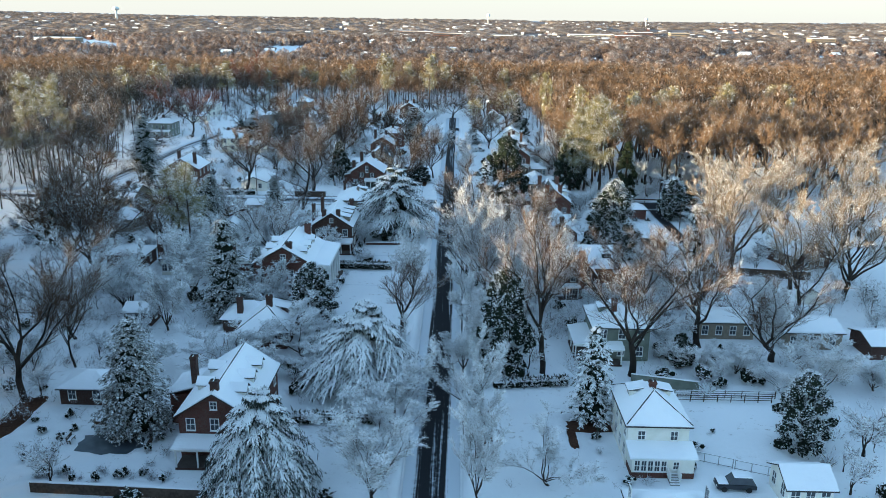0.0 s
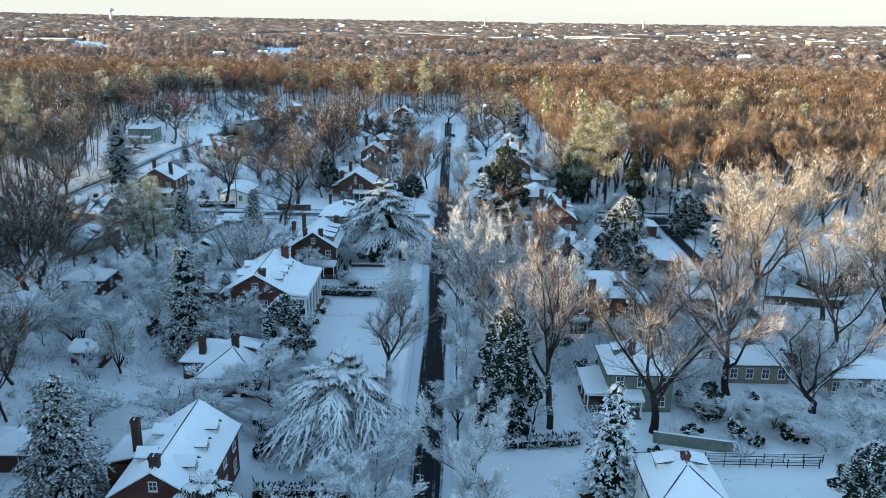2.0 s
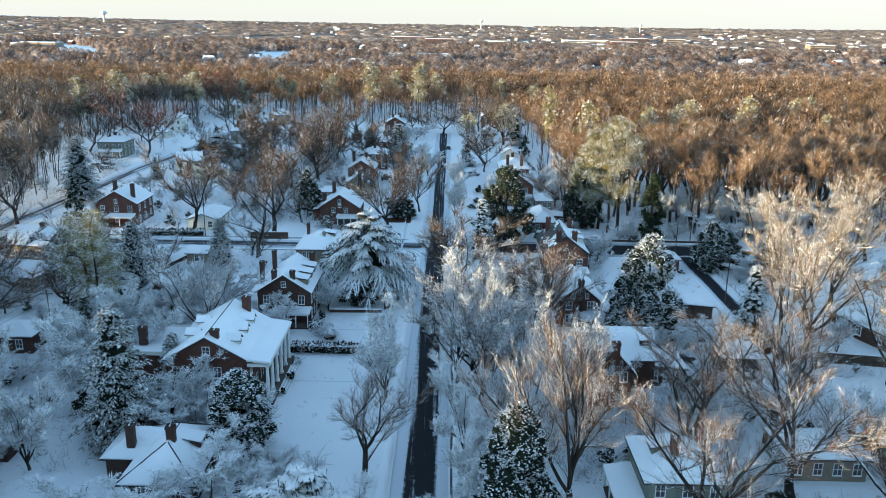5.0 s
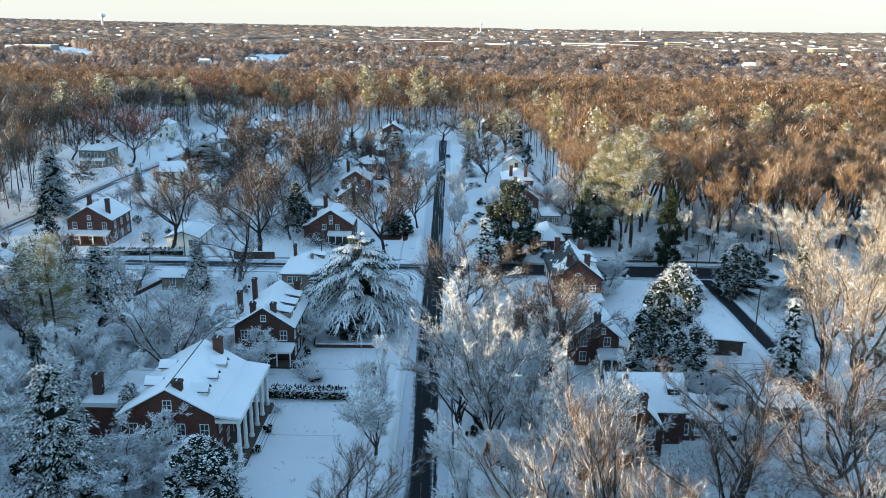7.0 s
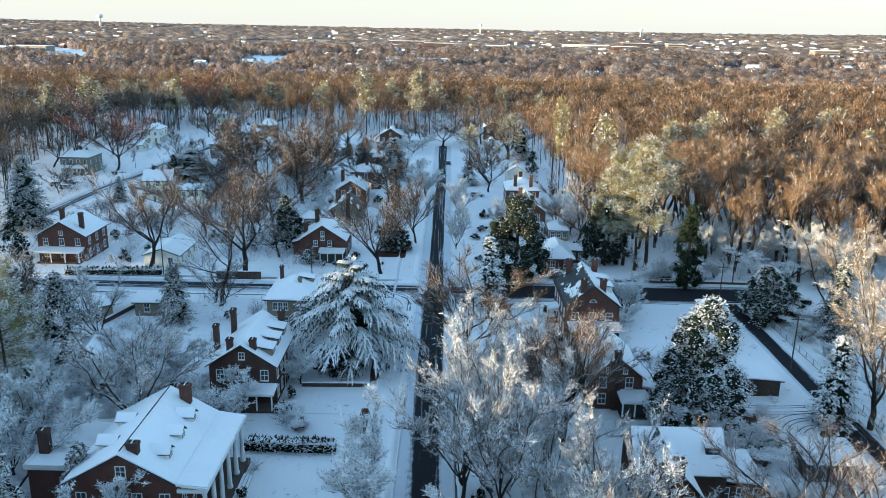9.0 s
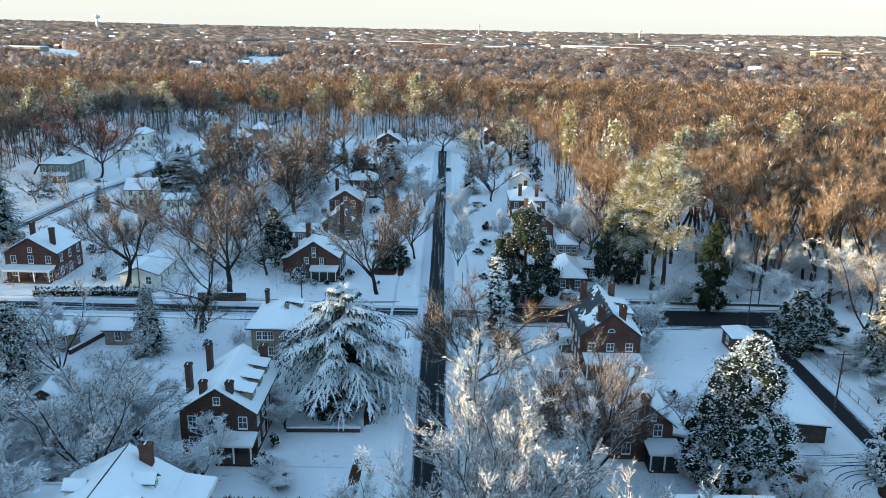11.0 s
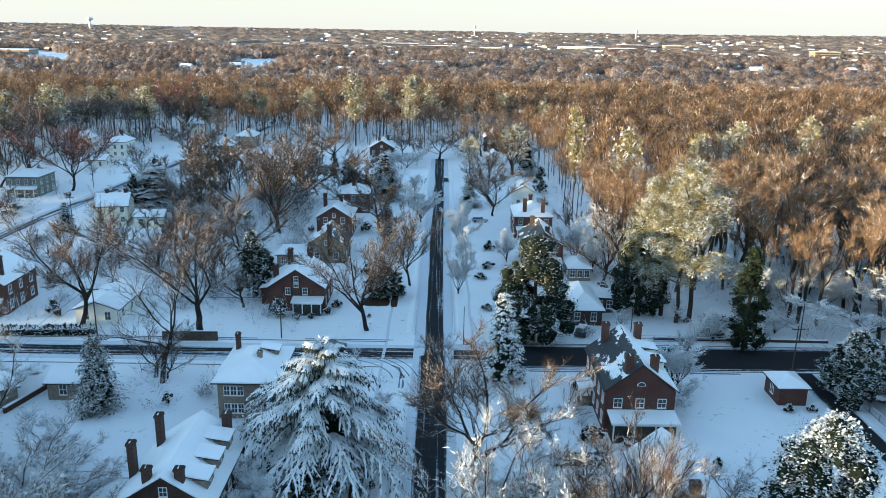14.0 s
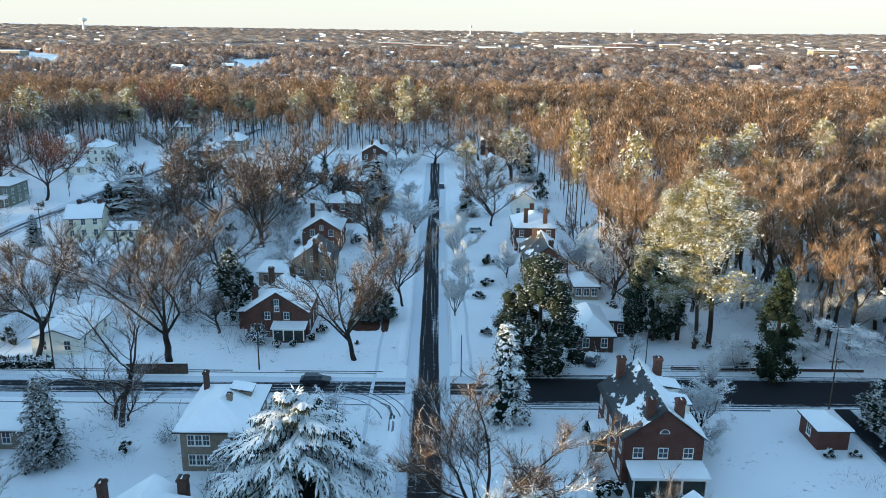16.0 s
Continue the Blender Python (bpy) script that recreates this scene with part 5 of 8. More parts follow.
# tan stucco house at the corner
h, p, cx, cy = home("house", (-28.7, 199.0, -21.0, 210.3), "tan stucco corner house with a wide snowy hipped roof")
walls(h, p, -0.2, 5.3, 7.4, "hip", M_STUCCO)
roof(h, p, 5.3, 7.3, "hip", 0.7)
chimney(h, 1.0, -1.2, 8.0, 5, 0.6, 0.6, M_STUCCO)
chimney(h, p[0] + 0.6, 3.8, 8.6, 3, 0.6, 0.7)
perch(h, p, 5.3, 7.3, 0.7, "e", 0.9, 2.2, 1.9, 0.8, M_STUCCO, False)
for zz in (0.9, 3.5):
    for k in (-2.6, -1.7, -0.8):
        window(h, k, p[1], zz, "s", 0.7, 1.25)
    window(h, 2.4, p[1], zz, "s")
facade(h, p, "e", 3, 2)
walls(h, (p[0] - 1.9, 1.5, p[0], 5.0), -0.2, 3.4, 3.6, "flat", M_STUCCO)
roof(h, (p[0] - 1.9, 1.5, p[0], 5.0), 3.4, 3.9, "shed_w", 0.2)

# white house with a sunroom
h, p, cx, cy = home("house", (23.3, 83.6, 30.6, 93.4), "white clapboard house with snowy hipped roof and glazed sunroom")
walls(h, p, -0.2, 5.3, 7.8, "hip", M_WHITE)
roof(h, p, 5.3, 8.0, "hip", 0.4)
chimney(h, 0.1, 0.0, 8.9, 6, 0.8, 0.7, M_BRICK)
perch(h, p, 5.3, 8.0, 0.4, "w", 1.1, 1.2, 1.7, 0.85, None, False)
perch(h, p, 5.3, 8.0, 0.4, "e", 1.1, 1.2, 1.7, 0.85, None, False)
ridge_lines(h, p, 5.3, 8.0, "hip", 0.4)
sun_plan = (p[0] + 0.1, p[1] - 2.7, p[2] + 0.2, p[1])
box_part("sunroom_base", (sun_plan[0], sun_plan[1], -0.2, sun_plan[2], sun_plan[3], 0.7), M_BRICK, h)
walls(h, (sun_plan[0] + 0.05, sun_plan[1] + 0.05, sun_plan[2] - 0.05, sun_plan[3]), 0.7, 2.5, 2.5, "flat", M_WHITE)
v, f = roof_faces(sun_plan[0] - 0.3, sun_plan[1] - 0.3, sun_plan[2] + 0.3, sun_plan[3], 2.56, 3.15, "shed_s")
r = slab("porch_roof", v, f, 0.12, M_TRIM, h)
slab("snow", [(a, b, c + 0.124) for a, b, c in v], f, 0.16, M_SNOW, r, "", 4, 0.06)
for k in range(5):
    window(h, sun_plan[0] + 0.65 + 0.78 * k, sun_plan[1] + 0.05, 0.95, "s", 0.55, 1.3)
window(h, sun_plan[0] + 5.2, sun_plan[1] + 0.05, 1.25, "s", 0.6, 0.9)
for k in range(5):
    box_part("step", (sun_plan[0] + 4.3, sun_plan[1] - 0.3 * (k + 1), 0, sun_plan[0] + 5.4, sun_plan[1] - 0.3 * k, 0.75 - 0.15 * k), M_KERB, h)
for xx in (sun_plan[0] + 4.25, sun_plan[0] + 5.45):
    box_part("handrail", (xx - 0.04, sun_plan[1] - 1.5, 0.5, xx + 0.04, sun_plan[1], 1.5), M_TRIM, h)
facade(h, p, "w", 4, 2, 0.9, 2.45)
for k in (-2.0, 1.9):
    window(h, k, p[1], 3.55, "s", 0.8, 1.1)

# grey-green house with a wrap-round porch
h, p, cx, cy = home("house", (24.3, 113.8, 33.0, 122.6), "grey-green shingled house with a snowy hipped roof and corner porch")
walls(h, p, -0.2, 5.5, 8.0, "hip", M_GREY)
roof(h, p, 5.5, 8.1, "hip", 0.5)
chimney(h, -1.0, -1.6, 9.4, 5, 0.8, 0.8, M_BRICK)
chimney(h, 2.6, 1.6, 9.2, 5, 0.8, 0.8, M_BRICK)
perch(h, p, 5.5, 8.1, 0.5, "w", 1.2, 0.3, 2.2, 0.9, M_GREY, False)
facade(h, p, "s", 3, 2)
facade(h, p, "e", 3, 2)
porch(h, (p[0] - 2.9, p[1] - 0.4, p[0], p[3] - 1.5), 2.7, 0.45, "w", 4)
porch(h, (p[0], p[1] - 2.2, p[0] + 4.2, p[1]), 2.7, 0.4, "s", 3)

# brick house with a cross gable of bare slate and a low wing
h, p, cx, cy = home("house", (23.8, 147.2, 33.6, 155.0), "brick house with half-bare slate gable and low snowy wing")
walls(h, p, -0.2, 4.4, 7.9, "gable_x", M_BRICK_DARK)
roof(h, p, 4.4, 8.0, "gable_x", 0.35)
cross = (p[0] - 0.2, p[1] - 4.8, p[0] + 5.6, p[1] + 3.6)
walls(h, cross, -0.2, 4.4, 8.0, "gable_y", M_BRICK_DARK)
roof(h, cross, 4.4, 8.1, "gable_y", 0.35, (0,))
chimney(h, cross[0] + 2.9, cross[1] - 0.2, 9.5, 0, 1.1, 0.8, M_BRICK)
dormer(h, 3.6, -2.4, 6.1, "s", 1.6, 0.95, 2.0, M_DARK)
wing = (p[2] - 0.6, p[1] + 1.0, p[2] + 5.0, p[3] + 0.4)
walls(h, wing, -0.2, 2.7, 3.4, "flat", M_BRICK_DARK)
roof(h, wing, 2.7, 3.3, "shed_e", 0.3)
facade(h, cross, "s", 2, 2, 0.9, 2.5)
facade(h, wing, "s", 3, 1)
porch(h, (cross[0] - 2.2, cross[1] - 1.2, cross[0] + 2.5, cross[1]), 2.5, 0.25, "s", 3)

# brick house with a front chimney and porch
h, p, cx, cy = home("house", (22.6, 171.2, 30.0, 183.0), "brick gabled house with a front chimney and a low snowy porch")
walls(h, p, -0.2, 4.6, 7.8, "gable_y", M_BRICK)
roof(h, p, 4.6, 7.9, "gable_y", 0.4)
chimney(h, 0.0, p[1] - 0.1, 8.9, 0, 1.0, 0.7)
facade(h, p, "s", 2, 2, 0.9, 2.5)
facade(h, p, "e", 3, 1)
window(h, -1.2, p[1], 5.5, "s", 0.5, 0.8)
window(h, 1.2, p[1], 5.5, "s", 0.5, 0.8)
porch(h, (0.4, p[1] - 3.0, p[2] + 0.3, p[1]), 2.5, 0.3, "s", 3, None, True)
porch(h, (p[2], p[1] + 1.5, p[2] + 2.2, p[1] + 5), 2.4, 0.4, "e", 3, M_BRICK_DARK)

# brick house at the corner with bare slates on its western slope
h, p, cx, cy = home("house", (22.8, 196.8, 32.0, 210.6), "red brick house with patchy slate roof and white porch")
walls(h, p, -0.2, 5.9, 9.6, "gable_y", M_BRICK)
roof(h, p, 5.9, 9.7, "gable_y", 0.35, (0,))
for xx, yy in ((-1.6, p[1] + 0.9), (1.7, p[1] + 0.9), (-2.4, p[3] - 1.2), (2.3, p[3] - 1.2)):
    chimney(h, xx, yy, 10.7, 5, 1.0, 0.8, M_BRICK)
for k in (-1.2, 3.2):
    perch(h, p, 5.9, 9.7, 0.35, "e", 0.5, k, 2.4, 1.3, None, False)
for k in (-2.9, 0.0, 2.9):
    window(h, k, p[1], 3.7, "s", 1.0, 1.15)
facade(h, p, "s", 3, 1)
facade(h, p, "w", 5, 2)
v, f = [], []
for r, y in ((0.6, -0.05), (0.6, 0.03)):
    v += [(r * math.cos(math.pi * k / 12), y, r * math.sin(math.pi * k / 12)) for k in range(13)]
f = [tuple(range(12, -1, -1)), tuple(range(13, 26))] + [(k, k + 1, k + 14, k + 13) for k in range(12)] + [(12, 0, 13, 25)]
lunette = put("attic_window", v, f, M_TRIM, h)
lunette.location = (0, p[1], 6.7)
v = [(0.46 * math.cos(math.pi * k / 12), -0.07, 0.08 + 0.44 * math.sin(math.pi * k / 12)) for k in range(13)]
put("pane", v, [tuple(range(12, -1, -1))], M_GLASS, lunette)
porch(h, (p[0] + 0.6, p[1] - 3.0, p[2] - 0.2, p[1]), 2.7, 0.35, "s", 4, None, True)
porch(h, (p[0] - 1.8, 0.5, p[0], 3.0), 2.6, 0.35, "w", 2)
for k in (0, 1):
    box_part("stair_rail", (p[2] + 0.2 + 0.9 * k, -2.6, 0.2, p[2] + 0.28 + 0.9 * k, 0.5, 2.6 - 0.5 * k), M_DARK, h)
box_part("landing", (p[2], -2.6, 2.2, p[2] + 1.3, 0.6, 2.4), M_WOOD, h)

# low house beyond the side street
h, p, cx, cy = home("house", (24.2, 235.6, 30.2, 248.0), "low brick house with a long snowy roof and flat wing")
walls(h, p, -0.2, 2.8, 5.4, "hip", M_BRICK_DARK)
roof(h, p, 2.8, 5.2, "hip", 0.5)
wing = (p[2], 0.5, p[2] + 5.4, 5.8)
walls(h, wing, -0.2, 2.7, 3.0, "flat", M_BRICK_DARK)
roof(h, wing, 2.7, 3.0, "shed_e", 0.3)
facade(h, p, "s", 2, 1)
facade(h, wing, "s", 3, 1)

h = simple_house((19.4, 268.2, 27.8, 281.0), 5.5, 8.8, "gable_y", M_BRICK, "dark red brick gabled house with snow-patched roof", ((0.6, -5.6, 9.9), (-1.5, 5, 9.8)), (2, 4), 2, 0, (0,), porch_s=2.4)
simple_house((28.2, 261.5, 32.8, 270.0), 2.6, 3.6, "hip", M_STUCCO, "low annexe with a flat snowy roof", (), (3, 2), 1)
simple_house((19.6, 296.2, 29.2, 308.0), 5.5, 8.2, "hip", M_BRICK, "square brick house with hipped roof and tall chimneys", ((-2.2, -4.4, 10), (2.4, -4.6, 10), (0, 3, 9.6)), (3, 3), 2, porch_s=2.0)
simple_house((22.4, 332, 28.6, 341), 4.5, 6.6, "gable_y", M_WHITE, "small white house under snow", (), (2, 2), 1)
simple_house((19, 442, 28, 452), 5.8, 8.8, "gable_y", M_BRICK_DARK, "gabled house with dark chimney under snow", ((0, -2, 10),), (2, 3), 2)
simple_house((18, 404, 24, 412), 3, 5.6, "gable_y", M_WHITE, "small white gabled building under snow", (), (1, 2), 1)

h = simple_house((-30.9, 240.8, -20.6, 252.0), 4.4, 8.0, "gable_y", M_BRICK, "brick gabled house with shuttered windows and a white porch", ((-2.6, 3.5, 9.6), (1.0, 4.5, 9.4), (-4.6, -1, 7.6)), (3, 3), 1, 0, (), shutters=True)
window(h, -1.6, -5.6, 3.3, "s", 0.8, 1.2, True)
window(h, 1.6, -5.6, 3.3, "s", 0.8, 1.2, True)
window(h, 0.0, -5.6, 5.6, "s", 0.7, 1.1, True)
porch(h, (-0.4, -8.0, 4.9, -5.6), 2.4, 0.3, "s", 4, None, True)
walls(h, (-7.4, -2.0, -5.15, 5.0), -0.2, 3.0, 3.4, "flat", M_BRICK)
roof(h, (-7.4, -2.0, -5.15, 5.0), 3.0, 3.6, "shed_w", 0.3)
simple_house((-29.0, 272.0, -20.4, 282.0), 3.9, 7.2, "gable_y", M_STUCCO, "gabled house with a massive front chimney and patchy roof", ((0.8, -5.2, 9.0), (-2.6, 2, 8.4)), (2, 3), 1, 0, (1,))
simple_house((-35.0, 268.0, -29.4, 276.0), 2.8, 3.5, "hip", M_STUCCO, "flat-roofed annexe under snow", (), (2, 2), 1)
simple_house((-30.4, 294.4, -21.6, 305.4), 4.8, 7.8, "gable_y", M_BRICK, "orange-red brick gabled house under snow", ((-3.4, 3.5, 9.4), (0.8, 2.5, 9.2)), (2, 3), 2)
simple_house((-29.0, 321.5, -19.6, 331.0), 5.4, 7.8, "hip", M_BRICK, "square brick house with a snowy hipped roof", ((0, -1.5, 9),), (3, 3), 2)
simple_house((-28.6, 356.0, -21.0, 366.0), 4.8, 7.2, "hip", M_BRICK_DARK, "hip-roofed brick house under snow", ((1, 0, 8.4),), (3, 3), 2)
simple_house((-27.4, 407.5, -18.0, 418.0), 5.8, 8.8, "gable_y", M_BRICK_DARK, "gabled house with dark chimneys under snow", ((-1, -3, 10), (2, 3, 10)), (3, 3), 2)
# houses of the farther street
simple_house((-90.6, 302.5, -82.4, 312.5), 5.0, 7.6, "gable_x", M_YELLOW, "cream clapboard house with a snowy gable roof", ((-1.5, 0, 8.8), (3.2, 0, 8.8)), (3, 3), 2, 12)
simple_house((-79.2, 301.0, -71.8, 307.0), 2.7, 4.0, "gable_x", M_YELLOW, "cream garage with a snowy roof", (), (2, 1), 1, 4, name="garage")
simple_house((-91.0, 375.0, -78.0, 387.0), 5.5, 8.2, "hip", M_STUCCO, "long tan house with dormers and several chimneys", ((-4, -2, 9.6), (1, 1, 9.6), (5, -2, 9.4)), (5, 3), 2, dormers=2)
simple_house((-90.0, 412.0, -82.6, 423.0), 5.0, 7.8, "hip", M_STUCCO, "tan house with hipped roof under snow", ((0, 0, 9),), (3, 3), 2)
simple_house((-88.0, 440.0, -80.0, 451.0), 5.0, 7.8, "hip", M_STUCCO, "tan house with hipped roof under snow", ((0, 1, 9),), (3, 3), 2)
simple_house((-132.4, 410.5, -124.0, 421.0), 6.0, 8.8, "hip", M_WHITE, "white two-storey house under a snowy hipped roof", ((1, 0, 10),), (3, 3), 2)
simple_house((-131.5, 337.0, -121.6, 347.5), 5.8, 7.6, "hip", M_GREY, "grey-green house with a flat snowy hipped roof and porch", ((0, 0, 9),), (4, 3), 2, porch_s=2.2)
simple_house((-122.4, 481.0, -113.6, 490.0), 5.2, 7.4, "gable_x", M_WHITE, "white house among the trees", (), (3, 2), 2)
simple_house((-152.0, 424.0, -144.6, 433.0), 5.2, 7.6, "gable_y", M_WHITE, "white gabled house among the trees", (), (2, 2), 2)
simple_house((-130.0, 387.0, -122.4, 394.0), 2.8, 4.4, "gable_x", M_WHITE, "low white garage under snow", (), (2, 2), 1, name="garage")
h = simple_house((-88.0, 236.4, -77.4, 247.5), 5.5, 8.8, "gable_y", M_BRICK, "red brick gabled house with two tall chimneys and a snowy porch", ((3.6, -3.0, 10.4), (-3.0, 2.0, 10.2)), (3, 3), 2, porch_s=2.6)
simple_house((-63.2, 232.5, -55.6, 244.5), 2.7, 4.2, "gable_y", M_WHITE, "long white garage with a snowy roof", (), (2, 3), 1, name="garage")
simple_house((-64.0, 200.0, -58.6, 205.4), 2.5, 4.2, "hip", M_STUCCO, "small garage with a pyramid roof under snow", (), (1, 1), 1, 40, name="garage")
simple_house((-54.0, 203.6, -49.6, 208.4), 2.5, 3.6, "gable_x", M_STUCCO, "small tan garage under snow", (), (1, 1), 1, name="garage")
simple_house((-54.2, 177.4, -48.2, 183.0), 2.7, 4.8, "gable_y", M_WOOD, "dark wooden garage with a steep snowy gable", (), (1, 1), 1, 8, name="garage", porch_s=1.8)
simple_house((-94.0, 205.0, -84.4, 215.5), 3.2, 6.2, "gable_x", M_STUCCO, "low house with a snowy gable roof", ((1, 0, 7.2),), (3, 2), 1, -8)
simple_house((-88.0, 184.6, -76.0, 194.0), 3.0, 4.8, "hip", M_STUCCO, "long low house buried in snow", (), (4, 2), 1, -12)
simple_house((-71.0, 155.5, -63.0, 162.0), 2.8, 4.0, "hip", M_BRICK_DARK, "low brick outbuilding under snow", (), (2, 1), 1)
simple_house((-58.0, 151.5, -51.6, 157.0), 3.4, 4.4, "hip", M_WHITE, "white garden room with many windows and a brick chimney", ((-3.4, -1.5, 6.2),), (5, 2), 1)
simple_house((-75.0, 137.5, -66.8, 146.5), 3.0, 5.2, "hip", M_STUCCO, "low house under deep snow", (), (3, 2), 1)
simple_house((-54.4, 124.0, -49.8, 128.6), 2.4, 3.4, "gable_x", M_BRICK_DARK, "small brick shed under snow", (), (1, 1), 1, name="shed")
simple_house((-51.6, 95.8, -44.8, 101.4), 2.3, 3.6, "hip", M_BRICK_DARK, "low brown garage with a snowy hipped roof", (), (2, 1), 1, name="garage")
simple_house((74.0, 163.0, 82.5, 176.0), 2.7, 7.2, "gable_y", M_BRICK_DARK, "steep-roofed brick house behind a wooden fence", ((0.6, 4, 8.8),), (2, 3), 1, 20, dormers=1)
simple_house((68.9, 141.2, 71.6, 144.6), 2.1, 3.0, "gable_y", M_WHITE, "small white garden shed under snow", (), (0, 0), 0, name="shed")
simple_house((43.6, 123.4, 53.0, 130.0), 2.9, 3.7, "hip", M_STUCCO, "low flat-roofed house under snow", (), (4, 2), 1)
simple_house((56.5, 119.6, 66.0, 127.0), 2.9, 4.0, "gable_x", M_STUCCO, "low house with a snowy roof", (), (3, 2), 1)
simple_house((69.0, 116.0, 76.0, 123.0), 2.3, 3.4, "gable_x", M_BRICK_DARK, "low brown garage under snow", (), (0, 0), 0, name="garage")
simple_house((66.5, 95.0, 73.0, 103.0), 2.8, 4.4, "gable_x", M_BRICK_DARK, "low brick garage under snow", (), (2, 2), 1, name="garage")
simple_house((84.0, 131.0, 92.0, 140.0), 4.6, 7.0, "gable_y", M_BRICK, "brick house with a snowy gable roof", ((0, 2, 8.2),), (3, 3), 2)
simple_house((49.6, 205.2, 53.6, 210.2), 2.6, 3.7, "hip", M_BRICK, "small brick garage with a snowy hipped roof", (), (0, 1), 1, name="garage")
simple_house((46.0, 176.2, 51.6, 181.4), 2.4, 2.9, "shed_e", M_WOOD, "dark wooden garage with a flat snowy roof", (), (0, 0), 0, name="garage")
simple_house((45.8, 153.6, 52.2, 158.6), 2.3, 2.7, "shed_s", M_DARK, "dark carport with a flat snowy roof", (), (0, 0), 0, name="carport")
simple_house((39.4, 75.4, 44.4, 80.4), 2.4, 3.9, "gable_x", M_WHITE, "white garden shed with a snowy roof", (), (3, 2), 1, name="shed")
simple_house((21.0, 65.0, 29.0, 73.4), 2.9, 5.3, "hip", M_WHITE, "white house with a pointed snowy roof", (), (3, 2), 2)

# ---- trees ----
tree("weeping", -18.9, 75.9, 13.0, 6.9)
tree("cedar", -10.1, 102.0, 13.5, 8.1)
tree("cedar", -12.4, 185.5, 17.1, 9.1)
tree("cedar", -21.5, 196.0, 6.9, 3.0)
tree("spruce", -38.4, 89.6, 15.7, 4.7)
tree("spruce", -38.0, 129.5, 18.2, 5.2)
tree("spruce", -36.2, 144.0, 8.9, 2.7)
tree("laden", -22.6, 127.2, 10.9, 4.6)
tree("white_spruce", 20.9, 94.3, 13.9, 3.4)
tree("laden", 46.3, 88.2, 10.4, 3.9)
tree("laden", 9.9, 108.6, 16.7, 4.6)
tree("white_spruce", 10.5, 212.1, 14.3, 3.5)
tree("holly", 16.9, 228.5, 18.5, 6.6)
tree("spruce", -45.6, 200.9, 11.3, 3.2)
tree("ivy", 51.7, 224.3, 18.3, 3.4)
tree("white_spruce", 55.5, 168.2, 13.3, 3.4)
tree("spruce", 70.6, 199.3, 15.5, 3.6)
tree("great", 36.8, 166.6, 17.9, 7.1)
tree("laden", 34.1, 166.5, 11.2, 4.0)
tree("pine", -61.8, 172.8, 19.1, 6.2)
tree("laden", 61.0, 206.9, 10.6, 4.5)
tree("holly", 63.9, 210.0, 8.4, 5.5)
tree("spruce", -81.6, 325.6, 12.5, 7.9)
tree("spruce", -12.5, 295.9, 8.6, 1.9)
tree("spruce", -16.4, 339.3, 14.9, 5.3)
tree("spruce", 9.3, 332.0, 8.5, 3.2)
tree("pine", 11.0, 384.9, 13.8, 4.9)
tree("pine", 26.9, 385.8, 18.1, 6.4)
tree("pine", 46.7, 238.2, 29.3, 7.8)
tree("pine", 42.4, 241.4, 27.2, 6.8)
tree("pine", 44.2, 237.6, 26.0, 6.2)
tree("pine", 38.2, 241.0, 22.5, 5.4)
tree("pine", 40.9, 241.8, 25.7, 4.9)
tree("holly", 38.0, 242.2, 18.0, 4.8)
tree("pine", 48.9, 304.6, 26.8, 4.6)
tree("pine", 38.4, 321.5, 30.3, 3.4)
tree("bare", -57.0, 96.5, 22.1, 7.0)
tree("rimed", 29.3, 108.5, 21.8, 6.9)
tree("rimed", 15.9, 108.9, 25.7, 5.5)
tree("rimed", 42.7, 119.7, 20.3, 6.7)
tree("rimed", 52.8, 114.7, 14.2, 6.3)
tree("tan", 77.9, 144.5, 21.4, 7.9)
tree("rimed", 47.2, 136.6, 17.7, 7.4)
tree("tan", 60.2, 157.8, 23.0, 9.2)
tree("bare", -11.8, 231.7, 19.3, 6.4)
tree("bare", -5.3, 256.8, 15.2, 3.9)
tree("frost", 4.6, 251.7, 10.3, 2.8)
tree("frost", 5.6, 285.9, 10.5, 2.9)
tree("bare", 5.4, 183.2, 17.1, 7.2)
tree("frost", -5.8, 143.2, 13.4, 4.6)
tree("rimed", -6.4, 121.2, 13.2, 4.9)
tree("frost", 8.0, 150.2, 16.3, 5.4)
tree("rimed", 17.6, 160.7, 17.8, 5.2)
tree("frost", 16.6, 134.3, 17.1, 5.1)
tree("frost", 19.2, 134.4, 16.5, 3.8)
tree("rimed", 18.0, 166.2, 15.5, 5.6)
tree("frost", 8.0, 143.7, 15.6, 5.6)
tree("frost", 8.5, 156.7, 17.9, 5.7)
tree("frost", -5.5, 91.0, 8.9, 4.8)
tree("frost", -6.4, 74.8, 10.8, 4.3)
tree("frost", 4.7, 94.4, 13.1, 3.4)
tree("frost", 5.2, 75.3, 11.9, 2.8)
tree("frost", 13.6, 78.9, 7.0, 3.8)
tree("frost", 76.3, 232.2, 10.2, 7.8)
tree("oak", -115.8, 345.7, 21.4, 11.7)
tree("far_bare", -40.3, 297.3, 22.7, 6.2)
tree("far_bare", -41.1, 324.2, 24.6, 9.3)
tree("far_bare", -57.6, 317.1, 18.0, 8.5)
tree("bare", -40.7, 230.4, 22.8, 8.3)
tree("bare", -61.3, 229.9, 21.9, 6.4)
tree("broken", -40.1, 209.6, 17.0, 7.1)
tree("far_bare", -0.0, 419.5, 12.1, 8.8)
tree("far_bare", 15.7, 320.4, 15.3, 4.9)
tree("pine", -37.8, 452.8, 31.0, 6.8)
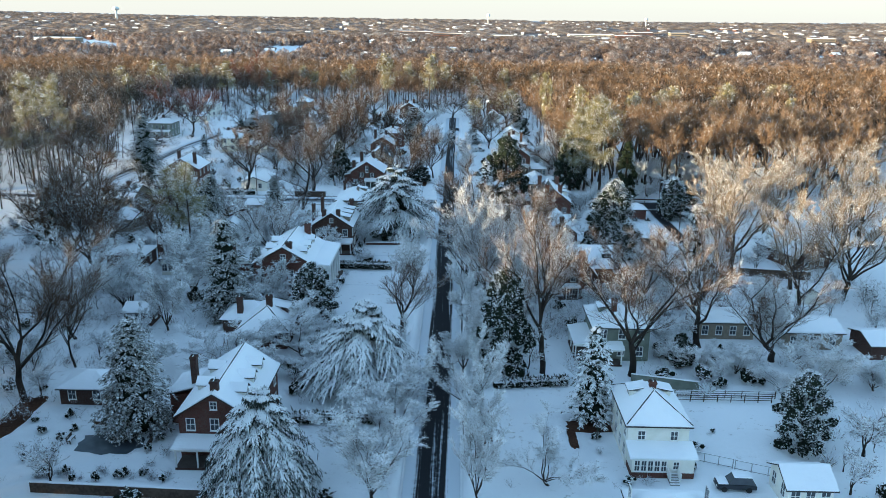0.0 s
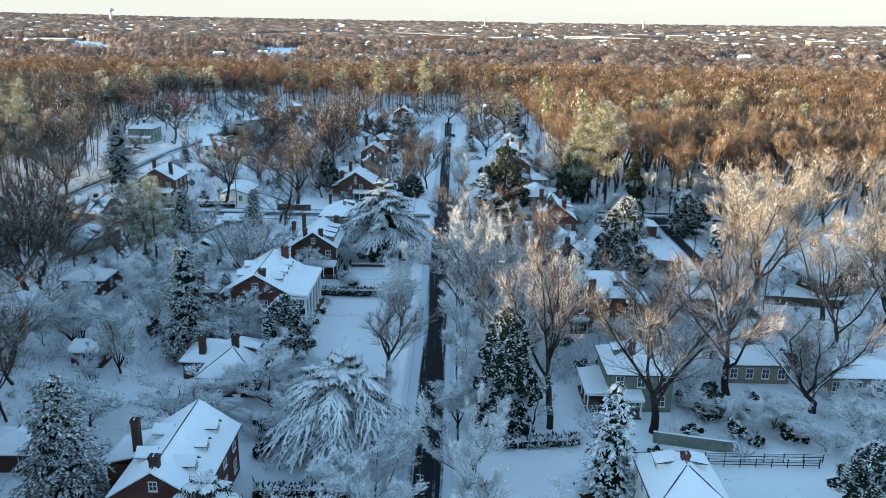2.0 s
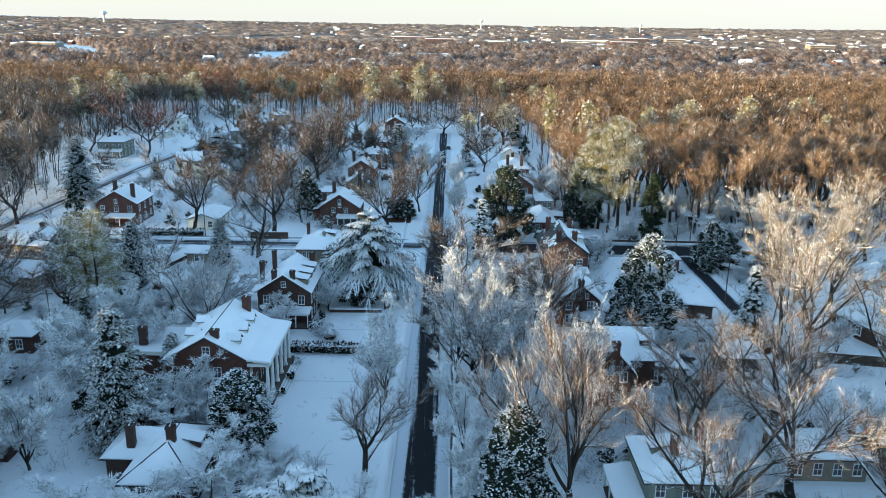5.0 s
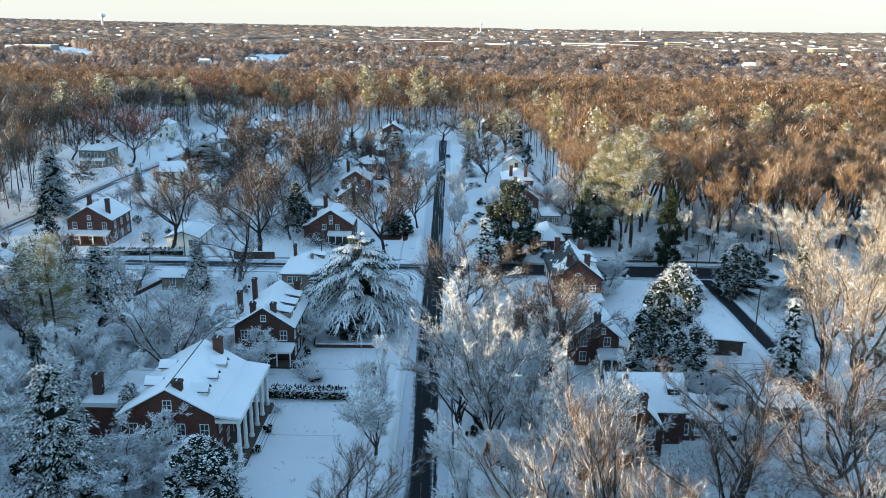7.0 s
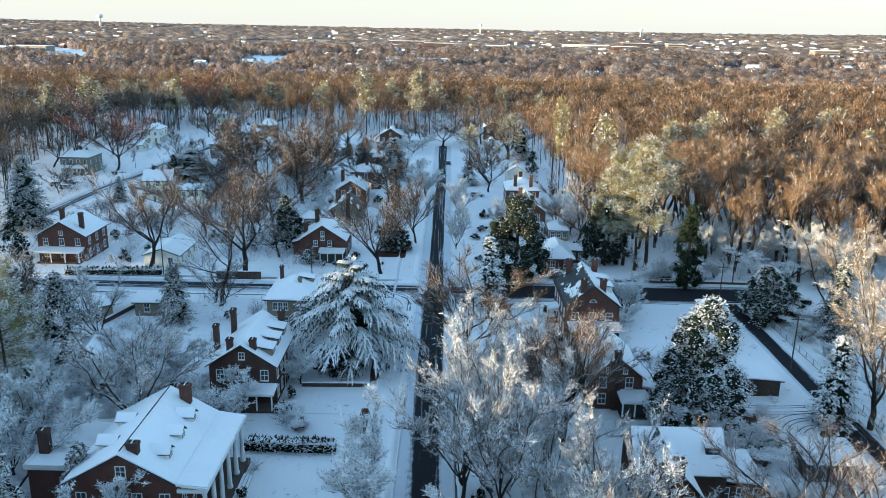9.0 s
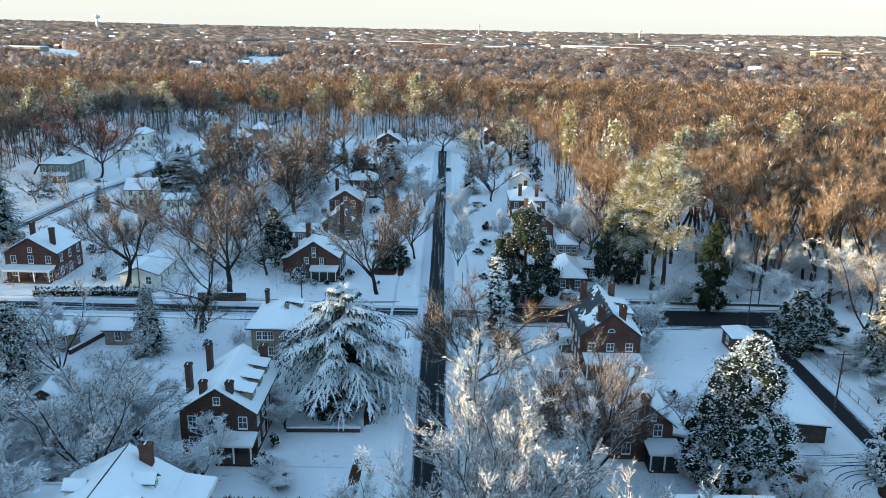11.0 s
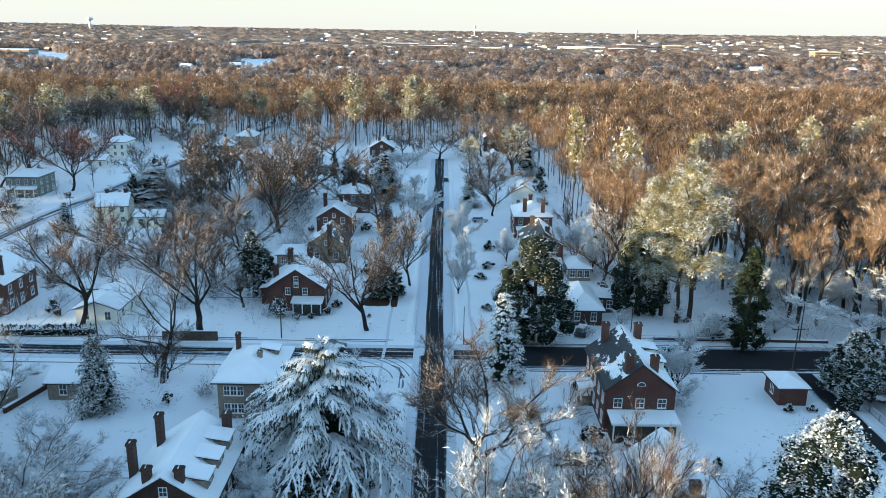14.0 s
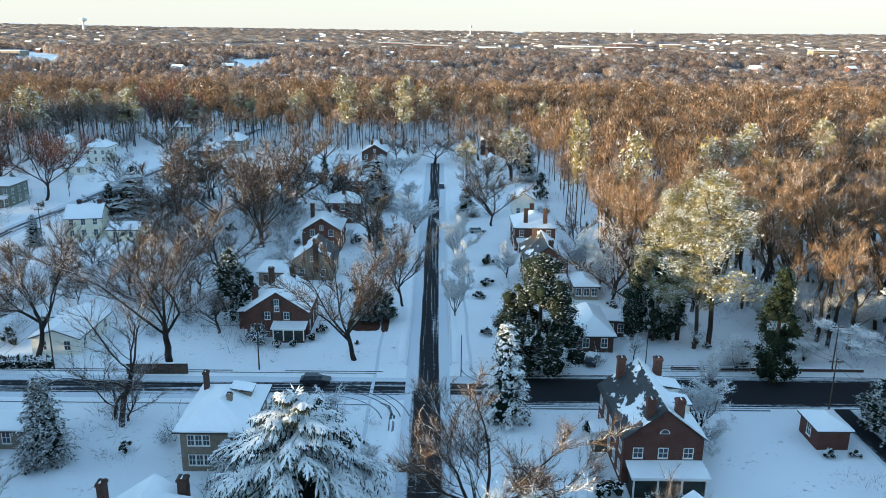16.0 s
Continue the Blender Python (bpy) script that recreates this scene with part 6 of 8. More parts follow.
tree("pine", -13.7, 453.6, 31.0, 6.2)
tree("pine", -83.5, 475.9, 19.2, 5.6)
tree("pine", -64.3, 477.5, 20.6, 4.6)
tree("frost", -7.2, 195.2, 6.2, 2.6)
tree("bare", -55.1, 107.5, 15.4, 2.6)
# more garden trees
tree("bare", -76.7, 153.7, 21.6, 10.2)
tree("pine", -129.6, 237.3, 33.4, 6.2)
tree("pine", -128.5, 252.0, 31.6, 4.7)
tree("bare", -108.0, 235.1, 21.0, 7.3)
tree("spruce", -56.3, 181.3, 15.5, 4.1)
tree("pine", -57.5, 168.2, 19.6, 4.4)
tree("spruce", -104.3, 263.2, 19.3, 5.6)
tree("frost", -41.1, 170.3, 8.3, 4.9)
tree("frost", -38.5, 174.3, 8.0, 3.7)
tree("frost", -48.4, 156.7, 12.1, 4.3)
tree("frost", -52.2, 171.9, 8.7, 4.5)
tree("frost", -48.1, 151.6, 8.8, 3.4)
tree("frost", -63.3, 207.3, 5.0, 3.7)
tree("frost", -31.3, 108.3, 6.7, 5.5)
tree("frost", -21.3, 113.1, 7.7, 5.1)
tree("frost", -46.3, 122.5, 11.8, 4.0)
tree("frost", -50.3, 120.9, 5.1, 2.0)
tree("frost", -57.0, 133.0, 6.9, 3.6)
tree("frost", -33.3, 134.0, 8.7, 4.2)
tree("frost", -43.8, 106.8, 6.3, 3.9)
tree("holly", -9.9, 250.2, 5.8, 3.8)
tree("frost", 35.2, 259.8, 17.3, 4.7)
tree("frost", 36.7, 211.0, 6.8, 3.3)
tree("frost", -44.6, 185.8, 6.5, 3.2)
tree("frost", -43.8, 176.3, 8.1, 4.5)
tree("frost", -47.8, 172.6, 5.1, 2.2)
tree("frost", -19.1, 177.1, 6.0, 2.8)
tree("holly", -13.3, 181.2, 4.3, 2.8)
tree("frost", 56.1, 127.9, 9.9, 3.4)
tree("frost", 53.0, 115.7, 11.2, 2.7)
tree("frost", 37.6, 114.0, 5.2, 3.5)
tree("holly", 37.8, 112.9, 5.2, 2.1)
tree("frost", 9.0, 113.0, 6.6, 3.6)
tree("frost", 3.7, 108.5, 7.7, 3.1)
tree("frost", 4.6, 147.3, 17.8, 4.4)
tree("frost", 5.8, 167.1, 14.0, 6.1)
tree("frost", 7.8, 161.7, 13.4, 4.0)
tree("frost", 14.6, 156.5, 13.6, 3.8)
tree("frost", 4.7, 151.2, 14.4, 3.2)
tree("frost", 9.9, 150.3, 8.0, 3.6)
tree("frost", 41.7, 160.2, 4.8, 3.9)
tree("frost", 68.2, 201.8, 4.8, 4.5)
tree("frost", 41.5, 221.6, 6.0, 1.8)
tree("bare", 18.6, 165.1, 16.1, 4.5)
tree("tan", 60.2, 166.8, 23.3, 6.0)
tree("far_bare", -40.7, 298.3, 19.9, 6.9)
tree("far_bare", -38.4, 331.4, 21.8, 10.5)
tree("far_bare", -66.9, 346.7, 14.9, 7.6)
tree("far_bare", 16.3, 336.3, 12.6, 5.8)
tree("holly", -34.8, 255.4, 7.6, 2.8)
tree("far_bare", -96.7, 401.3, 17.8, 9.3)
tree("pine", -157.6, 424.2, 27.0, 7.2)
tree("pine", -130.0, 454.6, 25.6, 6.2)
tree("pine", -157.7, 481.8, 22.0, 6.0)
tree("oak", -119.2, 466.1, 26.4, 9.8)
tree("frost", -4.5, 311.2, 9.8, 5.2)
tree("frost", -12.4, 397.4, 7.8, 5.5)
tree("frost", -29.7, 382.8, 6.4, 6.4)
tree("frost", 28.2, 498.2, 13.0, 8.7)
tree("frost", -30.0, 278.9, 4.3, 4.2)

# ---- open lawns and streets that stay clear ----
TAKEN += [(-5.5, -40, 5.5, 430), (-140, 215, 72, 229), (55, 148, 61.5, 217), (-21, 137, -8, 158), (7, 79, 21.5, 103), (30, 84, 47, 100), (-46, 98, -33, 118),
          (32, 192, 49, 216), (8, 188, 22.5, 216), (-20, 228, -5, 262), (-50, 185, -30, 198), (-20, 160, -8, 177), (-41, 108, -33, 121), (-45, 80, -31, 90),
          (-58, 226, -31, 240), (5, 228, 15, 330), (-112, 225, -97, 430), (-92, 284, -68, 302), (-92, 360, -76, 376), (-30, 284, -20, 296), (-31, 308, -18, 322), (-140, 320, -118, 338), (-134, 396, -122, 411), (46, 165, 56, 176), (31, 76, 46, 84), (-20, 78, -8, 90), (-82, 225, -63, 234)]
scatter = random.Random(17)


def free(x, y, r=0.0):
    return all(not (a - r < x < c + r and b - r < y < d + r) for a, b, c, d in TAKEN)


# ---- woods ----


def blades_of_trees(rng, x, y, z, h, r, twigs, width, reach, low=0.42):
    """Many simple leafless trees at once: stems, limbs and fine blades for the crowns."""
    n = len(x)
    foot = np.stack([x, y, z - 0.3], 1)
    lean = rng.normal(size=(n, 2)) * 0.035
    stem = np.stack([lean[:, 0] * h, lean[:, 1] * h, h * 0.85], 1)
    out = [spikes(foot, stem, 0.009 * h + 0.02)]
    for _ in range(6):
        a, f = rng.uniform(0, 2 * np.pi, n), rng.uniform(0.35, 0.75, n)
        ln = (1 - f) * h * rng.uniform(0.6, 1.0, n)
        out.append(spikes(foot + stem * f[:, None], np.stack([np.cos(a) * r * 0.6, np.sin(a) * r * 0.6, ln], 1), 0.006 * h))
    solid = np.concatenate(out)
    k = twigs
    a, f = rng.uniform(0, 2 * np.pi, (n, k)), rng.random((n, k)) ** 0.75
    q = rng.random((n, k)) ** 0.5
    prof = np.sqrt(np.maximum(0.0, 1 - (1.9 * f - 0.9) ** 2)) * q
    px = x[:, None] + lean[:, :1] * h[:, None] * f + np.cos(a) * prof * r[:, None]
    py = y[:, None] + lean[:, 1:] * h[:, None] * f + np.sin(a) * prof * r[:, None]
    pz = z[:, None] + h[:, None] * (low + (0.94 - low) * f)
    w = np.stack([np.cos(a) * 0.75 * q, np.sin(a) * 0.75 * q, 0.35 + 0.75 * f], 2) + rng.normal(size=(n, k, 3)) * 0.3
    w *= (reach * rng.uniform(0.5, 1.3, (n, k)))[..., None]
    at = np.stack([px, py, pz], 2).reshape(-1, 3)
    return solid, slivers(at, w.reshape(-1, 3), np.full(n * k, width), rng)


def woods(name, label, rng, x, y, h, r, twigs, width, reach, material, shell=None, low=0.42):
    """Stems, limbs and many fine blades for the crowns; a veil of finest twigs round each crown where one is given."""
    solid, fine = blades_of_trees(rng, x, y, 0 * x, h, r, twigs, width, reach, low)
    flat = np.concatenate([fine, solid]).reshape(-1, 3)
    n = len(flat)
    verts, tris = flat, np.arange(n).reshape(-1, 3)
    index = np.r_[np.zeros(len(fine), np.int32), np.ones(len(solid), np.int32)]
    if shell:
        c = np.stack([x, y, h * (0.55 + 0.45 * low)], 1)
        v1, t1 = lumps(rng, c, np.stack([r * 0.9, r * 0.9, h * (0.96 - low) * 0.42], 1), 1)
        verts, tris, index = np.concatenate([flat, v1]), np.concatenate([tris, t1 + n]), np.r_[index, np.full(len(t1), 2, np.int32)]
    me = indexed_mesh(name, verts, tris, material)
    for m in (M_BARK, shell) if shell else (M_BARK,):
        me.materials.append(m)
    me.polygons.foreach_set("material_index", index)
    return tagged(new(name, me), label, "woods", kind="stuff")


def grid_points(rng, x0, y0, x1, y1, step, keep):
    gx, gy = np.meshgrid(np.arange(x0, x1, step), np.arange(y0, y1, step))
    p = np.stack([gx.ravel(), gy.ravel()], 1) + rng.uniform(-0.45, 0.45, (gx.size, 2)) * step
    return p[[bool(keep(px, py)) for px, py in p]]


def in_wood(x, y):
    """Woodland beyond the gardens: the large wood on one side, the band beyond the end of the street, the far gardens' rear."""
    if x > 36 + max(0, 250 - y) * 0.9 and y > 231 and not (x < 62 and y < 250):
        return True
    if y > 455 and free(x, y, 3):
        return True
    if x < -112 and 150 < y < 300 or x < -150 and y >= 300:
        return free(x, y, 4)
    return False


grng = np.random.default_rng(7)
near = grid_points(grng, 36, 231, 135, 300, 6.0, in_wood)


for wx, wy in near:
    hh = scatter.uniform(0.85, 1.2)
    t = thing("woodland_tree", wx, wy, "slender leafless woodland tree with tan-brown twigs", "tree", "trees of the wood", rz=scatter.uniform(0, 360), size=(hh, hh, hh * scatter.uniform(0.92, 1.1)))
    a, b, _, _ = scatter.choice(LIB["wood"])
    attach("trunk", a, t)
    attach("crown", b, t)


def dusk_side(x, y):
    return x < -112 and y < 470


far = grid_points(grng, -330, 150, 420, 640, 7.4, lambda x, y: in_wood(x, y) and not dusk_side(x, y) and not (36 < x < 135 and y < 300) and abs(x) < 0.64 * y + 40)
fh = grng.uniform(12.5, 22.5, len(far))
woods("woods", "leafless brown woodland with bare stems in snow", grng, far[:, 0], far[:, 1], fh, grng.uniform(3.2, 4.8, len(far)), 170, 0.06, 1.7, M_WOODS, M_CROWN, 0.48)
dusk = grid_points(grng, -330, 150, -100, 470, 6.8, lambda x, y: in_wood(x, y) and dusk_side(x, y) and abs(x) < 0.66 * y + 60)
# Shaded side of the woods: the duller copies of twigs and crowns.
woods("woods", "leafless wood behind the gardens, shade put into its twig colours", grng, dusk[:, 0], dusk[:, 1], grng.uniform(17, 24, len(dusk)), grng.uniform(3.2, 4.6, len(dusk)), 130, 0.055, 1.8, M_WOODS_SHADED, M_CROWN_SHADED, 0.34)

under = grid_points(grng, 36, 231, 330, 470, 4.4, lambda x, y: in_wood(x, y) and abs(x) < 0.64 * y + 40)
n, k = len(under), 15
a = grng.uniform(0, 2 * np.pi, (n, k))
at = np.stack([under[:, :1] + np.cos(a) * 1.2 * grng.random((n, k)), under[:, 1:] + np.sin(a) * 1.2 * grng.random((n, k)), grng.uniform(0, 1.5, (n, k))], 2).reshape(-1, 3)
way = np.stack([np.cos(a) * 0.9, np.sin(a) * 0.9, grng.uniform(0.8, 2.6, (n, k))], 2).reshape(-1, 3)
tagged(new("brushwood", tri_mesh("brushwood", slivers(at, way, grng.uniform(0.012, 0.035, n * k), grng), M_FROST)), "frosted brushwood on the floor of the wood", "brushwood", kind="stuff")

# tall wood on the sunset side, added out of view to shade the gardens
belt = grid_points(grng, -270, -110, -2, 222, 6.5, lambda x, y: x < -(0.57 * max(y, 0) + 10 + max(0, -y) * 0.3) and x > -(0.57 * max(y, 0) + 125) and y < 215 + 0.25 * (x + 170) and not in_wood(x, y))
bh = grng.uniform(20.5, 27, len(belt))
woods("woods", "tall dense wood added out of view beside the gardens", grng, belt[:, 0], belt[:, 1], bh, grng.uniform(3.6, 5.0, len(belt)), 12, 0.4, 3.2, M_WOODS_SHADED, M_CROWN_SHADED, 0.02)

# evergreens within the woods
for wx, wy, hh, rr in ((62, 300, 21, 4), (75, 330, 23, 5), (92, 350, 22, 5), (104, 372, 22, 6), (118, 352, 21, 5), (130, 380, 23, 6), (86, 312, 20, 4), (140, 330, 21, 5),
                       (-60, 470, 24, 5), (-92, 482, 22, 5), (-28, 488, 25, 6), (-5, 492, 24, 5), (30, 480, 22, 5), (12, 476, 18, 4), (-110, 470, 21, 5), (-140, 468, 22, 6),
                       (-165, 480, 22, 6), (-185, 440, 23, 6), (-162, 390, 22, 6), (-170, 330, 23, 6), (-158, 300, 21, 6), (48, 470, 20, 4), (160, 400, 21, 6), (175, 420, 20, 6)):
    tree("far_pine", wx, wy, hh, rr)

# ---- scattered planting in the gardens ----
made, loose = 0, []
while made < 330:
    sx, sy = scatter.uniform(-115, 90), scatter.uniform(72, 340)
    if abs(sx) > 0.6 * sy + 12 or not free(sx, sy, 0.3) or in_wood(sx, sy):
        continue
    s, twiggy = scatter.uniform(0.8, 2.2), scatter.random() < 0.5
    if abs(sx) < 60 and sy < 235 and made < 300:
        shrub(sx, sy, s * scatter.uniform(0.9, 1.3), s, twiggy)
    else:
        loose.append((scatter.choice(TWIGGY if twiggy else SHRUBS), pose(sx, sy, 0, 0, 0, scatter.uniform(0, 360)) @ Matrix.Diagonal((s, s, s * scatter.uniform(0.9, 1.3), 1))))
    made += 1
weeds = []
while len(weeds) < 420:
    sx, sy = scatter.uniform(-95, 85), scatter.uniform(72, 300)
    if abs(sx) < 0.6 * sy + 12 and free(sx, sy, 0.2) and not in_wood(sx, sy):
        s = scatter.uniform(0.35, 1.0)
        weeds.append((scatter.choice(WEEDS), pose(sx, sy, 0, 0, 0, scatter.uniform(0, 360)) @ Matrix.Diagonal((s, s, s * scatter.uniform(0.6, 1.1), 1))))
merged("dry_weeds", weeds, "frosted stalks and low brush standing out of the snow", "weeds")
merged("undergrowth", loose, "snowy and frosted shrubs of the farther gardens", "shrubs")


def thicket(count, x0, x1, y0, y1, big, twig, label, wooded=False, stems=60, wide=0.022, snow=0):
    """Low brush too dense to count: sprays of thin stems, with tufts of snow on them where there are any."""
    cl = []
    while len(cl) < count:
        sx, sy = scatter.uniform(x0, x1), scatter.uniform(y0, y1)
        if abs(sx) < 0.6 * sy + 12 and free(sx, sy, 0.8) and in_wood(sx, sy) == wooded:
            for _ in range(scatter.choice((2, 3, 4))):
                cl.append((sx + scatter.gauss(0, big * 0.6), sy + scatter.gauss(0, big * 0.6), scatter.uniform(0.5, 1.0) * big))
    cl = np.array(cl)
    n, k = len(cl), stems
    a, q, f = grng.uniform(0, 2 * np.pi, (n, k)), grng.random((n, k)) ** 0.6, grng.random((n, k)) ** 0.8
    r = cl[:, 2:]
    at = np.stack([cl[:, :1] + np.cos(a) * q * r * (0.25 + 0.6 * f), cl[:, 1:2] + np.sin(a) * q * r * (0.25 + 0.6 * f), r * 1.4 * f * (1.1 - 0.5 * q)], 2)
    way = np.stack([np.cos(a) * (0.25 + 0.5 * q), np.sin(a) * (0.25 + 0.5 * q), grng.uniform(0.2, 1.1, (n, k))], 2) + grng.normal(size=(n, k, 3)) * 0.25
    way *= (0.6 * r * grng.uniform(0.5, 1.2, (n, k)))[..., None]
    at, way = at.reshape(-1, 3), way.reshape(-1, 3)
    fl = slivers(at, way, grng.uniform(0.5, 1.4, n * k) * wide, grng).reshape(-1, 3)
    verts, tris, index = fl, np.arange(len(fl)).reshape(-1, 3), np.zeros(len(fl) // 3, np.int32)
    if snow:
        pick = grng.integers(0, n * k, n * snow)
        lv, lt = leaf_arrays(at[pick] + way[pick] * grng.uniform(0.4, 1.0, (len(pick), 1)), grng.normal(size=(len(pick), 3)) * (0.2, 0.2, 0.08), grng.uniform(0.06, 0.14, len(pick)), grng.uniform(0, 0.06, len(pick)))
        verts, tris, index = np.concatenate([fl, lv]), np.concatenate([tris, lt + len(fl)]), np.r_[index, np.ones(len(lt), np.int32)]
    me = indexed_mesh("thicket", verts, tris, twig)
    me.materials.append(M_RIME)
    me.polygons.foreach_set("material_index", index)
    tagged(new("thicket", me), label, "shrubs", kind="stuff")


thicket(750, -150, 60, 90, 450, 1.8, M_FROST, "frosted thickets and brush between the gardens", snow=12)
thicket(230, -115, -34, 232, 345, 2.4, M_TWIG, "dark brown leafless brush between the gardens")
thicket(420, -118, -16, 168, 340, 2.9, M_FROST, "tall frosted shrubs along the garden boundaries", stems=80, wide=0.026, snow=10)
thicket(150, -118, -34, 165, 240, 2.0, M_TWIG, "dark leafless shrubs along the garden boundaries", stems=80)
thicket(160, -74, -42, 92, 138, 2.0, M_FROST, "frosted brush behind the gardens", snow=16)
thicket(60, -74, -46, 100, 138, 1.7, M_TWIG, "dark brush behind the gardens")
thicket(130, 20, 62, 120, 152, 2.2, M_FROST, "frosted brush round the slate-roofed house", stems=90, snow=16)
thicket(150, 44, 95, 98, 160, 1.6, M_FROST, "frosted brush in the back gardens", snow=16)
thicket(200, -150, 20, 300, 455, 3.2, M_TWIG, "brown leafless brush of the farther gardens", wide=0.04)
thicket(800, 36, 130, 231, 300, 2.4, M_FROST, "frosted brush on the floor of the wood", True, 40, 0.028, 6)
thicket(140, 36, 170, 240, 330, 2.6, M_TWIG, "dark brush on the floor of the wood", True)
thicket(260, -330, 250, 455, 560, 3.6, M_TWIG, "dark brush at the foot of the woods", True, 30, 0.06)
thicket(760, -330, 120, 446, 520, 3.8, M_FROST, "frosted brush at the foot of the woods", True, 40, 0.07)
thicket(260, -330, -112, 160, 455, 3.0, M_FROST, "frosted brush in the wood behind the gardens", True, 40, 0.05)
made = 0
while made < 160:
    sx, sy = scatter.uniform(-120, 95), scatter.uniform(76, 400)
    if abs(sx) > 0.6 * sy + 12 or not free(sx, sy, 1.2) or in_wood(sx, sy):
        continue
    hh = scatter.uniform(3.0, 7.5)
    tree("sapling", sx, sy, hh, hh * scatter.uniform(0.4, 0.6))
    made += 1
made = 0
while made < 62:
    sx, sy = scatter.uniform(-145, 40), scatter.uniform(150, 455)
    if abs(sx) > 0.6 * sy + 12 or not free(sx, sy, 2.2) or in_wood(sx, sy) or (abs(sx) < 34 and sy < 255) or (sx > -36 and sy < 230):
        continue
    hh = scatter.uniform(9, 19)
    kind = scatter.choices(("far_bare", "holly_far", "spruce_far"), (0.74, 0.13, 0.13))[0]
    if kind == "far_bare":
        tree("far_bare" if sy > 190 else "pale", sx, sy, hh, hh * scatter.uniform(0.3, 0.42))
    else:
        hh *= 0.7
        tree("far_spruce" if kind == "spruce_far" else "far_holly", sx, sy, hh, hh * scatter.uniform(0.24, 0.34))
    made += 1
# smaller rimed and leafless trees between the back gardens
made = 0
while made < 52:
    sx, sy = scatter.uniform(-118, -36), scatter.uniform(168, 330)
    if abs(sx) > 0.6 * sy + 12 or not free(sx, sy, 1.8) or in_wood(sx, sy):
        continue
    hh = scatter.uniform(4.5, 9.5)
    kind = scatter.choices(("rimed", "far_bare", "pale", "far_spruce"), (0.5, 0.14, 0.26, 0.1))[0]
    tree(kind, sx, sy, hh, hh * (0.26 if kind == "far_spruce" else scatter.uniform(0.38, 0.5)))
    made += 1

# distant houses and larger buildings
DIST = random.Random(41)
FAR_WALLS = [M_WHITE, M_BRICK, M_STUCCO, M_BRICK]


def far_house_meshes(w, d, e, r, material):
    v, f = [], []
    box(v, f, -w / 2, -d / 2, -0.5, w / 2, d / 2, e)
    wall = bpy.data.meshes.new("wall")
    wall.from_pydata(v, [], f)
    wall.materials.append(material)
    rv, rf = roof_faces(-w / 2 - 0.5, -d / 2 - 0.5, w / 2 + 0.5, d / 2 + 0.5, e, r, "gable_x")
    rv2 = rv + [(a, b, c + 0.4) for a, b, c in rv]
    rf2 = [q for q in rf] + [tuple(i + 6 for i in q) for q in rf] + [(0, 1, 7, 6), (2, 3, 9, 8), (0, 6, 10, 4), (4, 10, 9, 3), (1, 5, 11, 7), (5, 2, 8, 11)]
    top = bpy.data.meshes.new("roof")
    top.from_pydata(rv2, [], rf2)
    top.materials.append(M_SNOW)
    return wall, top


FAR_HOUSES = [far_house_meshes(11, 9, 5.5, 8.5, m) for m in FAR_WALLS] + [far_house_meshes(15, 10, 5, 8, M_BRICK), far_house_meshes(14, 11, 6, 9.5, M_WHITE)]
HOMES = [(-61, 1121), (-22, 1839), (-20, 1131)]
made = 0
while made < 205:
    y = 500 + 2600 * DIST.random() ** 0.8
    x = DIST.uniform(-1, 1) * (0.58 * y)
    if made % 3 == 0:
        x, y = DIST.uniform(-300, 1100), DIST.uniform(1500, 2900)
    if (y < 640 and (abs(x) < 60 or x > 60)) or (y < 700 and -200 < x < 320):
        continue
    t = thing("distant_house", x, y, "distant house with a snow-covered roof among bare trees", "house", "distant houses", z=ground_height(x, y), rz=DIST.choice((0, 90)) + DIST.uniform(-25, 25), size=(1 + y / 9000, 1, 1))
    wall, top = DIST.choice(FAR_HOUSES)
    attach("wall", wall, t)
    attach("roof", top, t)
    HOMES.append((x, y))
    made += 1


# ---- far country ----
frng = np.random.default_rng(23)


# the farther town, joined
tv, tf, ti = [], [], []
for _ in range(210):
    y = DIST.uniform(1350, 3900)
    x = DIST.uniform(-0.58, 0.58) * y if DIST.random() < 0.5 else DIST.uniform(-350, 1300)
    w, d, e = DIST.uniform(7, 15), DIST.uniform(8, 13), DIST.uniform(4.5, 8)
    top = e + (0.5 if w > 13.5 else 3.0)
    z, n = ground_height(x, y), len(tv)
    tv += [(x + a * w / 2, y + b * d / 2, z + c) for c in (-0.5, e) for a, b in ((-1, -1), (1, -1), (1, 1), (-1, 1))] + [(x - w / 2, y, z + top), (x + w / 2, y, z + top)]
    tf += [tuple(n + k for k in q) for q in ((0, 1, 5, 4), (1, 2, 6, 9, 5), (2, 3, 7, 6), (3, 0, 4, 8, 7), (4, 5, 9, 8), (6, 7, 8, 9))]
    m = DIST.choice((1, 2, 2, 3, 3))
    ti += [m, m, m, m, 0, 0]
    HOMES.append((x, y))
tagged(put("distant_town", tv, tf, [M_SNOW, M_WHITE, M_BRICK, M_STUCCO], None, ti), "snowy roofs of the distant town", "houses", kind="stuff")

HOME = np.array(HOMES)


def open_ground(x, y):
    """True just before and beside a distant house."""
    d = HOME - (x, y)
    return bool(np.any((np.abs(d[:, 0]) < 9) & (d[:, 1] > -6) & (d[:, 1] < 19)))


def patchy(x, y):
    return noise.noise(Vector((x * 0.006, y * 0.004, 2.0))) + 0.5 * noise.noise(Vector((x * 0.02, y * 0.014, 5.0)))


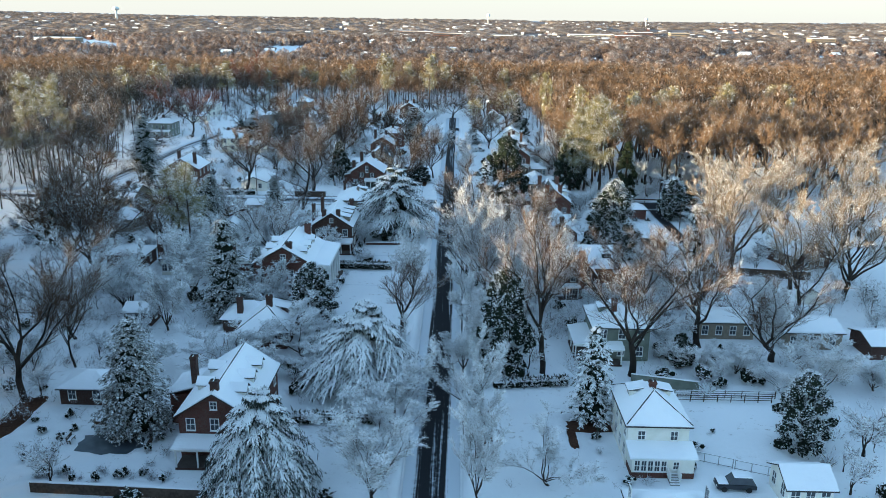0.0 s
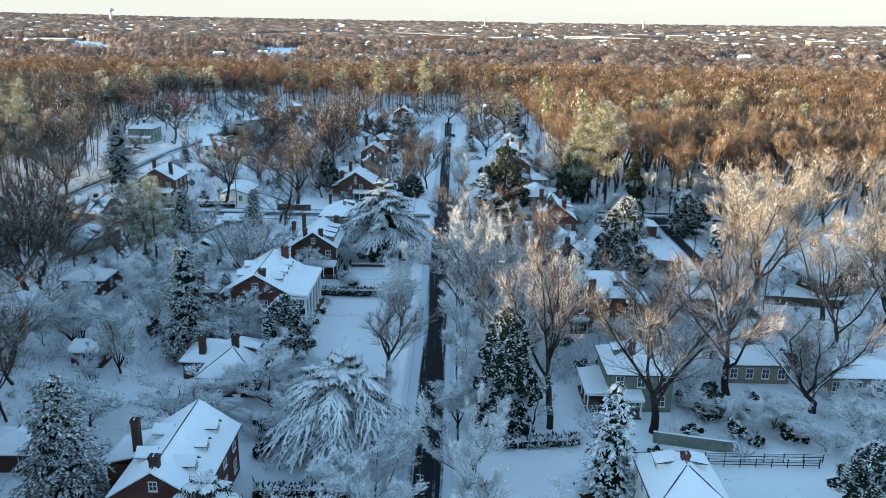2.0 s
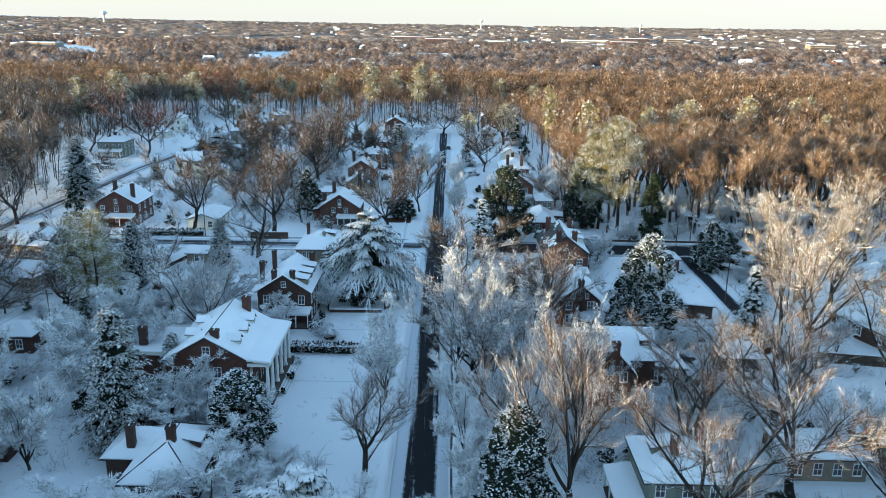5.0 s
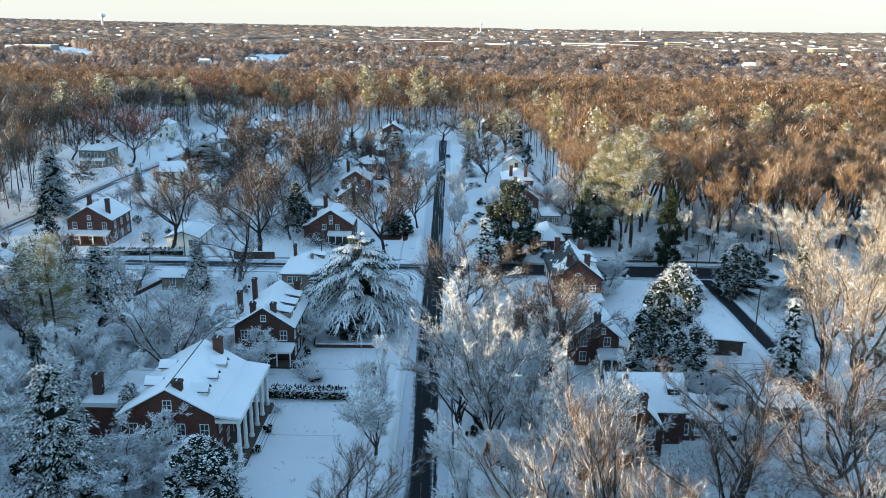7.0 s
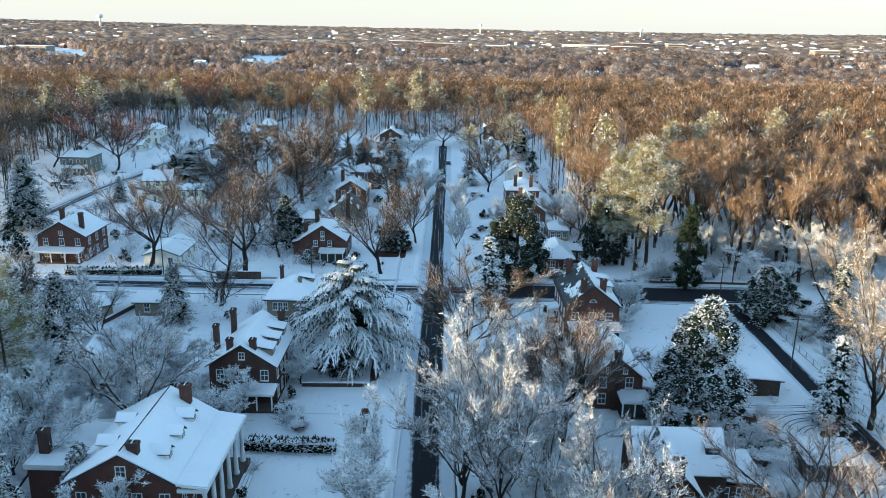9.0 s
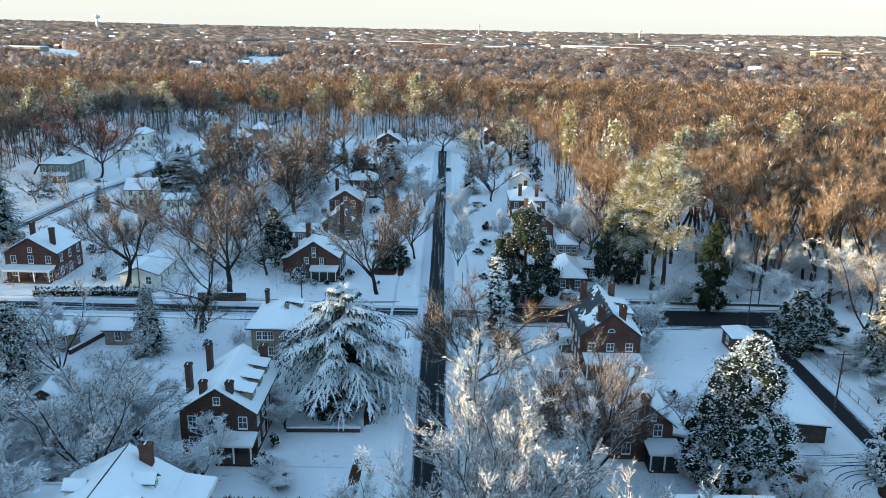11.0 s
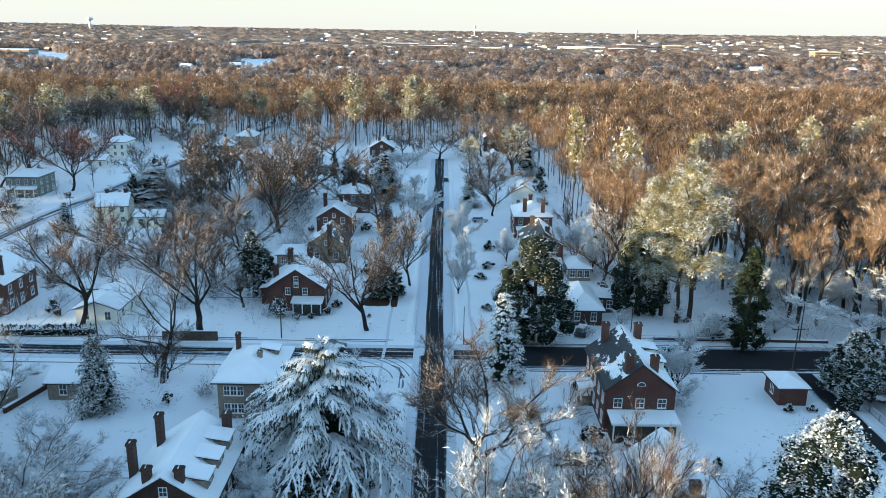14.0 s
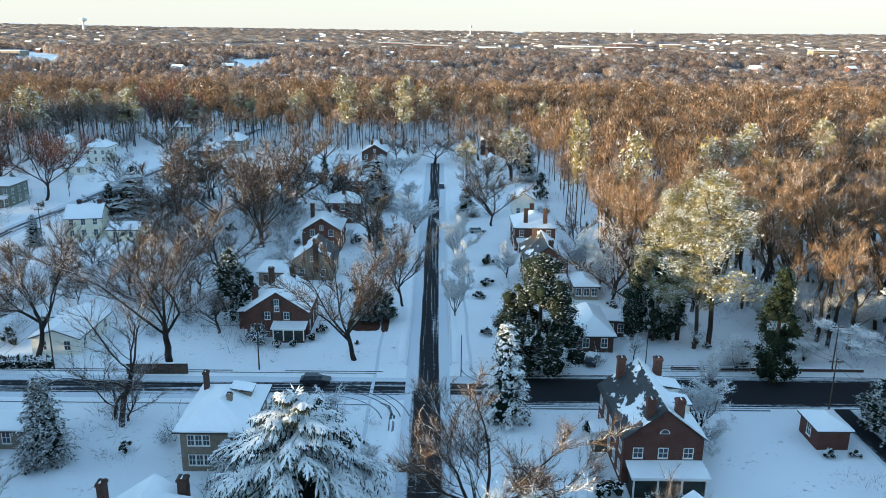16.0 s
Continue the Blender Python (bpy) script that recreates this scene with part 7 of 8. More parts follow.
pts = grid_points(frng, -1150, 640, 1150, 1750, 12.0, lambda x, y: abs(x) < 0.6 * y + 60 and patchy(x, y) > (-0.6 if y < 900 else -0.16) and not open_ground(x, y) and scatter.random() < 1.2 - y / 3000)
fz = np.array([ground_height(px, py) for px, py in pts])
n = len(pts)
hh, rr = frng.uniform(8, 15, n), frng.uniform(4.5, 8.5, n)
v, t = lumps(frng, np.stack([pts[:, 0], pts[:, 1], fz + hh * 0.5], 1), np.stack([rr, rr, hh * 0.55], 1), 1, 0.35)
tagged(new("far_woods", indexed_mesh("far_woods", v, t, M_CROWN_FAR_HAZED)), "leafless brown woodland stretching to the horizon", "woods", kind="stuff")

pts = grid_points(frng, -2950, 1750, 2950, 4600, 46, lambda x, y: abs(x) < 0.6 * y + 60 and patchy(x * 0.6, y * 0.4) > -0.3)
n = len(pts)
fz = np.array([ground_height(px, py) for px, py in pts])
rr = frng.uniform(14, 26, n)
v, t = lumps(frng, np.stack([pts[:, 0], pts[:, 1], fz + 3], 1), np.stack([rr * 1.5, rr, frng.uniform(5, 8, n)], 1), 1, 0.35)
tagged(new("far_woods", indexed_mesh("far_woods", v, t, M_CROWN_HORIZON_HAZED)), "brown woodland below the horizon, its colour paled for haze", "woods", kind="stuff")

xs = [k / 150 for k in range(-150, 151)]
rows_y = [1700 + 3050 * (k / 110) ** 1.25 for k in range(111)]
v, f = [], []
for y in rows_y:
    for u in xs:
        x = u * (0.64 * y + 80)
        bumps = max(0.0, patchy(x * 0.7, y * 0.5) + 0.25) * 1.4 + 0.6 * noise.noise(Vector((x * 0.03, y * 0.02, 9.0)))
        v.append((x, y, ground_height(x, y) + max(0.4, bumps)))
m = len(xs)
f = [(j * m + i, j * m + i + 1, (j + 1) * m + i + 1, (j + 1) * m + i) for j in range(len(rows_y) - 1) for i in range(m - 1)]


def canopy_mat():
    mm, nt, b = mat("haze_tinted_canopy", 0.95, 0.05)
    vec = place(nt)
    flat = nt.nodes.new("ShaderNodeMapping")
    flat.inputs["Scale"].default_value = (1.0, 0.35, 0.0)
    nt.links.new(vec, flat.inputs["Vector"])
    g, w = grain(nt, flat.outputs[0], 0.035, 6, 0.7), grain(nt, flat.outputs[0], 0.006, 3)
    # Grey-mauve base colours stand in for distance haze.
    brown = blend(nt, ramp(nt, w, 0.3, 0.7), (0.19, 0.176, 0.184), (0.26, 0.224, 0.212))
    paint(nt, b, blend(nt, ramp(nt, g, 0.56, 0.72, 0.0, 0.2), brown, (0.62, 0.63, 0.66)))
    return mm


tagged(put("haze_tinted_canopy", v, f, canopy_mat(), smooth=True), "distant leafless woodland, its colour tinted grey-mauve for haze", "woods", kind="stuff")



def big_building(x, y, w, d, hgt, material, label, floors=2):
    """A flat-roofed school, shop or office block far off."""
    t = thing("building", x, y, label, "building", z=ground_height(x, y))
    box_part("wall", (-w / 2, -d / 2, -0.5, w / 2, d / 2, hgt), material, t)
    box_part("roof", (-w / 2 - 0.3, -d / 2 - 0.3, hgt, w / 2 + 0.3, d / 2 + 0.3, hgt + 0.7), M_SNOW, t, "flat roof white with snow")
    for k in range(floors):
        z = 1.2 + k * (hgt - 1) / floors
        box_part("window_band", (-w / 2 + 2, -d / 2 - 0.1, z, w / 2 - 2, -d / 2 - 0.02, z + (hgt - 1) / floors * 0.5), M_GLASS, t)
    return t


big_building(-61, 1121, 108, 30, 7, M_BRICK, "long low brick school with a snowy flat roof")
big_building(-20, 1131, 46, 40, 10, M_WHITE, "white gymnasium block with a snowy roof", 1)
big_building(-22, 1839, 64, 30, 16, M_BRICK, "red brick block with rows of windows", 4)
big_building(-110, 2188, 90, 40, 11, M_BRICK, "long brick building with a snowy roof", 2)
big_building(785, 1757, 52, 26, 17, M_STUCCO, "tan block of flats with rows of windows", 4)
big_building(417, 1980, 60, 30, 12, M_BRICK, "brick building with a snowy roof", 3)
big_building(354, 2189, 110, 40, 9, M_WHITE, "long pale building with a snowy roof", 2)
big_building(500, 2250, 70, 40, 14, M_BRICK, "brick block with a snowy roof", 3)
big_building(597, 2194, 50, 30, 15, M_STUCCO, "tan block with a snowy roof", 3)
big_building(120, 2050, 80, 40, 8, M_WHITE, "pale warehouse with a snowy roof", 1)
big_building(205, 583, 34, 10, 4, M_WHITE, "long low building with a snowy roof in the wood", 1)
big_building(250, 566, 30, 10, 4, M_WHITE, "long low building with a snowy roof in the wood", 1)
big_building(-560, 1500, 80, 30, 8, M_WHITE, "pale warehouse with a snowy roof", 1)
big_building(-700, 1420, 60, 30, 8, M_STUCCO, "tan warehouse with a snowy roof", 1)


def water_tower(x, y, hgt, r):
    t = thing("water_tower", x, y, "white water tower on a tall stem above the far woods", "water tower", z=ground_height(x, y))
    v, f = [], []
    tube(v, f, [Vector((0, 0, z)) for z in (0, hgt * 0.6, hgt * 0.72)], [r * 0.35, r * 0.25, r * 0.5], 12)
    put("stem", v, f, M_TRIM, t, smooth=True)
    v, f = [], []
    tube(v, f, [Vector((0, 0, hgt * k)) for k in (0.7, 0.76, 0.88, 0.96, 1.0)], [r * 0.4, r, r, r * 0.7, r * 0.05], 16)
    put("tank", v, f, M_TRIM, t, smooth=True)


water_tower(-1471, 3476, 52, 15)
water_tower(127, 3436, 48, 7)
water_tower(760, 3300, 40, 8)

# ---- hedges, walls, fences ----
hedge(-22.6, 158.4, -11.2, 158.2, 1.3, 1.3, "clipped dark hedge with a snow-covered top")
hedge(8.2, 103.6, 19.2, 105.2, 1.0, 1.2, "low snowy hedge along the lawn")
hedge(13.4, 188.2, 22.4, 189.2, 1.1, 1.0, "clipped dark hedge between two lawns")
hedge(-77.5, 226.6, -58.0, 228.0, 1.3, 1.4, "long clipped hedge beside the side street")
hedge(-19.0, 92.2, -6.5, 92.6, 1.2, 1.1, "dark clipped hedge below the cedar")


def wall_run(x0, y0, x1, y1, h, w, material, name, label):
    L = math.hypot(x1 - x0, y1 - y0)
    t = thing(name, (x0 + x1) / 2, (y0 + y1) / 2, label, name.replace("_", " "), rz=math.degrees(math.atan2(y1 - y0, x1 - x0)))
    box_part("body", (-L / 2, -w / 2, -0.1, L / 2, w / 2, h), material, t, "", 0.02)
    v, f = roof_faces(-L / 2, -w / 2 - 0.03, L / 2, w / 2 + 0.03, h, h + 0.02, "flat")
    slab("snow", v, f, 0.12, M_SNOW, t, "", 3, 0.05)
    return t


wall_run(-18.8, 176.4, -9.2, 176.7, 0.6, 0.35, M_BRICK_DARK, "garden_wall", "low brick garden wall topped with snow")
wall_run(-45.0, 75.4, -24.6, 74.6, 1.3, 0.25, M_WOOD, "garden_wall", "dark boundary wall topped with snow")
wall_run(-45.6, 225.7, -36.4, 226.0, 1.7, 0.15, M_WOOD, "board_fence", "weathered brown board fence topped with snow")
wall_run(28.6, 105.7, 38.0, 103.4, 1.6, 0.15, M_GREY, "board_fence", "grey-green board fence topped with snow")
wall_run(62.4, 158.0, 76.6, 155.9, 1.8, 0.15, M_WOOD, "board_fence", "brown board fence topped with snow")
wall_run(44.0, 132.0, 66.0, 131.0, 1.6, 0.15, M_WOOD, "board_fence", "weathered board fence topped with snow")
wall_run(-59.5, 92.0, -56.0, 78.0, 1.5, 0.2, M_WOOD, "board_fence", "dark board fence beside the old tree")
wall_run(-58.0, 199.4, -55.0, 211.0, 0.8, 0.4, M_BRICK_DARK, "garden_wall", "low wall beside the drive topped with snow")
wall_run(38.0, 229.3, 68.0, 228.9, 0.5, 0.4, M_BRICK_DARK, "garden_wall", "low wall along the side street topped with snow")


def fence(x0, y0, x1, y1, h, step, label, rails=(0.35, 0.9), material=None):
    L = math.hypot(x1 - x0, y1 - y0)
    n = max(2, int(L / step))
    t = thing("fence", x0, y0, label, "fence", rz=math.degrees(math.atan2(y1 - y0, x1 - x0)))
    me = None
    for k in range(n + 1):
        if me is None:
            ob = box_part("post", (-0.05, -0.05, -0.1, 0.05, 0.05, h), material or M_WOOD, t)
            me = ob.data
        else:
            attach("post", me, t, pose(L * k / n, 0, 0))
    for r in rails:
        box_part("rail", (0, -0.025, h * r - 0.04, L, 0.025, h * r + 0.04), material or M_WOOD, t)
    v, f = roof_faces(0, -0.05, L, 0.05, h * rails[-1] + 0.042, h, "flat")
    slab("snow", v, f, 0.05, M_SNOW, t, "", 2, 0.02)
    return t


fence(34.0, 100.4, 47.4, 100.5, 1.2, 1.8, "wooden post and rail fence with snow on its rails", (0.3, 0.6, 0.92))
fence(34.0, 101.6, 48.4, 101.8, 1.2, 2.4, "wooden post and rail fence with snow on its rails", (0.3, 0.6, 0.92))
fence(31.6, 85.2, 36.2, 83.4, 1.3, 1.6, "thin metal fence beside the white house", (0.1, 0.95), M_METAL)
fence(36.4, 83.2, 41.6, 81.2, 1.3, 1.6, "thin metal fence beside the drive", (0.1, 0.95), M_METAL)
fence(-46.0, 183.6, -31.6, 184.2, 1.1, 2.2, "thin wire fence between two gardens", (0.1, 0.95), M_METAL)
fence(33.0, 228.2, 50.0, 228.4, 1.2, 2.2, "metal railing along the side street", (0.1, 0.5, 0.95), M_METAL)
fence(61.6, 150.5, 61.8, 214.0, 1.2, 2.6, "wire fence along the back lane", (0.1, 0.95), M_METAL)

# ---- beds, drives, paths ----
bed(-44.6, 83.4, -36.4, 88.2, M_ICE, "pool", "dark covered swimming pool in the snow", 0.035)
bed(-9.2, 178.0, -7.7, 193.0, M_MULCH, "flower_bed", "long strip of dark bare soil")
bed(-9.3, 161.0, -8.0, 170.0, M_MULCH, "flower_bed", "long strip of dark bare soil")
bed(6.2, 84.5, 7.5, 96.5, M_MULCH, "flower_bed", "narrow strip of dark bare soil")
bed(17.4, 91.0, 23.6, 94.4, M_MULCH, "flower_bed", "bare reddish brick path cleared of snow")
bed(17.2, 87.0, 18.4, 92.0, M_MULCH, "flower_bed", "bare path cleared of snow", 0.036)
bed(-8.6, 243.5, -7.2, 252.0, M_MULCH, "flower_bed", "short strip of dark bare soil")
bed(-14.5, 244.0, -8.6, 249.0, M_MULCH, "flower_bed", "dark bare soil under an evergreen")
bed(43.6, 164.5, 47.4, 170.5, M_MULCH, "flower_bed", "bare soil beside the drive")
bed(52.5, 160.5, 57.0, 166.5, M_MULCH, "flower_bed", "round island bed with bare soil", 0.045)
bed(-57.5, 86.0, -54.0, 98.0, M_MULCH, "flower_bed", "bare soil beside an old tree")


def track(pts, w, name, label, material, z=0.02):
    """A narrow ribbon through the snow along a bent line."""
    v, f = [], []
    for n, p in enumerate(pts):
        a, b = Vector(pts[max(n - 1, 0)]), Vector(pts[min(n + 1, len(pts) - 1)])
        d = (b - a).normalized()
        s = Vector((-d.y, d.x)) * w / 2
        j = 0.15 * w * noise.noise(Vector((n * 1.7, p[0], p[1])))
        v += [(p[0] + s.x + j, p[1] + s.y, z), (p[0] - s.x + j, p[1] - s.y, z)]
    f = [(2 * k, 2 * k + 1, 2 * k + 3, 2 * k + 2) for k in range(len(pts) - 1)]
    return tagged(put(name, v, f, material), label, kind="structure")


def arc(cx, cy, r, a0, a1, n=12):
    return [(cx + r * math.cos(radians(a0 + (a1 - a0) * k / n)), cy + r * math.sin(radians(a0 + (a1 - a0) * k / n))) for k in range(n + 1)]


M_RUT = topped("slushy_rut", (0.03, 0.032, 0.036), (0.2, 0.21, 0.23), 1.05, 1.5, 0.8, amount=0.6)
for r in (4.6, 6.3, 7.2, 8.4):
    track(arc(-14.5, 210.5, r + 4.0, 12, 84), 0.16, "tyre_track", "curved tyre track in the slush of the corner", M_RUT, 0.026)
for r in (5.0, 6.4, 7.6):
    track(arc(11.8, 213.6, r, 92, 172), 0.16, "tyre_track", "curved tyre track in the slush of the corner", M_RUT, 0.026)
for r in (5.4, 6.8):
    track(arc(11.8, 229.6, r, 188, 268), 0.15, "tyre_track", "curved tyre track in the slush of the corner", M_RUT, 0.026)
for k, r in enumerate((3.4, 4.1, 5.4, 6.1, 7.3)):
    track(arc(53.6, 163.6, r, 20 + 8 * k, 150), 0.15, "tyre_track", "curved tyre track in the snow of the drive", M_RUT, 0.026)
for k in (0.0, 0.7, 2.0, 2.7):
    track([(42 + 2 * n, 170.6 + 0.9 * k + 0.12 * (n - 3) ** 2 * 0.4) for n in range(8)], 0.15, "tyre_track", "tyre track in the snow of the drive", M_RUT, 0.026)
track([(-8.1 + 0.08 * math.sin(n), 204 + 3 * n) for n in range(18)], 0.5, "footpath", "trodden footpath through the snow", M_FARROAD, 0.024)
track([(6.6 + 0.1 * math.sin(n), 228 + 3 * n) for n in range(12)], 0.5, "footpath", "trodden footpath through the snow", M_FARROAD, 0.024)
track([(-4.9, 209.0), (-4.9, 214.0), (-5.3, 216.0), (-6.5, 216.9)], 0.35, "gutter", "dark wet gutter along the corner", M_RUT, 0.028)
track([(-4.4, 181.0 + 4 * n) for n in range(9)], 0.3, "gutter", "dark wet gutter along the kerb", M_RUT, 0.16)
for y0 in (40, 100, 140):
    track([(3.75 + 0.1 * math.sin(n), y0 + 5 * n) for n in range(8)], 0.28, "gutter", "dark wet gutter along the kerb", M_RUT, 0.16)
track([(-19 + 1.2 * n, 147.6) for n in range(8)], 0.22, "footpath", "thin trodden line across the lawn", M_FARROAD, 0.02)
track([(-18.5 + 1.2 * n, 168.0) for n in range(8)], 0.3, "footpath", "thin trodden line across the lawn", M_FARROAD, 0.02)
for a, b in ((-22, -7), (-60, -30)):
    track([(a + (b - a) * n / 8, 227.3) for n in range(9)], 0.3, "gutter", "dark wet line along the side street", M_RUT, 0.03)
track([(10 + 2 * n, 215.6) for n in range(20)], 0.4, "gutter", "dark wet line along the side street", M_RUT, 0.03)

# ---- cars ----


def car(x, y, rz, paint_material, label, snowy=True, tall=1.0):
    c = thing("car", x, y, label, "car", "parked cars", rz=rz)
    bm = bmesh.new()
    L, W = 4.5, 1.8
    prof = [(-L / 2, 0.35), (-L / 2, 0.85), (-L / 2 + 0.15, 0.95), (L / 2 - 1.2, 0.98), (L / 2 - 0.1, 0.8), (L / 2, 0.6), (L / 2, 0.35)]
    left = [bm.verts.new((px, -W / 2, pz)) for px, pz in prof]
    right = [bm.verts.new((px, W / 2, pz)) for px, pz in prof]
    n = len(prof)
    for k in range(n):
        bm.faces.new((left[k], left[(k + 1) % n], right[(k + 1) % n], right[k]))
    bm.faces.new(list(reversed(left)))
    bm.faces.new(right)
    bmesh.ops.recalc_face_normals(bm, faces=bm.faces[:])
    bmesh.ops.bevel(bm, geom=bm.edges[:], offset=0.06, segments=2, affect="EDGES")
    part("body", bm, paint_material, c)
    top = 1.45 * tall
    bm = bmesh.new()
    lo = [bm.verts.new(q) for q in ((-1.95, -0.82, 0.94), (1.0, -0.82, 0.94), (1.0, 0.82, 0.94), (-1.95, 0.82, 0.94))]
    hi = [bm.verts.new(q) for q in ((-1.55, -0.66, top), (0.3, -0.66, top), (0.3, 0.66, top), (-1.55, 0.66, top))]
    for k in range(4):
        bm.faces.new((lo[k], lo[(k + 1) % 4], hi[(k + 1) % 4], hi[k]))
    bm.faces.new(hi)
    part("cabin", bm, M_GLASS, c, "dark glazed cabin")
    v, f = roof_faces(-1.6, -0.68, 0.35, 0.68, top, top, "flat")
    slab("roof", v, f, 0.04, paint_material, c)
    if snowy:
        slab("snow", [(a, b, z + 0.044) for a, b, z in v], f, 0.14, M_SNOW, c, "", 3, 0.05)
        v2, f2 = roof_faces(0.95, -0.8, 2.1, 0.8, 0.96, 0.96, "flat")
        slab("snow", v2, f2, 0.07, M_SNOW, c, "", 3, 0.05)
    for wx in (-1.4, 1.4):
        for wy in (-0.82, 0.82):
            v, f = [], []
            tube(v, f, [Vector((0, -0.11, 0)), Vector((0, 0.11, 0))], [0.34, 0.34], 16)
            wh = put("wheel", v, f + [tuple(range(15, -1, -1)), tuple(range(16, 32))], M_TYRE, c)
            wh.location = (wx, wy, 0.34)
    for wy in (-0.6, 0.6):
        box_part("headlight", (L / 2 - 0.03, wy - 0.2, 0.6, L / 2 + 0.02, wy + 0.2, 0.74), M_TRIM, c)
    return c


car(35.0, 79.2, 178, M_CAR_DARK, "dark off-road car with snow on its roof", True, 1.2)
car(-16.6, 223.0, 0, M_CAR_DARK, "dark car standing in the side street", False)
car(26.0, 231.4, 65, M_CAR_DARK, "dark car capped with snow in a drive", True, 1.1)
car(11.6, 313.0, 0, M_CAR_SILVER, "silver car under snow in a drive")
car(2.4, 372.0, 90, M_CAR_DARK, "dark car at the kerb")
car(-120.5, 320.0, 0, M_CAR_DARK, "dark car under snow in a drive")
car(-117.6, 312.0, 10, M_CAR_DARK, "dark car under snow in a drive")
car(-123.0, 316.5, 5, M_CAR_SILVER, "silver car under snow in a drive")
car(44.2, 161.8, 12, M_CAR_SILVER, "silver car buried in snow near the house")
car(40.5, 157.5, 4, M_CAR_DARK, "dark car under snow near the house")
car(62.0, 112.0, 30, M_CAR_DARK, "dark car under snow behind the houses")
car(57.5, 133.5, 20, M_CAR_SILVER, "silver car under snow behind the houses")

# ---- poles and wires ----


def pole(x, y, h, arm=True, lamp=False):
    p = thing("utility_pole", x, y, "slim wooden utility pole" if arm else "thin dark lamp post", "pole", "poles along the streets")
    v, f = [], []
    tube(v, f, [Vector((0, 0, z)) for z in (-0.3, h * 0.5, h)], [0.12, 0.1, 0.08] if arm else [0.09, 0.07, 0.06], 8)
    put("shaft", v, f, M_POLE if arm else M_DARK, p)
    if arm:
        box_part("crossarm", (-1.0, -0.06, h - 0.6, 1.0, 0.06, h - 0.48), M_POLE, p)
        for k in (-0.85, 0.85):
            box_part("insulator", (k - 0.05, -0.05, h - 0.48, k + 0.05, 0.05, h - 0.3), M_METAL, p)
    if lamp:
        box_part("lamp_head", (-0.2, -0.2, h, 0.2, 0.2, h + 0.4), M_METAL, p)
    return p


POLES = [(56.8, 184.6, 9.5), (55.0, 213.5, 9.0), (54.2, 226.5, 8.5), (61.2, 155.0, 9.5)]
for px, py, ph in POLES:
    pole(px, py, ph)
pole(5.0, 225.8, 6.8, False)
pole(-26.0, 227.6, 7.8, True)
pole(-57.1, 226.9, 9.0, True)
pole(-61.2, 158.6, 9.6, True)
pole(-65.1, 140.0, 9.0, True)
pole(-111.5, 351.6, 8.0, False)
pole(34.2, 230.2, 6.5, False, True)
pole(63.0, 228.8, 8.0, True)
pole(-94.6, 300.0, 8.5, True)


def wire(a, b, sag=0.8):
    v, f = [], []
    pts = []
    for k in range(13):
        t = k / 12
        p = Vector(a).lerp(Vector(b), t)
        p.z -= sag * 4 * t * (1 - t)
        pts.append(p)
    tube(v, f, pts, [0.02] * 13, 4)
    return tagged(put("power_line", v, f, M_DARK), "thin overhead cable between poles", "cable", "overhead cables")


for off in (-0.85, 0.85):
    wire((61.2 + off, 155.0, 9.2), (56.8 + off, 184.6, 9.2))
    wire((56.8 + off, 184.6, 9.2), (55.0 + off, 213.5, 8.7))
    wire((55.0 + off, 213.5, 8.7), (54.2 + off, 226.5, 8.2))
    wire((-57.1 + off, 226.9, 8.7), (-26.0 + off, 227.6, 7.5))
    wire((-65.1 + off, 140.0, 8.7), (-61.2 + off, 158.6, 9.3))
    wire((-61.2 + off, 158.6, 9.3), (-57.1 + off, 226.9, 8.7), 1.5)
    wire((-94.6 + off, 300.0, 8.2), (-57.1 + off, 226.9, 8.7), 1.6)

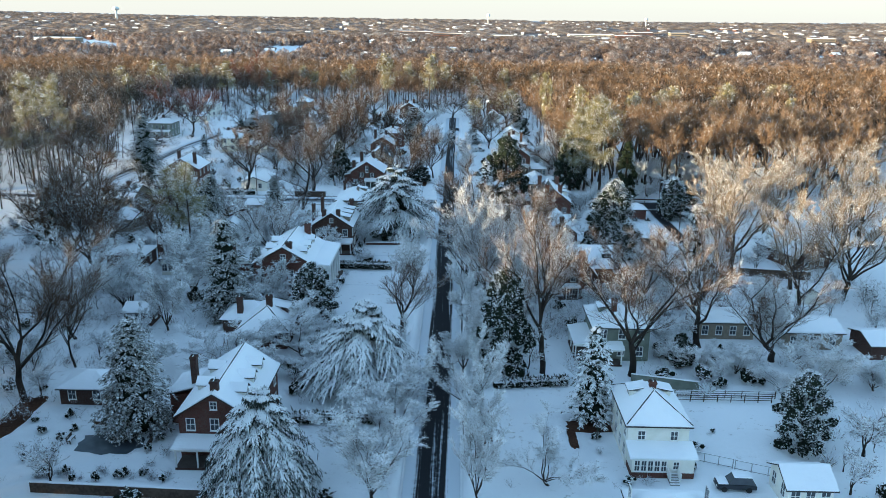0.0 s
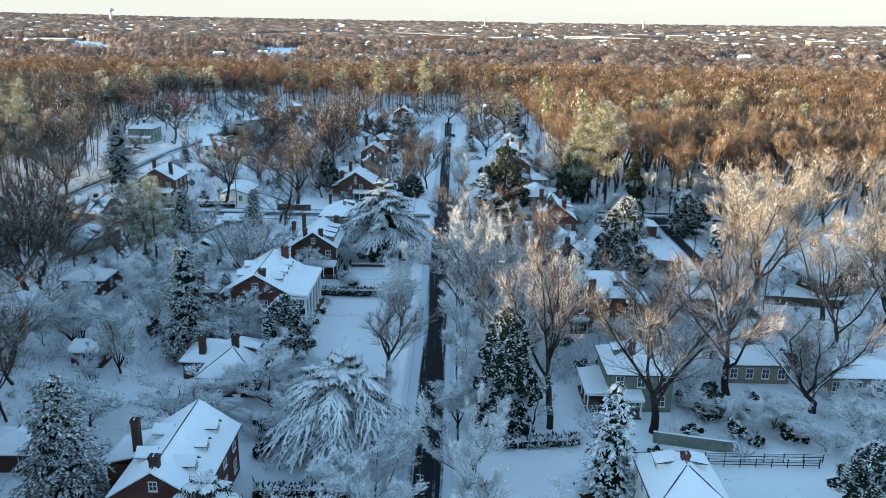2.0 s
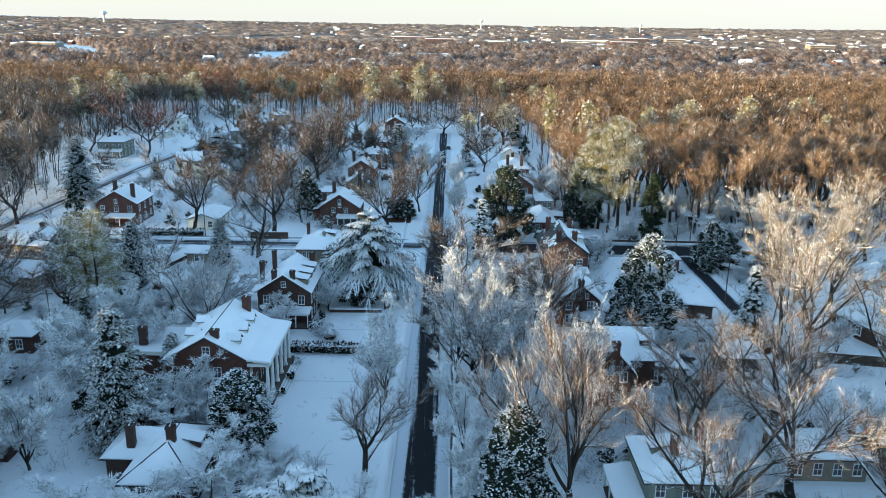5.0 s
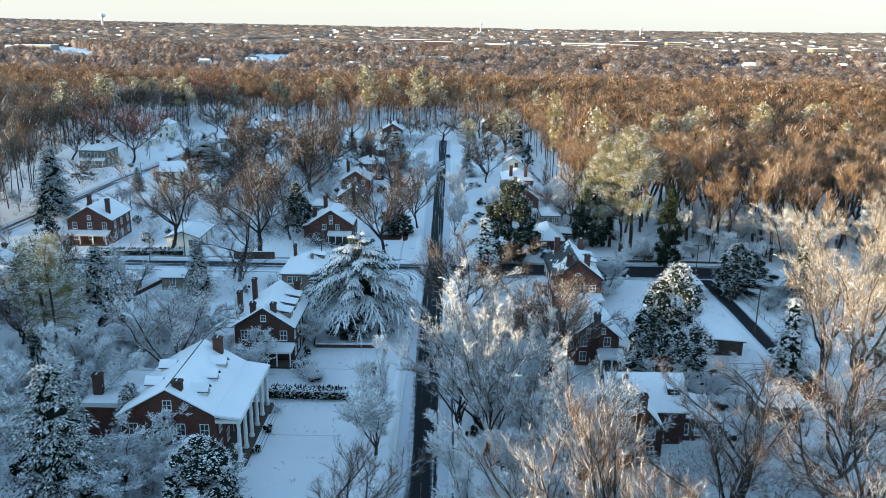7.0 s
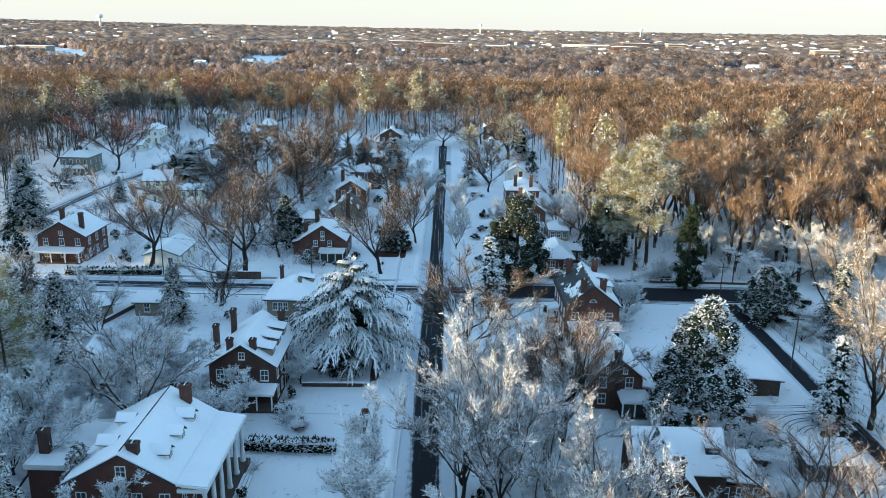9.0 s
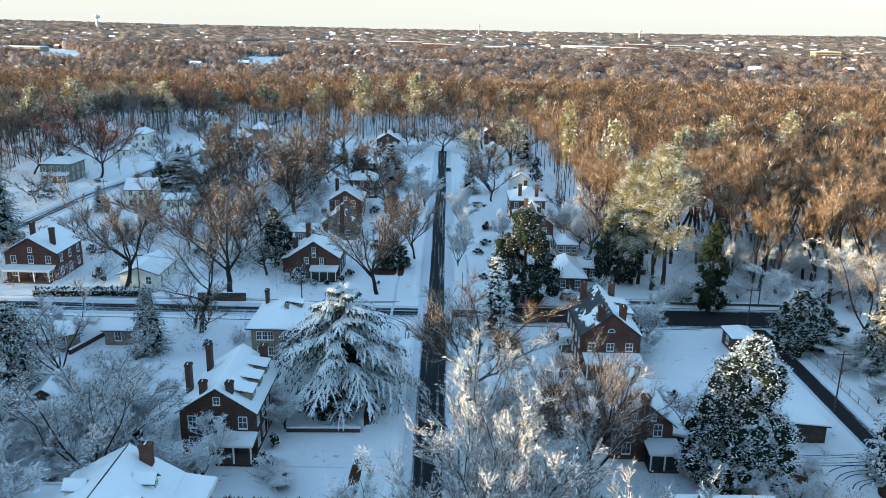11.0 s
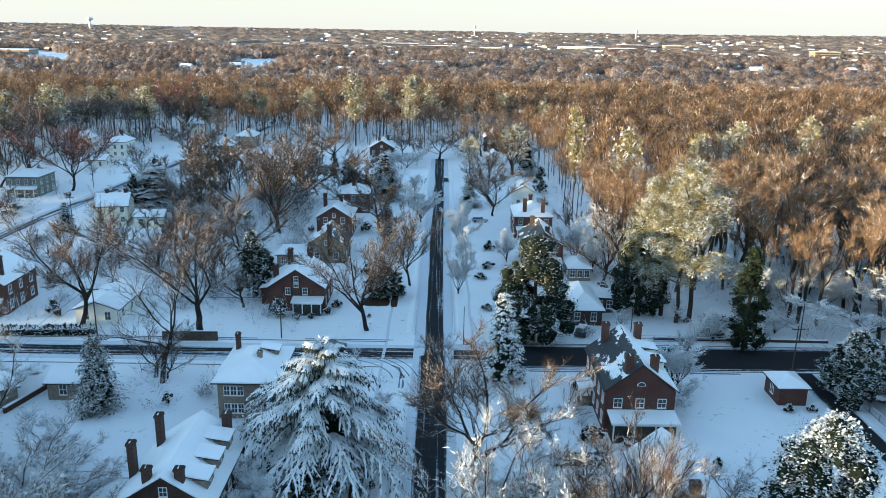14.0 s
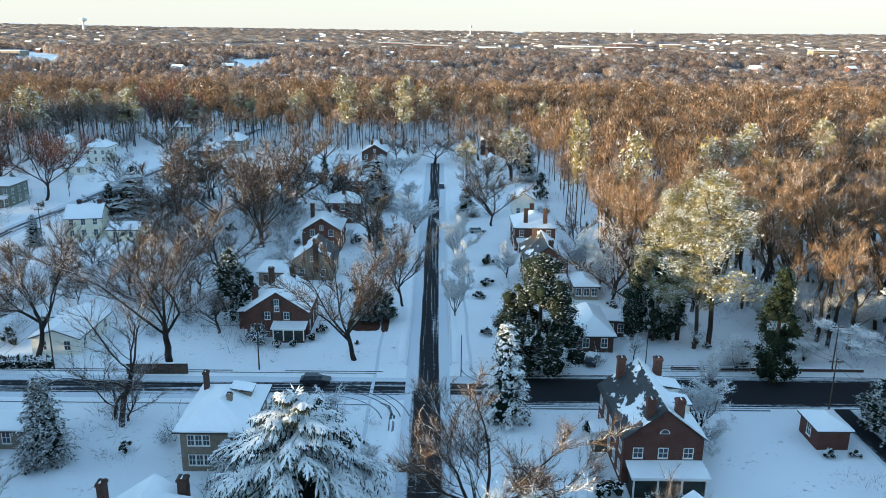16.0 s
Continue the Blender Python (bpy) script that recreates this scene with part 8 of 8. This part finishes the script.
# ---- planting against the houses and along the street ----
for px, py, ph, pr in ((-19.8, 168.0, 1.7, 1.6), (-18.6, 164.5, 1.8, 2.0), (-16.5, 163.8, 1.5, 1.8), (-19.6, 172.5, 1.6, 1.3), (-18.2, 184.5, 1.8, 1.5), (-17.0, 181.5, 1.3, 1.2),
                       (-20.4, 148.0, 1.2, 1.1), (-20.2, 153.4, 1.3, 1.2), (-20.6, 143.2, 1.0, 0.9), (-19.8, 239.6, 1.3, 1.4), (-18.6, 243.2, 1.4, 1.4), (-22.5, 236.9, 1.1, 1.2),
                       (-25.0, 236.6, 1.1, 1.2), (-28.6, 238.4, 2.6, 2.4), (-30.8, 237.6, 2.0, 1.8), (20.6, 201.5, 1.5, 1.2), (20.2, 198.4, 1.8, 1.8), (21.0, 194.4, 2.1, 2.2), (25.5, 192.7, 1.5, 1.3),
                       (28.6, 192.6, 1.4, 1.2), (21.2, 209.0, 1.6, 1.2), (33.2, 203.5, 3.2, 2.2), (34.0, 208.5, 3.4, 2.6), (23.0, 79.9, 0.6, 1.2), (25.2, 79.7, 0.6, 1.3), (20.6, 86.0, 0.8, 0.7),
                       (31.0, 83.0, 1.0, 1.2), (32.6, 87.0, 1.3, 1.6), (30.6, 90.5, 1.2, 1.1), (36.5, 92.0, 0.5, 0.6), (20.8, 89.6, 0.9, 0.9), (-12.0, 238.0, 0.7, 0.6), (10.0, 243.0, 1.2, 1.6), (9.5, 262.0, 1.3, 1.8),
                       (11.5, 270.0, 1.5, 2.0), (12.5, 285.0, 2.2, 2.2), (50.6, 203.4, 0.9, 1.3), (53.8, 203.8, 0.8, 1.2), (-33.5, 167.0, 2.4, 2.6), (-36.5, 171.0, 2.8, 2.8), (-40.0, 166.0, 3.0, 3.0),
                       (-45.0, 170.0, 3.2, 3.2), (-50.0, 166.0, 2.6, 2.6), (-42.0, 160.5, 2.6, 2.8), (-34.5, 161.0, 2.4, 2.4), (-47.0, 161.0, 2.2, 2.4), (-37.0, 135.0, 2.2, 2.2), (-30.0, 133.5, 2.6, 2.6),
                       (-19.5, 116.0, 3.0, 3.0), (-20.5, 121.0, 3.2, 3.0), (-18.0, 110.5, 2.6, 2.4), (-21.0, 105.5, 2.8, 2.6), (-33.0, 107.0, 3.4, 3.6), (-27.5, 106.0, 2.8, 2.8), (-20.0, 100.5, 1.8, 1.6),
                       (22.5, 126.0, 2.2, 2.0), (36.0, 116.5, 2.2, 2.2), (37.5, 112.5, 2.0, 2.0), (34.0, 107.5, 1.8, 2.0), (40.0, 107.5, 2.0, 2.4), (47.0, 107.0, 2.4, 2.6)):
    shrub(px, py, ph, pr, scatter.random() < 0.25)
for px, py, ph, pr in ((-7.0, 104.0, 9.5, 3.4), (-7.4, 84.0, 9.0, 3.8), (5.4, 84.5, 10.5, 3.0), (6.2, 108.0, 9.0, 2.6), (6.6, 118.0, 11.0, 3.4), (6.0, 127.0, 12.0, 3.8), (7.2, 171.0, 10.0, 3.4),
                       (9.6, 176.0, 9.0, 3.2), (12.0, 158.0, 9.0, 3.2), (13.5, 169.5, 10.5, 3.6), (11.5, 141.0, 11.0, 4.0), (6.2, 268.0, 9.0, 2.6), (6.0, 300.0, 9.0, 2.8), (35.6, 163.0, 6.0, 3.0), (48.0, 221.5 + 7.2, 6.0, 2.6),
                       (40.0, 158.8, 5.5, 3.0), (-26.2, 164.6, 7.5, 3.4), (-29.0, 163.5, 6.5, 3.0), (55.5, 104.0, 7.5, 3.6), (60.0, 108.0, 7.0, 3.4), (31.5, 265.0 + 11, 10.0, 4.0), (34.5, 268.0, 9.5, 4.2), (16.0, 275.0, 7.0, 3.0)):
    tree("frost", px, py, ph, pr)
for px, py, ph, pr in ((-33.8, 168.5, 4.2, 3.0), (-38.0, 170.0, 5.0, 3.4), (-43.5, 168.0, 4.6, 3.2), (-40.5, 162.5, 4.4, 3.0), (-46.0, 164.0, 4.2, 3.0), (-36.0, 163.0, 3.6, 2.6), (-33.0, 108.0, 4.8, 3.6), (-27.0, 107.5, 4.0, 3.0),
                       (-19.5, 118.0, 5.2, 3.4), (-19.0, 112.0, 4.8, 3.2), (-21.5, 106.0, 4.2, 3.0), (-16.8, 122.0, 4.0, 2.6), (-31.0, 136.0, 5.5, 3.4), (-26.5, 135.0, 5.0, 3.0), (-34.8, 137.0, 4.6, 3.0), (-24.0, 132.0, 4.6, 3.0), (-17.6, 164.0, 2.6, 2.4), (-52.0, 176.0 - 6, 4.0, 3.0),
                       (-58.0, 172.0, 4.4, 3.2), (-46.0, 104.0, 3.6, 2.6), (-60.0, 146.0, 4.0, 3.0), (-66.0, 166.0, 4.2, 3.0), (40.0, 112.0, 4.0, 3.2), (45.5, 110.0, 4.6, 3.6), (50.0, 104.5, 4.4, 3.4), (57.0, 115.0, 4.0, 3.0),
                       (37.0, 121.0, 3.8, 2.8), (64.0, 105.0, 4.4, 3.2), (36.5, 140.0, 4.2, 3.0), (42.0, 145.0, 4.6, 3.2), (20.0, 130.0, 4.0, 3.0), (14.0, 131.0, 4.6, 3.2), (35.0, 204.5, 4.0, 2.4), (64.5, 198.0, 4.2, 3.2), (68.0, 205.0, 4.0, 3.2),
                       (65.0, 188.0, 4.2, 3.0), (46.0, 230.5, 3.6, 2.6), (56.0, 231.5, 3.4, 2.6), (60.5, 233.0, 3.8, 3.0)):
    tree("frost", px, py, ph, pr, "broad garden bush buried in feathery snow")
for px, py, ph, pr in ((12.5, 122.0, 16.0, 5.0), (15.0, 148.0, 15.5, 5.0), (11.0, 165.0, 15.0, 4.6), (21.5, 137.5, 14.5, 4.2), (36.5, 134.0, 16.5, 5.6), (33.0, 128.5, 15.5, 5.0), (66.0, 137.0, 18.0, 6.0), (70.0, 150.0, 19.0, 6.5),
                       (86.0, 158.0, 20.0, 6.5), (92.0, 176.0, 20.0, 7.0), (78.0, 186.0, 19.0, 6.5), (66.0, 176.0, 17.0, 5.5), (88.0, 204.0, 20.0, 6.5), (74.0, 210.0, 18.0, 6.0), (104.0, 192.0, 21.0, 7.0), (100.0, 216.0, 20.0, 6.5),
                       (116.0, 222.0, 20.0, 6.5), (-60.0, 118.0, 15.0, 5.0), (-66.0, 128.0, 17.0, 5.5), (-72.0, 150.0, 17.5, 6.0), (-80.0, 166.0, 18.0, 6.5), (-90.0, 178.0, 18.0, 6.0), (-97.0, 196.0, 19.0, 6.5), (-70.0, 190.0, 15.0, 5.0),
                       (-47.0, 138.0, 12.0, 4.6), (-45.0, 147.0, 12.5, 4.6), (-52.0, 145.0, 12.0, 4.2), (-58.0, 132.0, 12.0, 4.6)):
    tree("frost" if px > 0 and px < 25 or px < -40 and py < 150 else "tan" if px > 62 else "rimed" if px > 0 else "bare", px, py, ph, pr)
for k in range(16):
    tree("frost", scatter.uniform(58, 112), scatter.uniform(232, 262), scatter.uniform(8, 13), scatter.uniform(3.2, 5.0), "sunlit leafless tree pale with frost at the edge of the wood")

# ---- the pool garden and other near gardens ----
for k in range(26):
    shrub(-46.5 + 0.62 * k + scatter.gauss(0, 0.4), 78.6 + scatter.gauss(0, 0.5), scatter.uniform(0.5, 1.2), scatter.uniform(0.5, 1.0), k % 3 > 0)
for px, py in ((-46.6, 84.0), (-47.2, 86.6), (-46.4, 89.0), (-35.2, 84.6), (-34.6, 87.4), (-35.4, 89.6), (-43.0, 90.2), (-40.4, 90.8), (-49.0, 81.6), (-51.0, 84.4), (-50.2, 88.2), (-52.6, 91.0), (-33.6, 81.0), (-32.6, 83.2), (-48.6, 92.4)):
    shrub(px, py, scatter.uniform(0.5, 1.3), scatter.uniform(0.5, 1.1), scatter.random() < 0.4)


def garden_bench(x, y, rz):
    t = thing("garden_bench", x, y, "dark wooden garden bench with snow on its seat", "bench", "benches by the pool", rz=rz)
    box_part("seat", (-0.75, -0.25, 0.4, 0.75, 0.25, 0.46), M_WOOD, t)
    box_part("backrest", (-0.75, 0.2, 0.46, 0.75, 0.26, 0.95), M_WOOD, t)
    for px in (-0.68, 0.6):
        for py in (-0.22, 0.14):
            box_part("leg", (px, py, 0.0, px + 0.08, py + 0.08, 0.4), M_WOOD, t)
    box_part("snow", (-0.7, -0.23, 0.464, 0.7, 0.18, 0.56), M_SNOW, t, "soft snow on the seat", 0.03)


for bx, by, br in ((-45.6, 86.2, 90), (-43.4, 89.4, 0), (-38.6, 89.4, 0), (-35.6, 85.6, -90)):
    garden_bench(bx, by, br)
